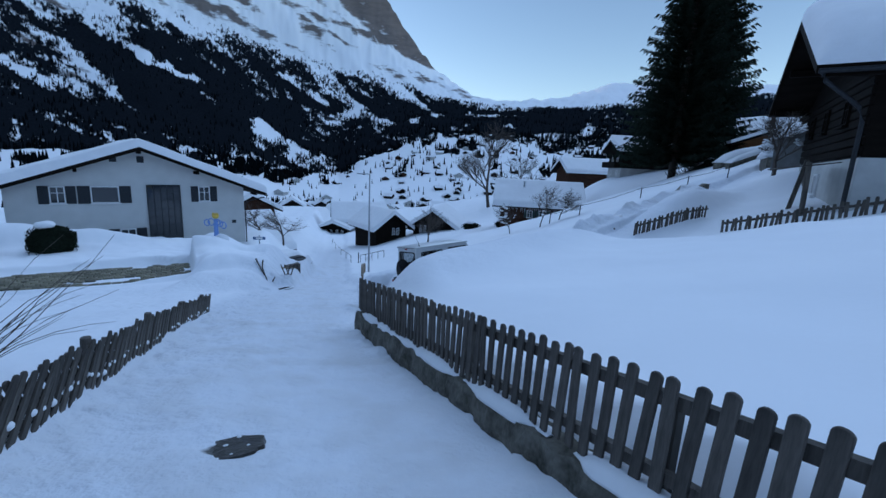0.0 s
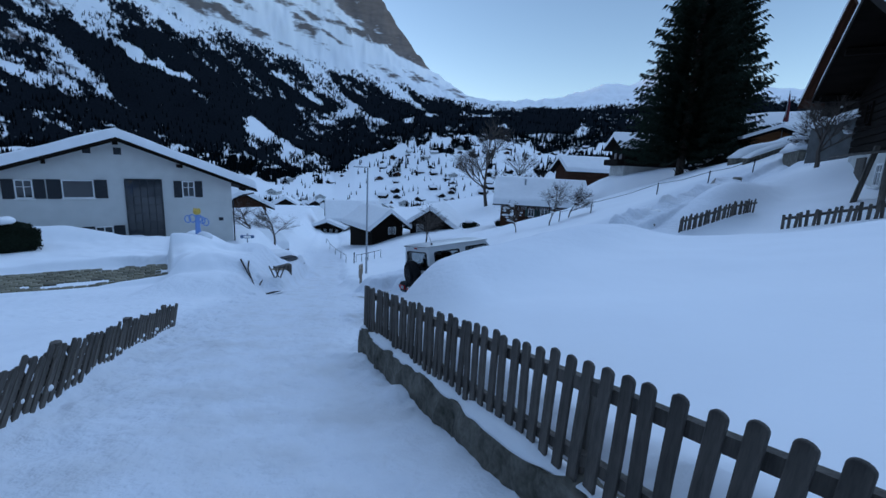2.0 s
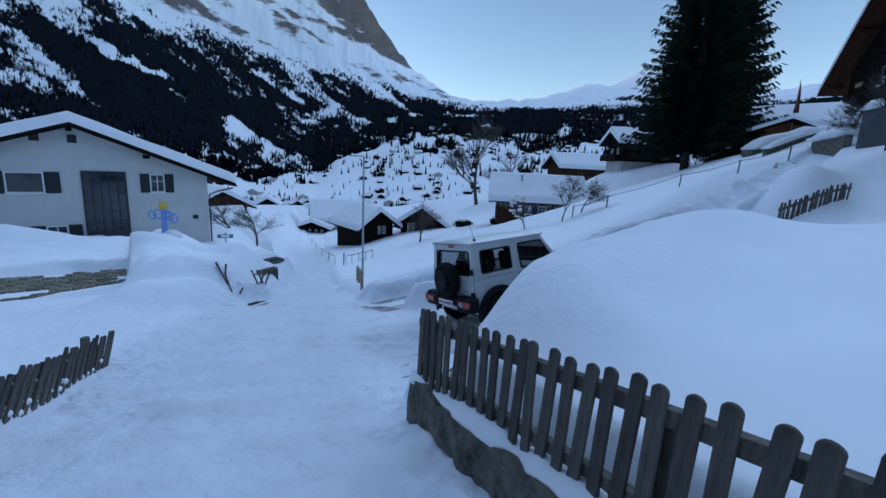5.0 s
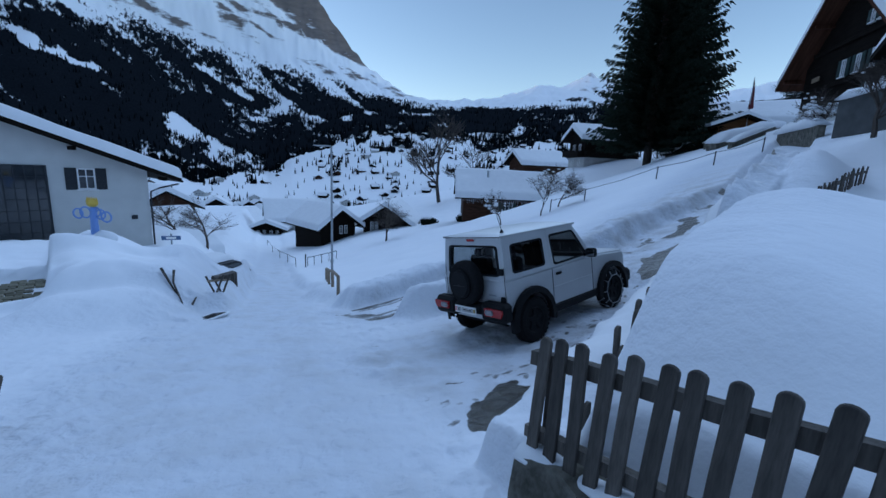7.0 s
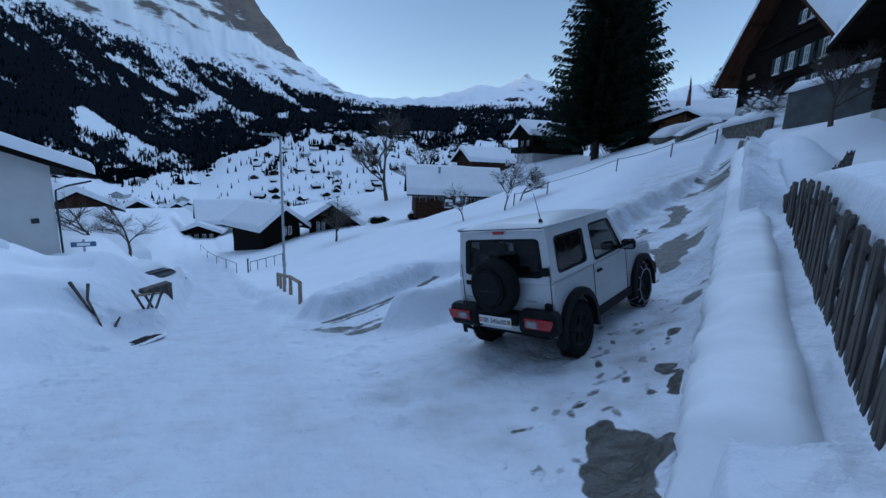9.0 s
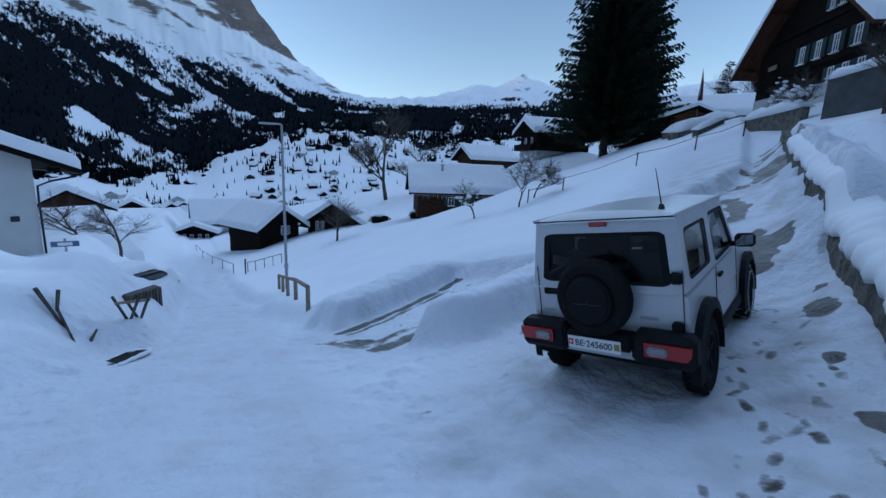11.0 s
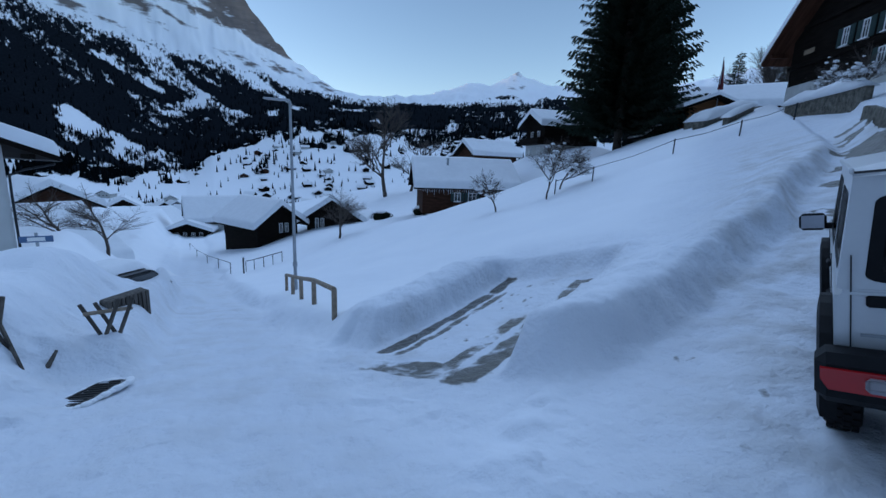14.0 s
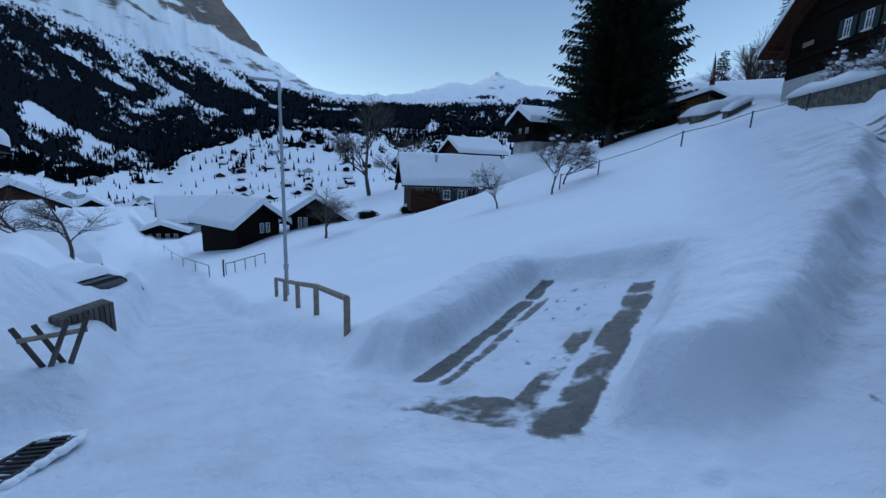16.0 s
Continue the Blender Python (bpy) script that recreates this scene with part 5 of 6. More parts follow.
    # flares, arches
    for cx in (-0.95, 1.30):
        for sy in (1, -1):
            bm = bmesh.new()
            k = 14
            inner, outer = [], []
            for i in range(k + 1):
                a = radians(-12 + 204 * i / k)
                for lst, r in ((inner, 0.405), (outer, 0.50)):
                    lst.append([bm.verts.new((cx + r * math.cos(a), sy * yy, 0.36 + r * math.sin(a))) for yy in ((0.72, 0.815) if lst is inner else (0.72, 0.80))])
            for i in range(k):
                bm.faces.new((inner[i][1], inner[i + 1][1], outer[i + 1][1], outer[i][1]))
                bm.faces.new((outer[i][1], outer[i + 1][1], outer[i + 1][0], outer[i][0]))
                bm.faces.new((inner[i][0], inner[i + 1][0], inner[i + 1][1], inner[i][1]))
            bmesh.ops.recalc_face_normals(bm, faces=bm.faces)
            part("wheel_flare", bm, TRIM, car)
            wheel_parts(car, pose(cx, sy * 0.69, 0.345, 0, 0, 0 if sy > 0 else 180), chains=cx > 0)
    # rear: bumper, lights, spare wheel, plate, hinges, handle
    bmp = part("rear_bumper", box(box(box(bmesh.new(), -1.55, 0, 0.60, 0.20, 0.62, 0.15, bevel=0.03), -1.55, 0.56, 0.585, 0.22, 0.52, 0.28, bevel=0.05), -1.55, -0.56, 0.585, 0.22, 0.52, 0.28, bevel=0.05), TRIM, car)
    for sy in (1, -1):
        bm = bmesh.new()
        prism(bm, [(sy * 0.43, 0.545), (sy * 0.76, 0.545), (sy * 0.795, 0.60), (sy * 0.795, 0.66), (sy * 0.43, 0.66)], -0.01, 0.015, pose(-1.668, 0, 0, 0, 0, 90))
        part("tail_light", bm, REDLENS, bmp)
        part("reversing_light", box(bmesh.new(), -1.686, sy * 0.535, 0.602, 0.012, 0.16, 0.075, bevel=0.02), CLEARLENS, bmp)
    plate = part("number_plate", box(bmesh.new(), -1.672, 0.02, 0.575, 0.012, 0.50, 0.112, bevel=0.003), PLATE, car)
    lettering("BE·245600", 0.083, plate, Matrix.Translation((-1.680, 0.02, 0.572)) @ Matrix(((0, 0, -1, 0), (-1, 0, 0, 0), (0, 1, 0, 0), (0, 0, 0, 1))), INK)
    part("shield", box(bmesh.new(), -1.681, 0.238, 0.578, 0.004, 0.045, 0.055), REDINK, plate)
    part("shield", box(bmesh.new(), -1.681, -0.198, 0.578, 0.004, 0.045, 0.055), YELLOWINK, plate)
    part("cross", box(box(bmesh.new(), -1.685, 0.238, 0.58, 0.004, 0.030, 0.009), -1.686, 0.238, 0.58, 0.004, 0.009, 0.030), PLATE, plate)
    sp = wheel_parts(car, pose(-1.60, 0.02, 0.985, 0, 0, 90) @ pose(0, 0, 0), spare=True)
    bm = bmesh.new()
    bmesh.ops.create_cone(bm, segments=36, radius1=0.225, radius2=0.215, depth=0.06, cap_ends=True, matrix=pose(-1.70, 0.02, 0.985, 0, -90, 0))
    bmesh.ops.create_cone(bm, segments=36, radius1=0.20, radius2=0.19, depth=0.02, cap_ends=True, matrix=pose(-1.738, 0.02, 0.985, 0, -90, 0))
    part("spare_wheel_cover", bm, TRIM, car)
    part("cover_lock", box(box(bmesh.new(), -1.75, 0.02, 0.975, 0.008, 0.02, 0.02), -1.75, 0.02, 0.96, 0.006, 0.26, 0.008), INK, car)
    for z in (0.75, 1.16):
        part("hinge", box(bmesh.new(), -1.485, -0.655, z, 0.05, 0.10, 0.10, bevel=0.02), TRIM, car)
    part("door_handle", box(bmesh.new(), -1.478, 0.52, 0.98, 0.03, 0.17, 0.065, bevel=0.012), TRIM, car)
    part("rear_door_gap", box(box(bmesh.new(), -1.472, 0.665, 0.95, 0.006, 0.007, 0.55), -1.472, -0.700, 0.95, 0.006, 0.007, 0.55), INK, car)
    part("rear_crease", box(bmesh.new(), -1.470, 0, 1.018, 0.02, 1.34, 0.022, bevel=0.006), PAINT, car)
    part("badge", box(box(bmesh.new(), -1.474, -0.42, 0.80, 0.006, 0.15, 0.022), -1.474, 0.56, 0.79, 0.006, 0.13, 0.014), METAL, car, "small chrome badge")
    bl = part("brake_light", box(bmesh.new(), -1.452, 0, 1.615, 0.02, 0.17, 0.04, bevel=0.008), REDLENS, car)
    bm = bmesh.new()
    tube(bm, [(-1.24, -0.50, 1.70), (-1.24, -0.50, 1.74)], 0.030, 0.018, 8)
    tube(bm, [(-1.24, -0.50, 1.74), (-1.34, -0.50, 2.04)], 0.006, 0.003, 5)
    part("antenna", bm, INK, car)
    for sy in (1, -1):
        bm = box(bmesh.new(), 0.52, sy * 0.86, 1.14, 0.10, 0.20, 0.15, bevel=0.03)
        box(bm, 0.53, sy * 0.745, 1.10, 0.06, 0.08, 0.05)
        mi = part("side_mirror", bm, TRIM, car)
        part("mirror_glass", box(bmesh.new(), 0.467, sy * 0.86, 1.145, 0.004, 0.165, 0.115), plain("mirror", (0.25, 0.26, 0.28), 0.05, 1.0), mi)
    # inside
    for sy in (0.34, -0.34):
        bm = box(box(box(bmesh.new(), 0.05, sy, 0.82, 0.5, 0.48, 0.2, bevel=0.05), -0.22, sy, 1.12, 0.14, 0.46, 0.62, pose(0, 0, 0, 0, -6, 0), bevel=0.05), -0.32, sy, 1.48, 0.09, 0.24, 0.16, bevel=0.03)
        part("seat", bm, SEAT, car)
        part("rear_seat", box(box(bmesh.new(), -0.95, sy, 1.05, 0.12, 0.5, 0.5, bevel=0.04), -0.98, sy, 1.35, 0.08, 0.22, 0.13, bevel=0.03), SEAT, car)
    part("dashboard", box(bmesh.new(), 0.62, 0, 1.02, 0.3, 1.35, 0.2, bevel=0.05), SEAT, car)
    part("cabin_floor", box(bmesh.new(), -0.3, 0, 1.0, 2.2, 1.36, 0.1), SEAT, car)
    return car


build_car(pose(2.01, 16.24, -2.345, -9.0, -3.8, 26.5) @ Matrix.Diagonal((1.08, 1.02, 1.08, 1)))


# ---- street furniture and clutter by the road ----
def on_land(x, y, dz=0.0):
    return (x, y, land_at(x, y) + dz)


def street_lamp():
    x, y = -2.29, 30.82
    z = land_at(x, y)
    lamp = thing("street_lamp", "slim grey steel street lamp with a flat head", "street lamp", pose(x, y, z))
    h = 1.27 - z
    bm = bmesh.new()
    tube(bm, [(0, 0, -0.3), (0, 0, 1.0), (0, 0, h - 0.05)], 0.075, 0.045, 10)
    part("pole", bm, METAL, lamp)
    bm = box(bmesh.new(), -0.42, 0, h - 0.02, 0.85, 0.16, 0.06, bevel=0.02)
    hd = part("lamp_head", bm, METAL, lamp)
    part("lens", box(bmesh.new(), -0.52, 0, h - 0.055, 0.45, 0.12, 0.012), CLEARLENS, hd)
    part("collar", tube(bmesh.new(), [(0, 0, 0.9), (0, 0, 1.05)], 0.085, 0.085, 10), METAL, lamp)


street_lamp()


def wooden_rail(pts, h, name, label, mat, post_r=0.06, rail_r=0.055):
    r = thing(name, label, "railing")
    for p in pts:
        z = land_at(*p)
        bm = bmesh.new()
        tube(bm, [(p[0], p[1], z - 0.3), (p[0], p[1], z + h)], post_r, post_r * 0.95, 7)
        part("post", bm, mat, r)
    for a, b in zip(pts, pts[1:]):
        bm = bmesh.new()
        tube(bm, [(a[0], a[1], land_at(*a) + h), (b[0], b[1], land_at(*b) + h)], rail_r, n=7)
        part("rail", bm, mat, r)
    return r


RAILWOOD = material("bleached_timber", (0.24, 0.19, 0.14), 0.85, var=0.35, scale=8, bump=0.4, bscale=60)
wooden_rail([(-1.86, 23.3), (-2.1, 25.2), (-2.3, 27.0), (-2.45, 29.2), (-2.6, 31.2)], 0.62, "wooden_railing", "bleached round-timber railing standing in the snowbank", RAILWOOD)
wooden_rail([(-5.2, 50.6), (-4.6, 50.7), (-3.9, 50.8), (-3.2, 50.9), (-2.5, 50.9)], 0.85, "steel_railing", "dark steel railing at the end of the road", DARKMETAL, 0.03, 0.03)
wooden_rail([(-6.3, 50.6), (-8.0, 58), (-10.0, 66), (-12.2, 74), (-14.6, 84)], 0.9, "stair_railing", "thin steel railing beside steps down to the village", DARKMETAL, 0.03, 0.025)
bm = bmesh.new()
tube(bm, [(0, 0, -0.2), (0, 0, 1.0), (0.02, 0, 1.25)], 0.05, 0.07, 8)
hyd = part("bollard", bm, DARKMETAL)
hyd.matrix_basis = pose(*on_land(-5.3, 49.6))
tagged(hyd, "dark bollard at the end of the road", "bollard")


def sign_post():
    x, y = -9.93, 31.8
    z = land_at(x, y)
    s = thing("sign_post", "grey post with a small blue and white street sign", "sign", pose(x, y, z, 0, 0, 12))
    part("pole", tube(bmesh.new(), [(0, 0, -0.2), (0, 0, -3.45 - z + 0.15)], 0.04, n=8), METAL, s)
    pl = part("sign_plate", box(bmesh.new(), 0, -0.05, -3.5 - z, 0.80, 0.02, 0.20, bevel=0.005), plain("sign_blue", (0.06, 0.12, 0.24), 0.5), s)
    part("lettering_bar", box(bmesh.new(), 0, -0.063, -3.5 - z, 0.42, 0.004, 0.12), PLATE, pl)


sign_post()

# drain with an iron grate
GRATE = material("cast_iron", (0.028, 0.026, 0.025), 0.6, 0.5, var=0.4, scale=15, bump=0.3, bscale=60)


def drain():
    x, y = -5.16, 21.08
    a = math.degrees(math.atan2(0.69, 0.37))
    g = thing("drain_grate", "rusty iron drain grate in the snow", "drain", pose(x, y, land_at(x, y) + 0.012, -10, 3, a))
    bm = bmesh.new()
    L, W = 0.70, 0.40
    for sx, sy, lx, ly in ((0, W / 2, L, 0.05), (0, -W / 2, L, 0.05), (L / 2, 0, 0.05, W), (-L / 2, 0, 0.05, W)):
        box(bm, sx, sy, 0, lx, ly, 0.05)
    part("frame", bm, GRATE, g)
    part("shaft", box(bmesh.new(), 0, 0, -0.03, L - 0.02, W - 0.02, 0.02), INK, g)
    for i in range(9):
        part("bar", box(bmesh.new(), -L / 2 + 0.07 + i * 0.07, 0, 0.004, 0.032, W - 0.05, 0.035, bevel=0.006), GRATE, g)
    bm = bmesh.new()
    for i in range(34):
        t = 2 * math.pi * i / 34
        r = 0.045 + 0.03 * rnd.random()
        bmesh.ops.create_icosphere(bm, subdivisions=1, radius=r, matrix=pose((L / 2 + .04) * max(-1, min(1, 1.25 * math.cos(t))), (W / 2 + .05) * max(-1, min(1, 1.25 * math.sin(t))), 0.0) @ Matrix.Diagonal((1.4, 1.2, 0.6, 1)))
    part("snow_rim", bm, SNOW, g, smooth=True)


drain()


def road_cover():
    x, y = -0.98, 5.63
    g = thing("road_cover", "dark wet manhole cover showing through the snow", "manhole cover", pose(x, y, land_at(x, y) + 0.006, -12.4, 0, 22))
    bm = bmesh.new()
    k = 40
    ring = []
    for i in range(k):
        t = 2 * math.pi * i / k
        r = 1 + 0.16 * noise.noise((math.cos(t) * 2, math.sin(t) * 2, 3))
        ring.append((0.30 * r * math.copysign(abs(math.cos(t)) ** 0.7, math.cos(t)), 0.20 * r * math.copysign(abs(math.sin(t)) ** 0.7, math.sin(t))))
    top = [bm.verts.new((a, b, 0.012)) for a, b in ring]
    low = [bm.verts.new((a * 1.05, b * 1.05, -0.05)) for a, b in ring]
    bm.faces.new(top)
    for i in range(k):
        bm.faces.new((low[i], low[(i + 1) % k], top[(i + 1) % k], top[i]))
    part("plate", bm, material("wet_stone", (0.03, 0.026, 0.022), 0.35, var=0.7, scale=10, bump=0.9, bscale=30, dist=0.02), g)
    bm = bmesh.new()
    for i in range(9):
        a, b = rnd.uniform(-0.28, 0.28), rnd.uniform(-0.18, 0.18)
        bmesh.ops.create_icosphere(bm, subdivisions=1, radius=rnd.uniform(.008, .022), matrix=pose(a, b, 0.014) @ Matrix.Diagonal((1.3, 1, 0.5, 1)))
    part("snow_crumbs", bm, SNOW, g)


road_cover()

# remains of a lattice fence with broken branches on the other bank
def bank_fence():
    f = thing("broken_fence", "leaning crossed wooden fence half buried in a snowbank", "fence")
    a = Vector((-5.80, 22.50, 0))
    d = Vector((0.90, 0.44, 0)).normalized()
    def zz(s):
        p = a + d * s
        return -3.66 - 0.05 * s
    for i, s in enumerate((0.36, 0.54)):
        for side in (-1, 1):
            p = a + d * s
            o = part("lath", box(bmesh.new(), 0, 0.02 * side, 0.3, 0.055, 0.03, 0.72, bevel=0.006), RAILWOOD if i > 1 else OLDWOOD, f)
            o.matrix_basis = pose(p.x, p.y, zz(s) + 0.0, 0, -21 * side, math.degrees(math.atan2(d.y, d.x)))
    for s0, s1, dz in ((0.15, 0.76, 0.45),):
        p, q = a + d * s0, a + d * s1
        part("rail", tube(bmesh.new(), [(p.x, p.y, zz(s0) + dz), (q.x, q.y, zz(s1) + dz)], 0.035, n=6), RAILWOOD, f)
    for pts in ([(-6.7, 22.15, 0.16), (-6.45, 22.0, 0.12), (-6.2, 21.9, -0.04)], [(-6.45, 22.35, 0.22), (-6.4, 22.1, 0.10), (-6.05, 21.7, -0.02)], [(-5.9, 21.9, -0.05), (-5.8, 22.0, 0.2)]):
        part("branch", tube(bmesh.new(), [on_land(*p) for p in pts], 0.04, 0.02, 6), OLDWOOD, f)


bank_fence()
crate = thing("wooden_crate", "weathered slatted wooden box leaning in the snowbank", "box", pose(-5.95, 25.4, -4.25, 6, -4, 48))
part("body", box(bmesh.new(), 0, 0, 0.25, 0.86, 0.25, 0.60, bevel=0.03), OLDWOOD, crate)
for i in range(10):
    part("slat", box(bmesh.new(), -0.38 + i * 0.085, -0.135, 0.25, 0.065, 0.03, 0.58), OLDWOOD, crate)


# car under snow
def buried_car():
    c = thing("snowed_in_car", "parked car buried under snow with a dark side window", "car", pose(-7.8, 31.5, -6.0, 0, 0, 64))
    bm = bmesh.new()
    prism(bm, [(-2.0, 0.3), (1.35, 0.3), (1.4, 0.75), (1.15, 0.9), (0.5, 1.38), (-0.9, 1.42), (-1.7, 0.98), (-2.05, 0.9)], -0.8, 0.8)
    bmesh.ops.bevel(bm, geom=bm.edges[:], offset=0.06, segments=2, affect='EDGES')
    part("body", bm, DARKMETAL, c)
    bm = bmesh.new()
    prism(bm, [(-0.85, 0.98), (0.95, 0.95), (0.45, 1.3), (-0.7, 1.33)], -0.815, 0.815)
    part("side_window", bm, GLASS, c)
    bm = bmesh.new()
    g = []
    for i in range(19):
        row = []
        for j in range(13):
            a, b = i / 18 * 2 - 1, j / 12 * 2 - 1
            k = (max(0, 1 - abs(a) ** 6) * max(0, 1 - abs(b) ** 4)) ** 0.5
            prof = np.interp(a * 2.1, [-2.1, -1.7, -0.9, 0.5, 1.15, 2.1], [0.85, 1.0, 1.42, 1.4, 0.92, 0.7])
            row.append(bm.verts.new((a * 2.15, -0.45 + (b + 1) * 0.72, prof + 0.02 + 0.30 * k + 0.04 * noise.noise((a * 3, b * 3, 2)))))
        g.append(row)
    for i in range(18):
        for j in range(12):
            bm.faces.new((g[i][j], g[i + 1][j], g[i + 1][j + 1], g[i][j + 1]))
    bmesh.ops.recalc_face_normals(bm, faces=bm.faces)
    part("snow", bm, SNOW, c, "smooth thick snow cover", smooth=True)


buried_car()


# stone with a painted garden figure
def sculpture():
    x, y = -10.25, 26.2
    z = -3.55
    bm = bmesh.new()
    bmesh.ops.create_cube(bm, size=1, matrix=pose(0, 0, 0.35, 0, 0, 20) @ Matrix.Diagonal((0.75, 0.55, 1.0, 1)))
    bmesh.ops.subdivide_edges(bm, edges=bm.edges[:], cuts=4, use_grid_fill=True)
    for v in bm.verts:
        v.co += Vector((noise.noise(v.co * 2.1), noise.noise(v.co * 2.3 + Vector((5, 0, 0))), noise.noise(v.co * 1.9 + Vector((0, 7, 0))))) * 0.12
    o = part("stone_block", bm, STONE)
    o.matrix_basis = pose(x, y, z)
    tagged(o, "rough brown stone block standing in deep snow", "stone")
    bm = bmesh.new()
    bmesh.ops.create_icosphere(bm, subdivisions=3, radius=0.5, matrix=pose(x + 0.3, y - 0.05, z + 1.0) @ Matrix.Diagonal((0.8, 0.6, 0.55, 1)))
    for v in bm.verts:
        v.co += v.normal * 0.05 * noise.noise(v.co * 4)
    tagged(part("snow_cap", bm, SNOW, smooth=True), "lump of snow on the stone block", "snow")
    # one plain mesh for the figure
    bm = bmesh.new()
    tube(bm, [(0, 0, 0.75), (0, 0, 1.25), (0.02, 0, 1.75)], 0.13, 0.09, 10)
    for cx, cz, r in ((-0.55, 1.50, 0.17), (-0.28, 1.55, 0.19), (0.26, 1.50, 0.17), (0.46, 1.42, 0.18), (0.12, 1.58, 0.15)):
        m = pose(cx, 0, cz, 90, 0, 0)
        n, q = 18, 6
        ringv = [[bm.verts.new(m @ Vector(((r + 0.03 * math.cos(b)) * math.cos(a), (r + 0.03 * math.cos(b)) * math.sin(a), 0.03 * math.sin(b)))) for b in (2 * math.pi * t / q for t in range(q))] for a in (2 * math.pi * t / n for t in range(n))]
        for i in range(n):
            for j in range(q):
                bm.faces.new((ringv[i][j], ringv[(i + 1) % n][j], ringv[(i + 1) % n][(j + 1) % q], ringv[i][(j + 1) % q]))
    nb = len(bm.faces)
    bmesh.ops.create_icosphere(bm, subdivisions=2, radius=0.15, matrix=pose(0, 0, 1.88) @ Matrix.Diagonal((1.3, 1, 0.9, 1)))
    for i in range(5):
        bmesh.ops.create_cone(bm, segments=6, radius1=0.06, radius2=0.005, depth=0.18, matrix=pose(-0.16 + 0.08 * i, 0, 2.02))
    bmesh.ops.recalc_face_normals(bm, faces=bm.faces)
    bm.faces.ensure_lookup_table()
    for f in bm.faces[nb:]:
        f.material_index = 1
    o = part("garden_figure", bm, [plain("pale_blue_paint", (0.18, 0.30, 0.62), 0.5), plain("yellow_paint", (0.62, 0.42, 0.06), 0.5)])
    o.matrix_basis = pose(x, y, z + 0.35, 0, 0, -15)
    tagged(o, "painted blue and yellow garden figure on the stone", "figure")


sculpture()


# ---- trees ----
def spruce(bm_t, bm_c, h, r, seed, whorls=46, per=9, sprays=13, droop=0.35, low=0.05):
    """Trunk and crown of a spruce: whorls of drooping limbs hung with many small needle sprays."""
    rd = random.Random(seed)
    tube(bm_t, [(0, 0, -0.6), (0, 0, h * 0.4), (0.05, 0, h * 0.75), (0.08, 0.02, h)], r * 0.075, 0.02, 8)
    for w in range(whorls):
        t = (w / whorls) ** 0.92
        z = h * (low + (1 - low) * t)
        rad = r * (1 - t) ** 0.72 * (0.86 + 0.28 * rd.random()) + 0.15
        n = max(4, int(per * (0.55 + 0.6 * (1 - t))))
        for b in range(n):
            a = 2 * math.pi * (b + rd.random() * 0.8) / n + w * 1.7
            ln = rad * rd.uniform(0.58, 1.16)
            ca, sa = math.cos(a), math.sin(a)
            dr = droop * (1 - 0.75 * t)

            def at(q):
                return Vector((ca * ln * q, sa * ln * q, z + (-dr * ln * q + 0.22 * ln * q ** 3)))
            if t < 0.6 and b % 2 == 0:
                tube(bm_c, [at(0), at(0.5), at(0.95)], 0.035 * (1 - t) + 0.012, 0.008, 3)
            k = max(4, int(sprays * (0.4 + 0.75 * (1 - t))))
            for q in range(k):
                f = 0.16 + 0.86 * (q + rd.random()) / k
                p = at(min(f, 1.02))
                wd = (0.10 + 0.22 * (1 - f)) * min(1.0, ln) * rd.uniform(0.7, 1.3) + 0.08
                hang = rd.uniform(0.12, 0.42) * min(1.2, 0.5 + ln * 0.18)
                for side in (-1, 1):
                    o = Vector((-sa * side, ca * side, 0))
                    tip = p + o * wd * 1.5 + Vector((ca, sa, 0)) * rd.uniform(0.1, 0.45) - Vector((0, 0, hang))
                    v = [bm_c.verts.new(p + Vector((ca, sa, 0)) * 0.11), bm_c.verts.new(p - Vector((ca, sa, 0)) * 0.11), bm_c.verts.new(tip - Vector((ca, sa, 0)) * 0.03 - o * 0.03), bm_c.verts.new(tip + Vector((ca, sa, 0.03)) * 0.05)]
                    bm_c.faces.new(v)
    return bm_c


def spruce_thing(x, y, h, r, seed, label, **kw):
    t = thing("spruce", label, "tree", pose(*on_land(x, y)))
    bt, bc = bmesh.new(), bmesh.new()
    spruce(bt, bc, h, r, seed, **kw)
    part("trunk", bt, BARK, t)
    part("crown", bc, NEEDLE, t)
    return t


spruce_thing(31.2, 50.5, 31, 6.0, 1, "tall dark spruce tree beside a snowy garden", whorls=74, per=15, sprays=26, low=0.085)
spruce_thing(35.0, 51.4, 29, 5.2, 2, "dark spruce tree close behind a taller one", whorls=64, per=14, sprays=22, low=0.10)
for x, y, h, r, s in ((62, 60, 13, 2.6, 3), (72, 58, 20, 3.4, 4), (66, 52, 16, 3.0, 5), (76, 52, 24, 3.6, 6), (58, 66, 9, 2.0, 7)):
    spruce_thing(x, y, h, r, s, "spruce tree on the snowy hillside", whorls=34, per=8, sprays=9)


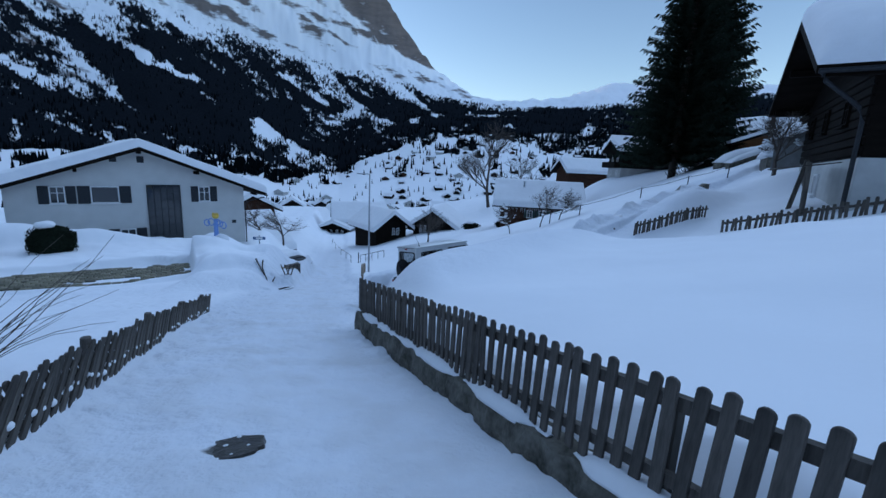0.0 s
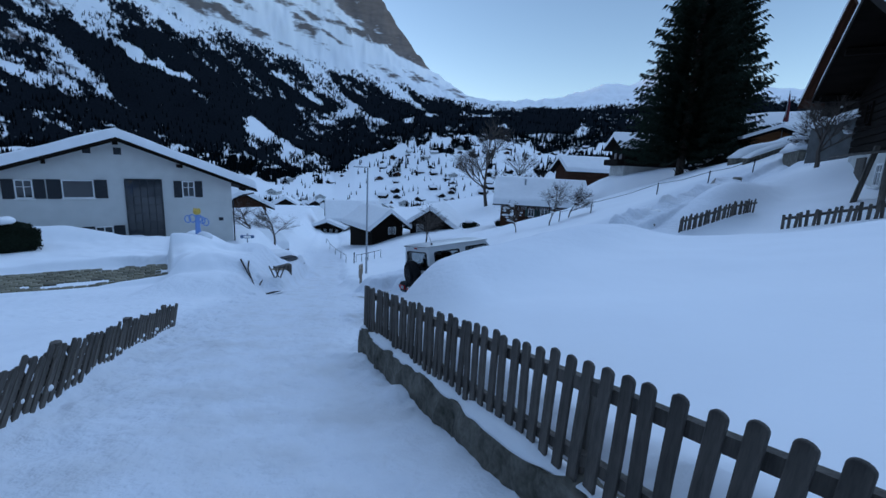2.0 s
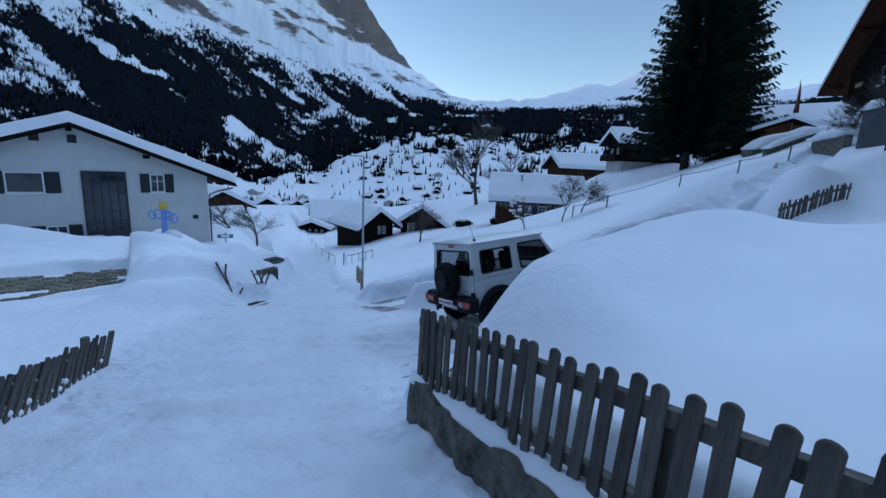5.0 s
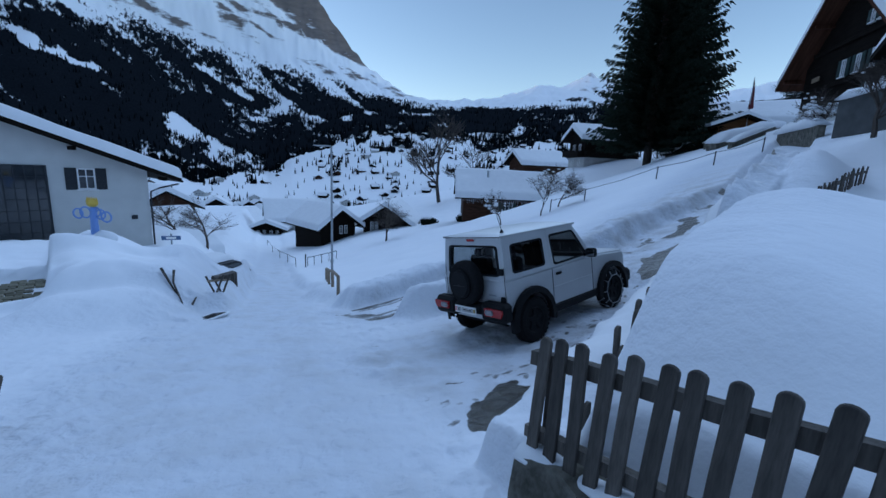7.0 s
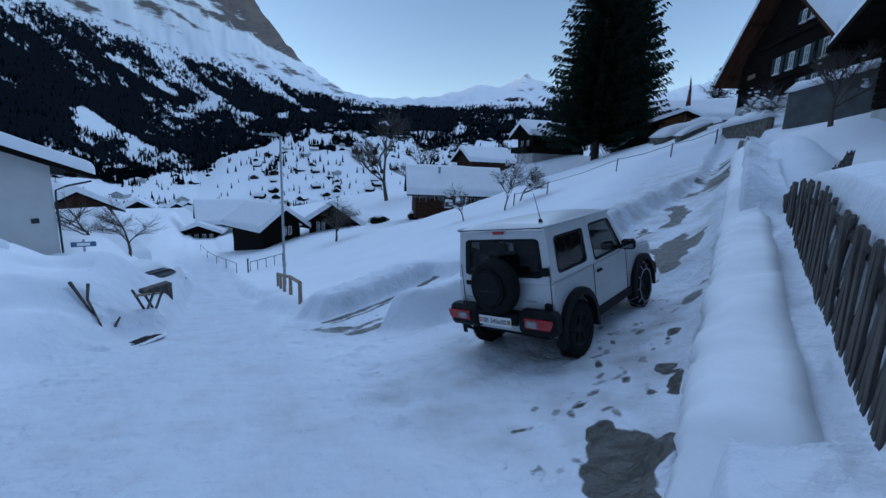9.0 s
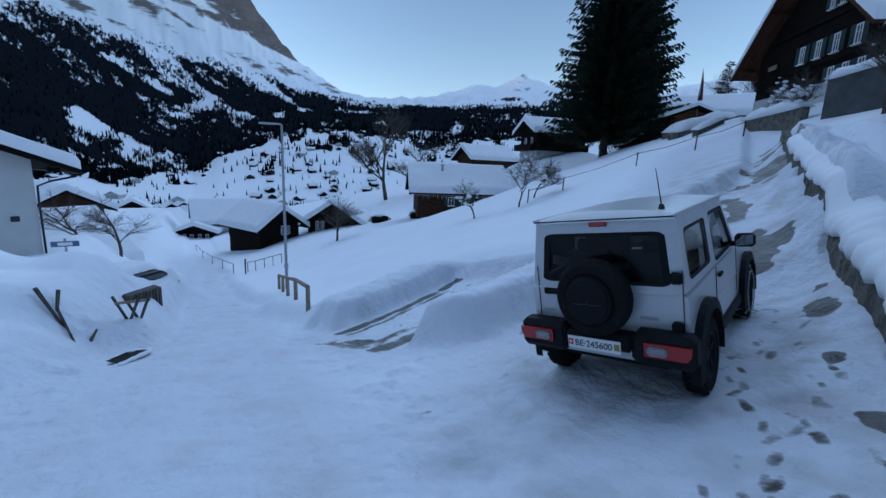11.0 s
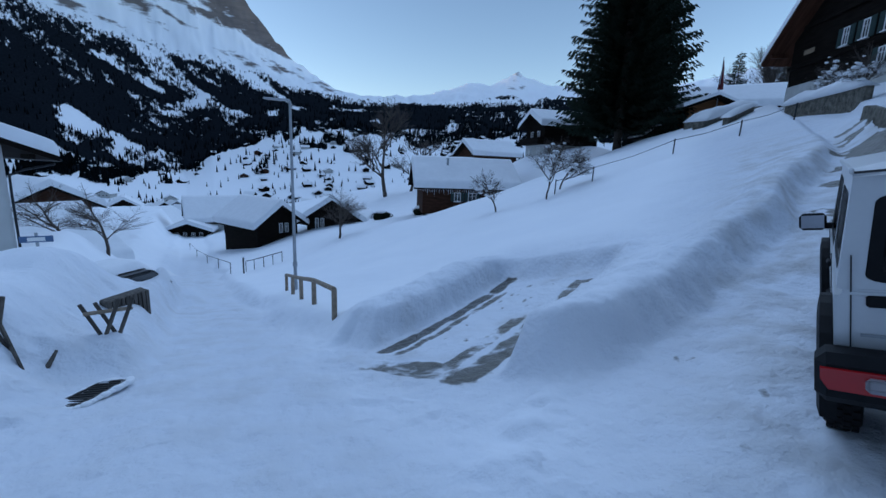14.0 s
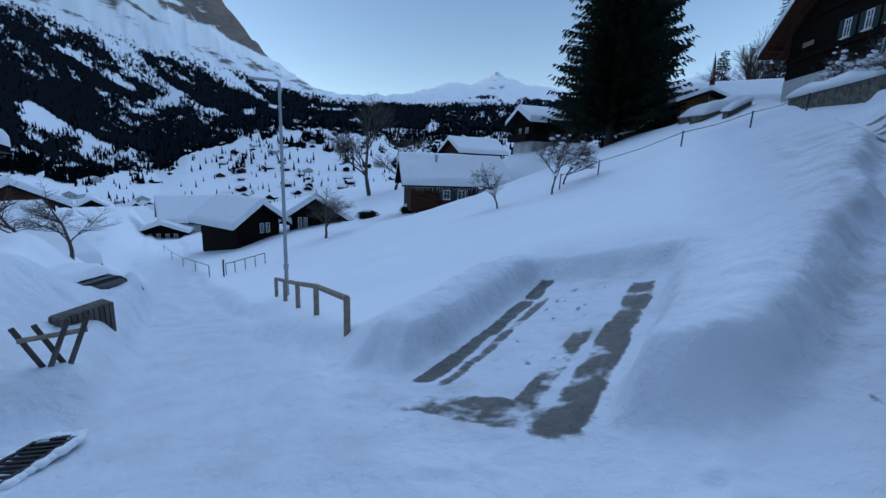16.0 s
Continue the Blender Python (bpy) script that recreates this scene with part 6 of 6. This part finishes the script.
def bare_tree(bm, base, h, seed, spread=0.55, depth=5, r0=None, up=0.35, kids=(2, 4), taper=0.62, sides=4):
    """Trunk, limbs and twigs of a leafless tree."""
    rd = random.Random(seed)

    def grow(p, d, ln, r, lev):
        pts = [p]
        q, dd = p.copy(), d.copy()
        for i in range(3):
            dd = (dd + Vector((rd.uniform(-1, 1), rd.uniform(-1, 1), rd.uniform(-0.6, 1) * up)) * 0.22).normalized()
            q = q + dd * ln / 3
            pts.append(q.copy())
        tube(bm, pts, r, r * taper, sides if lev > 1 else max(3, sides - 1) if lev == 1 else 3)
        if lev == 0:
            return
        for i in range(rd.randint(*kids) + (1 if lev > 2 else 0)):
            f = rd.uniform(0.35, 1.0)
            b = pts[min(3, 1 + int(f * 3 - 0.01))]
            nd = (dd + Vector((rd.uniform(-1, 1), rd.uniform(-1, 1), rd.uniform(-0.4, 1) * up)) * (spread * 1.9)).normalized()
            grow(b, nd, ln * rd.uniform(0.55, 0.82), r * taper * rd.uniform(0.55, 0.85), lev - 1)
        grow(pts[-1], dd, ln * 0.75, r * taper, lev - 1)
    grow(Vector(base), Vector((0, 0, 1)), h * 0.33, r0 or h * 0.028, depth)
    return bm


def tree_thing(name, label, x, y, h, seed, snow=0, **kw):
    t = thing(name, label, "tree", pose(*on_land(x, y, -0.1)))
    bm = bare_tree(bmesh.new(), (0, 0, 0), h, seed, **kw)
    if snow:
        rd = random.Random(seed + 50)
        bs = bmesh.new()
        vs = [v.co.copy() for v in bm.verts if v.co.z > h * 0.25]
        for i in range(snow):
            p = rd.choice(vs)
            bmesh.ops.create_icosphere(bs, subdivisions=1, radius=rd.uniform(0.05, 0.14), matrix=Matrix.Translation(p) @ Matrix.Diagonal((1.4, 1.2, 0.7, 1)))
        tagged(part("snow_dusting", bs, SNOW, t, smooth=True), kind="stuff")
    part("branchwork", bm, TWIG, t)
    return t


tree_thing("maple_tree", "large leafless tree beside a brown chalet", 19.5, 104, 19, 21, depth=6, spread=0.5, kids=(2, 3))
tree_thing("maple_tree", "leafless tree near snowy chalets", 24, 100, 12, 22, depth=5)
tree_thing("apple_tree", "small leafless apple tree standing in a snowy meadow", 2.77, 55.2, 4.6, 23, depth=6, spread=0.75, up=0.15, r0=0.15, kids=(2, 3))
tree_thing("garden_bush", "leafless shrub dusted with snow", 10.4, 33.4, 3.3, 24, snow=40, r0=0.05, taper=0.72, depth=5, spread=0.7, kids=(2, 3))
tree_thing("garden_bush", "leafless snowy shrub by the wire fence", 8.6, 35.5, 2.6, 25, snow=30, r0=0.05, taper=0.72, depth=5, spread=0.8, kids=(2, 3))
tree_thing("garden_bush", "bushy shrub dusted with snow on the slope", 12.4, 35.0, 2.8, 26, snow=60, r0=0.05, taper=0.72, depth=5, spread=0.8, kids=(2, 4))
tree_thing("fruit_tree", "leafless fruit tree in front of a brown house", -13.5, 49, 4.8, 27, depth=5, spread=0.8, up=0.1)
tree_thing("fruit_tree", "leafless fruit tree by the house corner", -16.2, 51, 5.0, 28, depth=5, spread=0.8, up=0.1)
tree_thing("beech_tree", "leafless tree on the hillside among spruces", 70, 61, 15, 29, depth=5, spread=0.45)
tree_thing("beech_tree", "leafless tree on the snowy hillside", 66, 57, 13, 30, depth=5, spread=0.45)
tree_thing("climbing_shrub", "leafless climbing shrub in front of the garage wall", 22.4, 26.8, 2.6, 31, snow=50, depth=5, spread=0.8, kids=(2, 4))
tree_thing("climbing_shrub", "snowy leafless shrub by the chalet wall", 25.0, 29.0, 2.6, 32, snow=60, depth=5, spread=0.8, kids=(2, 4))
tree_thing("climbing_shrub", "leafless creeper on the old chalet's corner", 17.6, 21.3, 3.4, 33, snow=10, depth=5, spread=0.5, kids=(2, 4))


# twigs of a shrub reaching over the lattice fence
def twigs():
    t = thing("roadside_shrub", "thin bare shrub twigs behind the lattice fence", "shrub", pose(*on_land(-4.1, 6.6)))
    rd = random.Random(5)
    for i in range(17):
        a = rd.uniform(-0.5, 1.4)
        ln = rd.uniform(0.8, 2.3)
        pts = [Vector((0, 0, -0.1))]
        d = Vector((math.sin(a) * 0.6, math.cos(a) * 0.8, rd.uniform(0.4, 0.9))).normalized()
        for k in range(5):
            pts.append(pts[-1] + d * ln / 5)
            d = (d + Vector((rd.uniform(-.2, .3), rd.uniform(-.2, .2), rd.uniform(-.25, .1)))).normalized()
        part("twig", tube(bmesh.new(), pts, 0.007, 0.002, 4), TWIG, t)


twigs()


# hedge by the house
def hedge(x, y, L, W, h, seed, label):
    hd = thing("hedge", label, "hedge", pose(x, y, land_at(x, y) - 0.2, 0, 0, 38))
    rd = random.Random(seed)
    bm = bmesh.new()
    for i in range(int(900 * L)):
        a, b = rd.uniform(-1, 1), rd.uniform(-1, 1)
        top = h * (1 - 0.25 * abs(a) ** 3 - 0.2 * b * b) * (0.9 + 0.2 * noise.noise((a * 3, b, seed)))
        z = top * rd.random() ** 0.5
        p = Vector((a * L / 2, b * W / 2, z))
        s = rd.uniform(0.04, 0.10)
        e1 = Vector((rd.uniform(-1, 1), rd.uniform(-1, 1), rd.uniform(-1, 1))).normalized() * s
        e2 = e1.orthogonal().normalized() * s * 0.8
        bm.faces.new([bm.verts.new(p + q) for q in (e1, e2, -e1)])
    part("leaves", bm, HEDGE, hd)
    bm = bmesh.new()
    bmesh.ops.create_icosphere(bm, subdivisions=3, radius=1, matrix=pose(0, 0, h * 0.40) @ Matrix.Diagonal((L * 0.50, W * 0.46, h * 0.5, 1)))
    for v in bm.verts:
        v.co += v.normal * 0.12 * noise.noise(v.co * 3)
    part("inner_growth", bm, HEDGE, hd)
    bm = bmesh.new()
    bmesh.ops.create_icosphere(bm, subdivisions=3, radius=1, matrix=pose(-0.1 * L, 0, h * 0.92) @ Matrix.Diagonal((L * 0.22, W * 0.36, 0.22, 1)))
    for v in bm.verts:
        v.co += v.normal * 0.10 * noise.noise(v.co * 2.2)
    part("snow", bm, SNOW, hd, "rounded lump of snow", smooth=True)


hedge(-18.4, 25.6, 2.0, 1.3, 1.75, 1, "dark clipped hedge topped with snow")
hedge(-23.6, 21.8, 2.6, 1.3, 1.6, 2, "dark rounded hedge beside the white house")
hedge(-21.2, 23.6, 2.4, 1.3, 1.5, 3, "dark hedge with a cap of snow")


# snow-topped clipped bushes near the brown chalet
for x, y, L in ((10.5, 70, 3.2), (14.5, 66, 1.4)):
    hedge(x, y, L, 1.6, 1.3, int(L * 10), "dark clipped bush under a smooth snow cap")


# ---- fences on the slope ----
def wire_fence():
    f = thing("wire_fence", "low wire fence with dark posts across the snowy slope", "fence")
    tops = []
    for x, y in ((11.3, 33.96), (13.45, 33.58), (17.11, 31.75), (19.13, 29.7), (20.8, 28.3)):
        z = land_at(x, y)
        part("post", tube(bmesh.new(), [(x, y, z - 0.3), (x + 0.04, y, z + 0.8)], 0.035, n=6), DARKMETAL, f)
        tops.append((x, y, z + 0.72))
    n = len(tops) - 1
    for i in range(n):
        p, q = Vector(tops[i]), Vector(tops[i + 1])
        mid = (p + q) / 2 - Vector((0, 0, 0.10))
        part("wire", tube(bmesh.new(), [p, mid, q], 0.018, n=4), DARKMETAL, f)


wire_fence()


def old_fence():
    """Pickets along the ledge above the drive, then across the field in front of the old chalet."""
    rd = random.Random(8)
    tall = [picket_mesh(20 + i, 1.05, 0.085, 0.026) for i in range(4)]

    def on_ledge(q, off=-0.50):
        return Vector((-0.45 + 0.82 * q - 0.57 * off, 11.75 + 0.57 * q + 0.82 * off, 0))

    def ledge_top(q):
        p = on_ledge(q, -1.0)
        return land_at(p.x, p.y) - float(np.interp(q, [0, 2, 5, 8.5], [0.50, 0.40, 0.30, 0.02]))
    f = thing("garden_fence", "old grey picket fence between a snowy ledge and field snow", "fence")
    for q in np.arange(-0.25, 9.6, 0.125):
        p = on_ledge(q)
        o = new("picket", tall[rd.randrange(4)])
        o.parent = f
        o.matrix_basis = pose(p.x, p.y, ledge_top(q) - 1.05 + rd.uniform(-0.02, 0.04), rd.uniform(-3, 3), rd.uniform(-2, 2), 35)
    for dz in (0.18, 0.66):
        for q in range(4):
            a, b = on_ledge(-0.25 + q * 2.45, -0.55), on_ledge(-0.25 + q * 2.45 + 2.44, -0.55)
            part("rail", tube(bmesh.new(), [(a.x, a.y, ledge_top(-0.25 + q * 2.45) - dz), (b.x, b.y, ledge_top(2.19 + q * 2.45) - dz)], 0.045, n=6), OLDWOOD, f)
    p = on_ledge(9.7)
    part("post", tube(bmesh.new(), [(p.x, p.y, ledge_top(9.7) - 1.2), (p.x, p.y, ledge_top(9.7) + 0.12)], 0.10, 0.09, 9), OLDWOOD, f)
    for a, b in (((8.25, 16.2), (11.9, 17.7)), ((11.0, 15.6), (14.2, 9.0))):
        g = thing("garden_fence", "old grey picket fence sinking in deep field snow", "fence")
        a, b = Vector((*a, 0)), Vector((*b, 0))
        n = int((b - a).length / 0.13)
        turn = math.degrees(math.atan2(b.y - a.y, b.x - a.x))
        for i in range(n):
            p = a.lerp(b, i / n)
            o = new("picket", PICKETS[rd.randrange(6)])
            o.parent = g
            o.matrix_basis = pose(p.x, p.y, land_at(p.x, p.y) - 0.78 + rd.uniform(0.40, 0.48), rd.uniform(-3, 3), rd.uniform(-4, 4), turn)
        for i in range(3):
            p, q = a.lerp(b, i / 3) + Vector((0.03, 0.03, 0)), a.lerp(b, (i + 1) / 3) + Vector((0.03, 0.03, 0))
            part("rail", tube(bmesh.new(), [(p.x, p.y, land_at(p.x, p.y) + 0.30), (q.x, q.y, land_at(q.x, q.y) + 0.30)], 0.04, n=6), OLDWOOD, g)


old_fence()

# concrete walls, parapet and garage below the big chalet
def hill_wall(name, label, a, b, h, t, mat=GREYPLASTER, cap=0.3):
    a, b = Vector((*a, 0)), Vector((*b, 0))
    za, zb = land_at(a.x, a.y), land_at(b.x, b.y)
    d = (b - a)
    nrm = Vector((-d.y, d.x, 0)).normalized() * t
    bm = bmesh.new()
    lo, hi = min(za, zb) - 0.8, max(za, zb) + h
    k = [bm.verts.new((p.x, p.y, z)) for p, z in ((a, za - 0.8), (b, zb - 0.8), (b + nrm, zb - 0.8), (a + nrm, za - 0.8), (a, za + h), (b, zb + h), (b + nrm, zb + h), (a + nrm, za + h))]
    for q in ((0, 1, 2, 3), (4, 7, 6, 5), (0, 4, 5, 1), (1, 5, 6, 2), (2, 6, 7, 3), (3, 7, 4, 0)):
        bm.faces.new([k[i] for i in q])
    bmesh.ops.recalc_face_normals(bm, faces=bm.faces)
    w = thing(name, label, "wall")
    part("masonry", bm, mat, w)
    if cap:
        bm = bmesh.new()
        n = max(6, int(d.length * 3))
        rows = []
        for i in range(n + 1):
            s = i / n
            p = a + d * s
            z = za + (zb - za) * s + h
            c = cap * (0.75 + 0.4 * noise.noise((s * d.length * 0.8, h, 2))) * (1 - abs(2 * s - 1) ** 8) ** 0.5
            rows.append([bm.verts.new((*(p + nrm * q).xy, z + c * v)) for q, v in ((-0.15 / t, -0.05), (-0.25 / t, 0.4), (-0.05 / t, 0.9), (0.5, 1.1), (1 + 0.05 / t, 0.9), (1 + 0.25 / t, 0.4), (1 + 0.15 / t, -0.05))])
        for r0, r1 in zip(rows, rows[1:]):
            for j in range(6):
                bm.faces.new((r0[j], r1[j], r1[j + 1], r0[j + 1]))
            bm.faces.new((r0[6], r1[6], r1[0], r0[0]))
        bm.faces.new(rows[0][::-1])
        bm.faces.new(rows[-1])
        bmesh.ops.recalc_face_normals(bm, faces=bm.faces)
        part("snow", bm, SNOW, w, "thick soft snow", smooth=True)
    return w


hill_wall("garage", "dark grey garage front under thick snow", (20.4, 24.7), (19.5, 20.6), 1.7, 3.0, material("garage_render", (0.075, 0.078, 0.078), 0.9, var=0.3, scale=2, bump=0.3, bscale=40), 0.55)
hill_wall("garden_wall", "grey garden wall with hanging snow", (21.5, 25.8), (26.0, 31.5), 0.55, 0.3, CONCRETE, 0.6)
hill_wall("garden_wall", "low concrete garden wall under pillows of snow", (26.5, 35.6), (30.5, 36.5), 0.45, 0.3, CONCRETE, 0.35)
hill_wall("terrace_wall", "terrace wall buried by rounded snow", (28.0, 38.5), (35.0, 39.5), 0.5, 0.8, CONCRETE, 0.7)
hill_wall("terrace_wall", "upper terrace wall under rounded snow", (30.0, 41.0), (38.0, 41.0), 0.5, 0.8, CONCRETE, 0.7)


def flag_pole():
    x, y = 37.2, 44.4
    z = land_at(x, y)
    f = thing("flag_pole", "slim pole with a furled dark red flag", "flag pole", pose(x, y, z))
    part("pole", tube(bmesh.new(), [(0, 0, -0.2), (0, 0, 10.5 - z)], 0.05, 0.03, 6), METAL, f)
    bm = bmesh.new()
    tube(bm, [(0.03, 0, 10.2 - z), (0.12, 0, 9.4 - z), (0.2, 0.05, 8.4 - z), (0.14, 0, 7.6 - z)], 0.05, 0.26, 6)
    part("flag", bm, plain("dark_red_cloth", (0.10, 0.012, 0.015), 0.9), f)


flag_pole()

# garden lattice and planter by the spruce
def garden_screen():
    g = thing("garden_screen", "dark crossed garden screen beside the spruce", "fence")
    for i in range(26):
        for side in (-1, 1):
            t = i / 25
            x, y = 29.4 + 7.4 * t, 48.0 - 1.6 * t
            part("lath", box(bmesh.new(), 0, 0.02 * side, 0.45, 0.05, 0.02, 1.0), DARKWOOD, g).matrix_basis = pose(x, y, land_at(x, y) - 0.05, 0, 38 * side, -14)


garden_screen()


# ---- far village, woods and pavers ----
def far_chalet(W, D, eave, ridge, wall, label):
    h = thing("village_chalet", label, "house", group="chalets across the valley")
    part("wall", prism(bmesh.new(), [(-W / 2, -2), (W / 2, -2), (W / 2, eave), (0, ridge), (-W / 2, eave)], 0, D), wall, h)
    s = (ridge - eave) / (W / 2)
    x1 = W / 2 + 1.2
    lo = eave - s * 1.2
    part("roof", prism(bmesh.new(), [(-x1, lo), (0, ridge), (x1, lo), (x1, lo + 0.3), (0, ridge + 0.3), (-x1, lo + 0.3)], -1.3, D + 1.0), DARKWOOD, h)
    part("snow", prism(bmesh.new(), [(-x1, lo + 0.3), (0, ridge + 0.3), (x1, lo + 0.3), (x1 - 0.1, lo + 1.0), (0.5, ridge + 1.1), (-0.5, ridge + 1.1), (-x1 + 0.1, lo + 1.0)], -1.3, D + 1.0), SNOW, h)
    bm = bmesh.new()
    for i in range(3):
        part("window", box(bmesh.new(), (i - 1) * W * 0.28, -0.03, eave * 0.6, 0.9, 0.06, 1.2), GLASS, h)
    bm.free()
    return h


KINDS = [far_chalet(9, 11, 2.6, 5.2, DARKWOOD, "distant dark timber chalet with a snowy roof"), far_chalet(11, 13, 3.0, 6.0, REDWOOD, "distant brown chalet with a snowy roof"), far_chalet(7, 8, 1.8, 3.6, DARKWOOD, "small distant hay barn with a snowy roof"), far_chalet(12, 15, 4.0, 7.0, GREYPLASTER, "distant pale house with a snowy roof")]
rd = random.Random(77)
spots = []
for i in range(900):
    a = radians(rd.uniform(-27, 27))
    t = rd.random()
    r = 190 + 950 * t ** 0.8
    x, y = CX + r * math.sin(a), CY + r * math.cos(a)
    dens = 0.85 if r < 420 else 0.5 if math.degrees(a) > -4 else 0.22
    if r > 800 and math.degrees(a) < -8:
        dens = 0.08
    if rd.random() > dens * (0.45 + 0.9 * (noise.noise((x / 130, y / 130, 4)) + 0.2)):
        continue
    if any((x - p) ** 2 + (y - q) ** 2 < 19 ** 2 for p, q in spots):
        continue
    spots.append((x, y))
spots = spots[:260]
used = set()
for x, y in spots:
    k = rd.choices((0, 1, 2, 3), (6, 2, 4, 2))[0]
    m = pose(x, y, land_at(x, y), 0, 0, rd.choice((0, 0, 180, 90, -90)) + rd.uniform(-35, 35))
    if k in used:
        copy_thing(KINDS[k], m)
    else:
        KINDS[k].matrix_basis = m
        used.add(k)


def far_woods():
    """Conifers and bare trees on the far slopes and meadows, one joined mesh."""
    rng = np.random.default_rng(3)
    n = 90000
    az = np.radians(rng.uniform(-50, 60, n))
    r = np.exp(rng.uniform(math.log(260), math.log(2300), n))
    x, y = CX + r * np.sin(az), CY + r * np.cos(az)
    c = cover(x, y, land(x, y))["forest"]
    edge = (c > 0.30) & (rng.random(n) < np.where(c < 0.8, 0.55, 0.12)) & (r > 380)
    lone = (c <= 0.35) & (rng.random(n) < 0.012) & (r < 1500) & (r > 420)
    line = (c <= 0.35) & (fractal(x / 60.0, y / 200.0, 3, 91) > 0.42) & (rng.random(n) < 0.08) & (r < 1100) & (r > 420)
    keep = np.where(edge | lone | line)[0][:22000]
    x, y, r = x[keep], y[keep], r[keep]
    z = land(x, y)
    h = rng.uniform(7, 16, len(keep)) * np.where(r < 700, 0.6, 1)
    w = h * rng.uniform(0.13, 0.20, len(keep))
    k = 5
    verts, faces = [], []
    ang = np.arange(k) * 2 * math.pi / k
    tiers = ((0.05, 1.0, 0.55), (0.32, 0.72, 0.82), (0.60, 0.42, 1.0))
    V = []
    for lo, rad, hi in tiers:
        ring = np.stack([x[:, None] + np.cos(ang) * (w * rad)[:, None], y[:, None] + np.sin(ang) * (w * rad)[:, None], np.repeat((z + h * lo)[:, None], k, 1)], -1)
        tip = np.stack([x, y, z + h * hi], -1)[:, None, :]
        V.append(np.concatenate([ring, tip], 1))
    V = np.stack(V, 1)                       # trees, tiers, k+1, 3
    co = V.reshape(-1, 3)
    base = np.arange(len(keep) * 3) * (k + 1)
    f = np.stack([np.stack([base + i, base + (i + 1) % k, base + k], -1) for i in range(k)], 1).reshape(-1, 3)
    me = bpy.data.meshes.new("far_trees")
    me.from_pydata(co.tolist(), [], f.tolist())
    me.materials.append(FARNEEDLE)
    tagged(new("far_trees", me), "distant dark conifers scattered over snowy slopes", "trees", kind="stuff")


far_woods()


def pavers():
    """Stone setts of the yard, partly under snow; the nearest are single pieces."""
    yard = thing("paved_yard", "worn grey-brown stone setts partly covered by snow", "paving", kind="structure")
    rd = random.Random(4)
    SETT = material("stone_sett", (0.17, 0.145, 0.11), 0.9, var=0.4, scale=7, bump=0.5, bscale=40, rand=0.35, dark=(0.08, 0.085, 0.045))
    meshes = []
    for i in range(4):
        bm = box(bmesh.new(), 0, 0, 0, 0.375, 0.235, 0.08, bevel=0.02)
        me = bpy.data.meshes.new("sett")
        bm.to_mesh(me)
        bm.free()
        me.materials.append(SETT)
        meshes.append(me)
    rest = []
    count = 0
    for j in range(12):
        for i in range(25):
            a, b = 0.12 + i * 0.40 + (0.20 if j % 2 else 0), 0.05 + j * 0.255
            x, y = -9.8 - 0.88 * a - 0.475 * b, 22.6 - 0.475 * a + 0.88 * b
            if noise.noise((a * 0.5, b * 0.9, 2)) + 0.35 * noise.noise((a * 2, b * 2, 5)) > 0.36 - 0.02 * max(0, i - 18):
                continue
            if count >= 300:
                continue
            o = new("sett", meshes[rd.randrange(4)])
            o.parent = yard
            o.matrix_basis = pose(x, y, -3.785 + rd.uniform(0.0, 0.03), rd.uniform(-2, 2), rd.uniform(-2, 2), 28.3 + rd.uniform(-2, 2))
            count += 1


pavers()
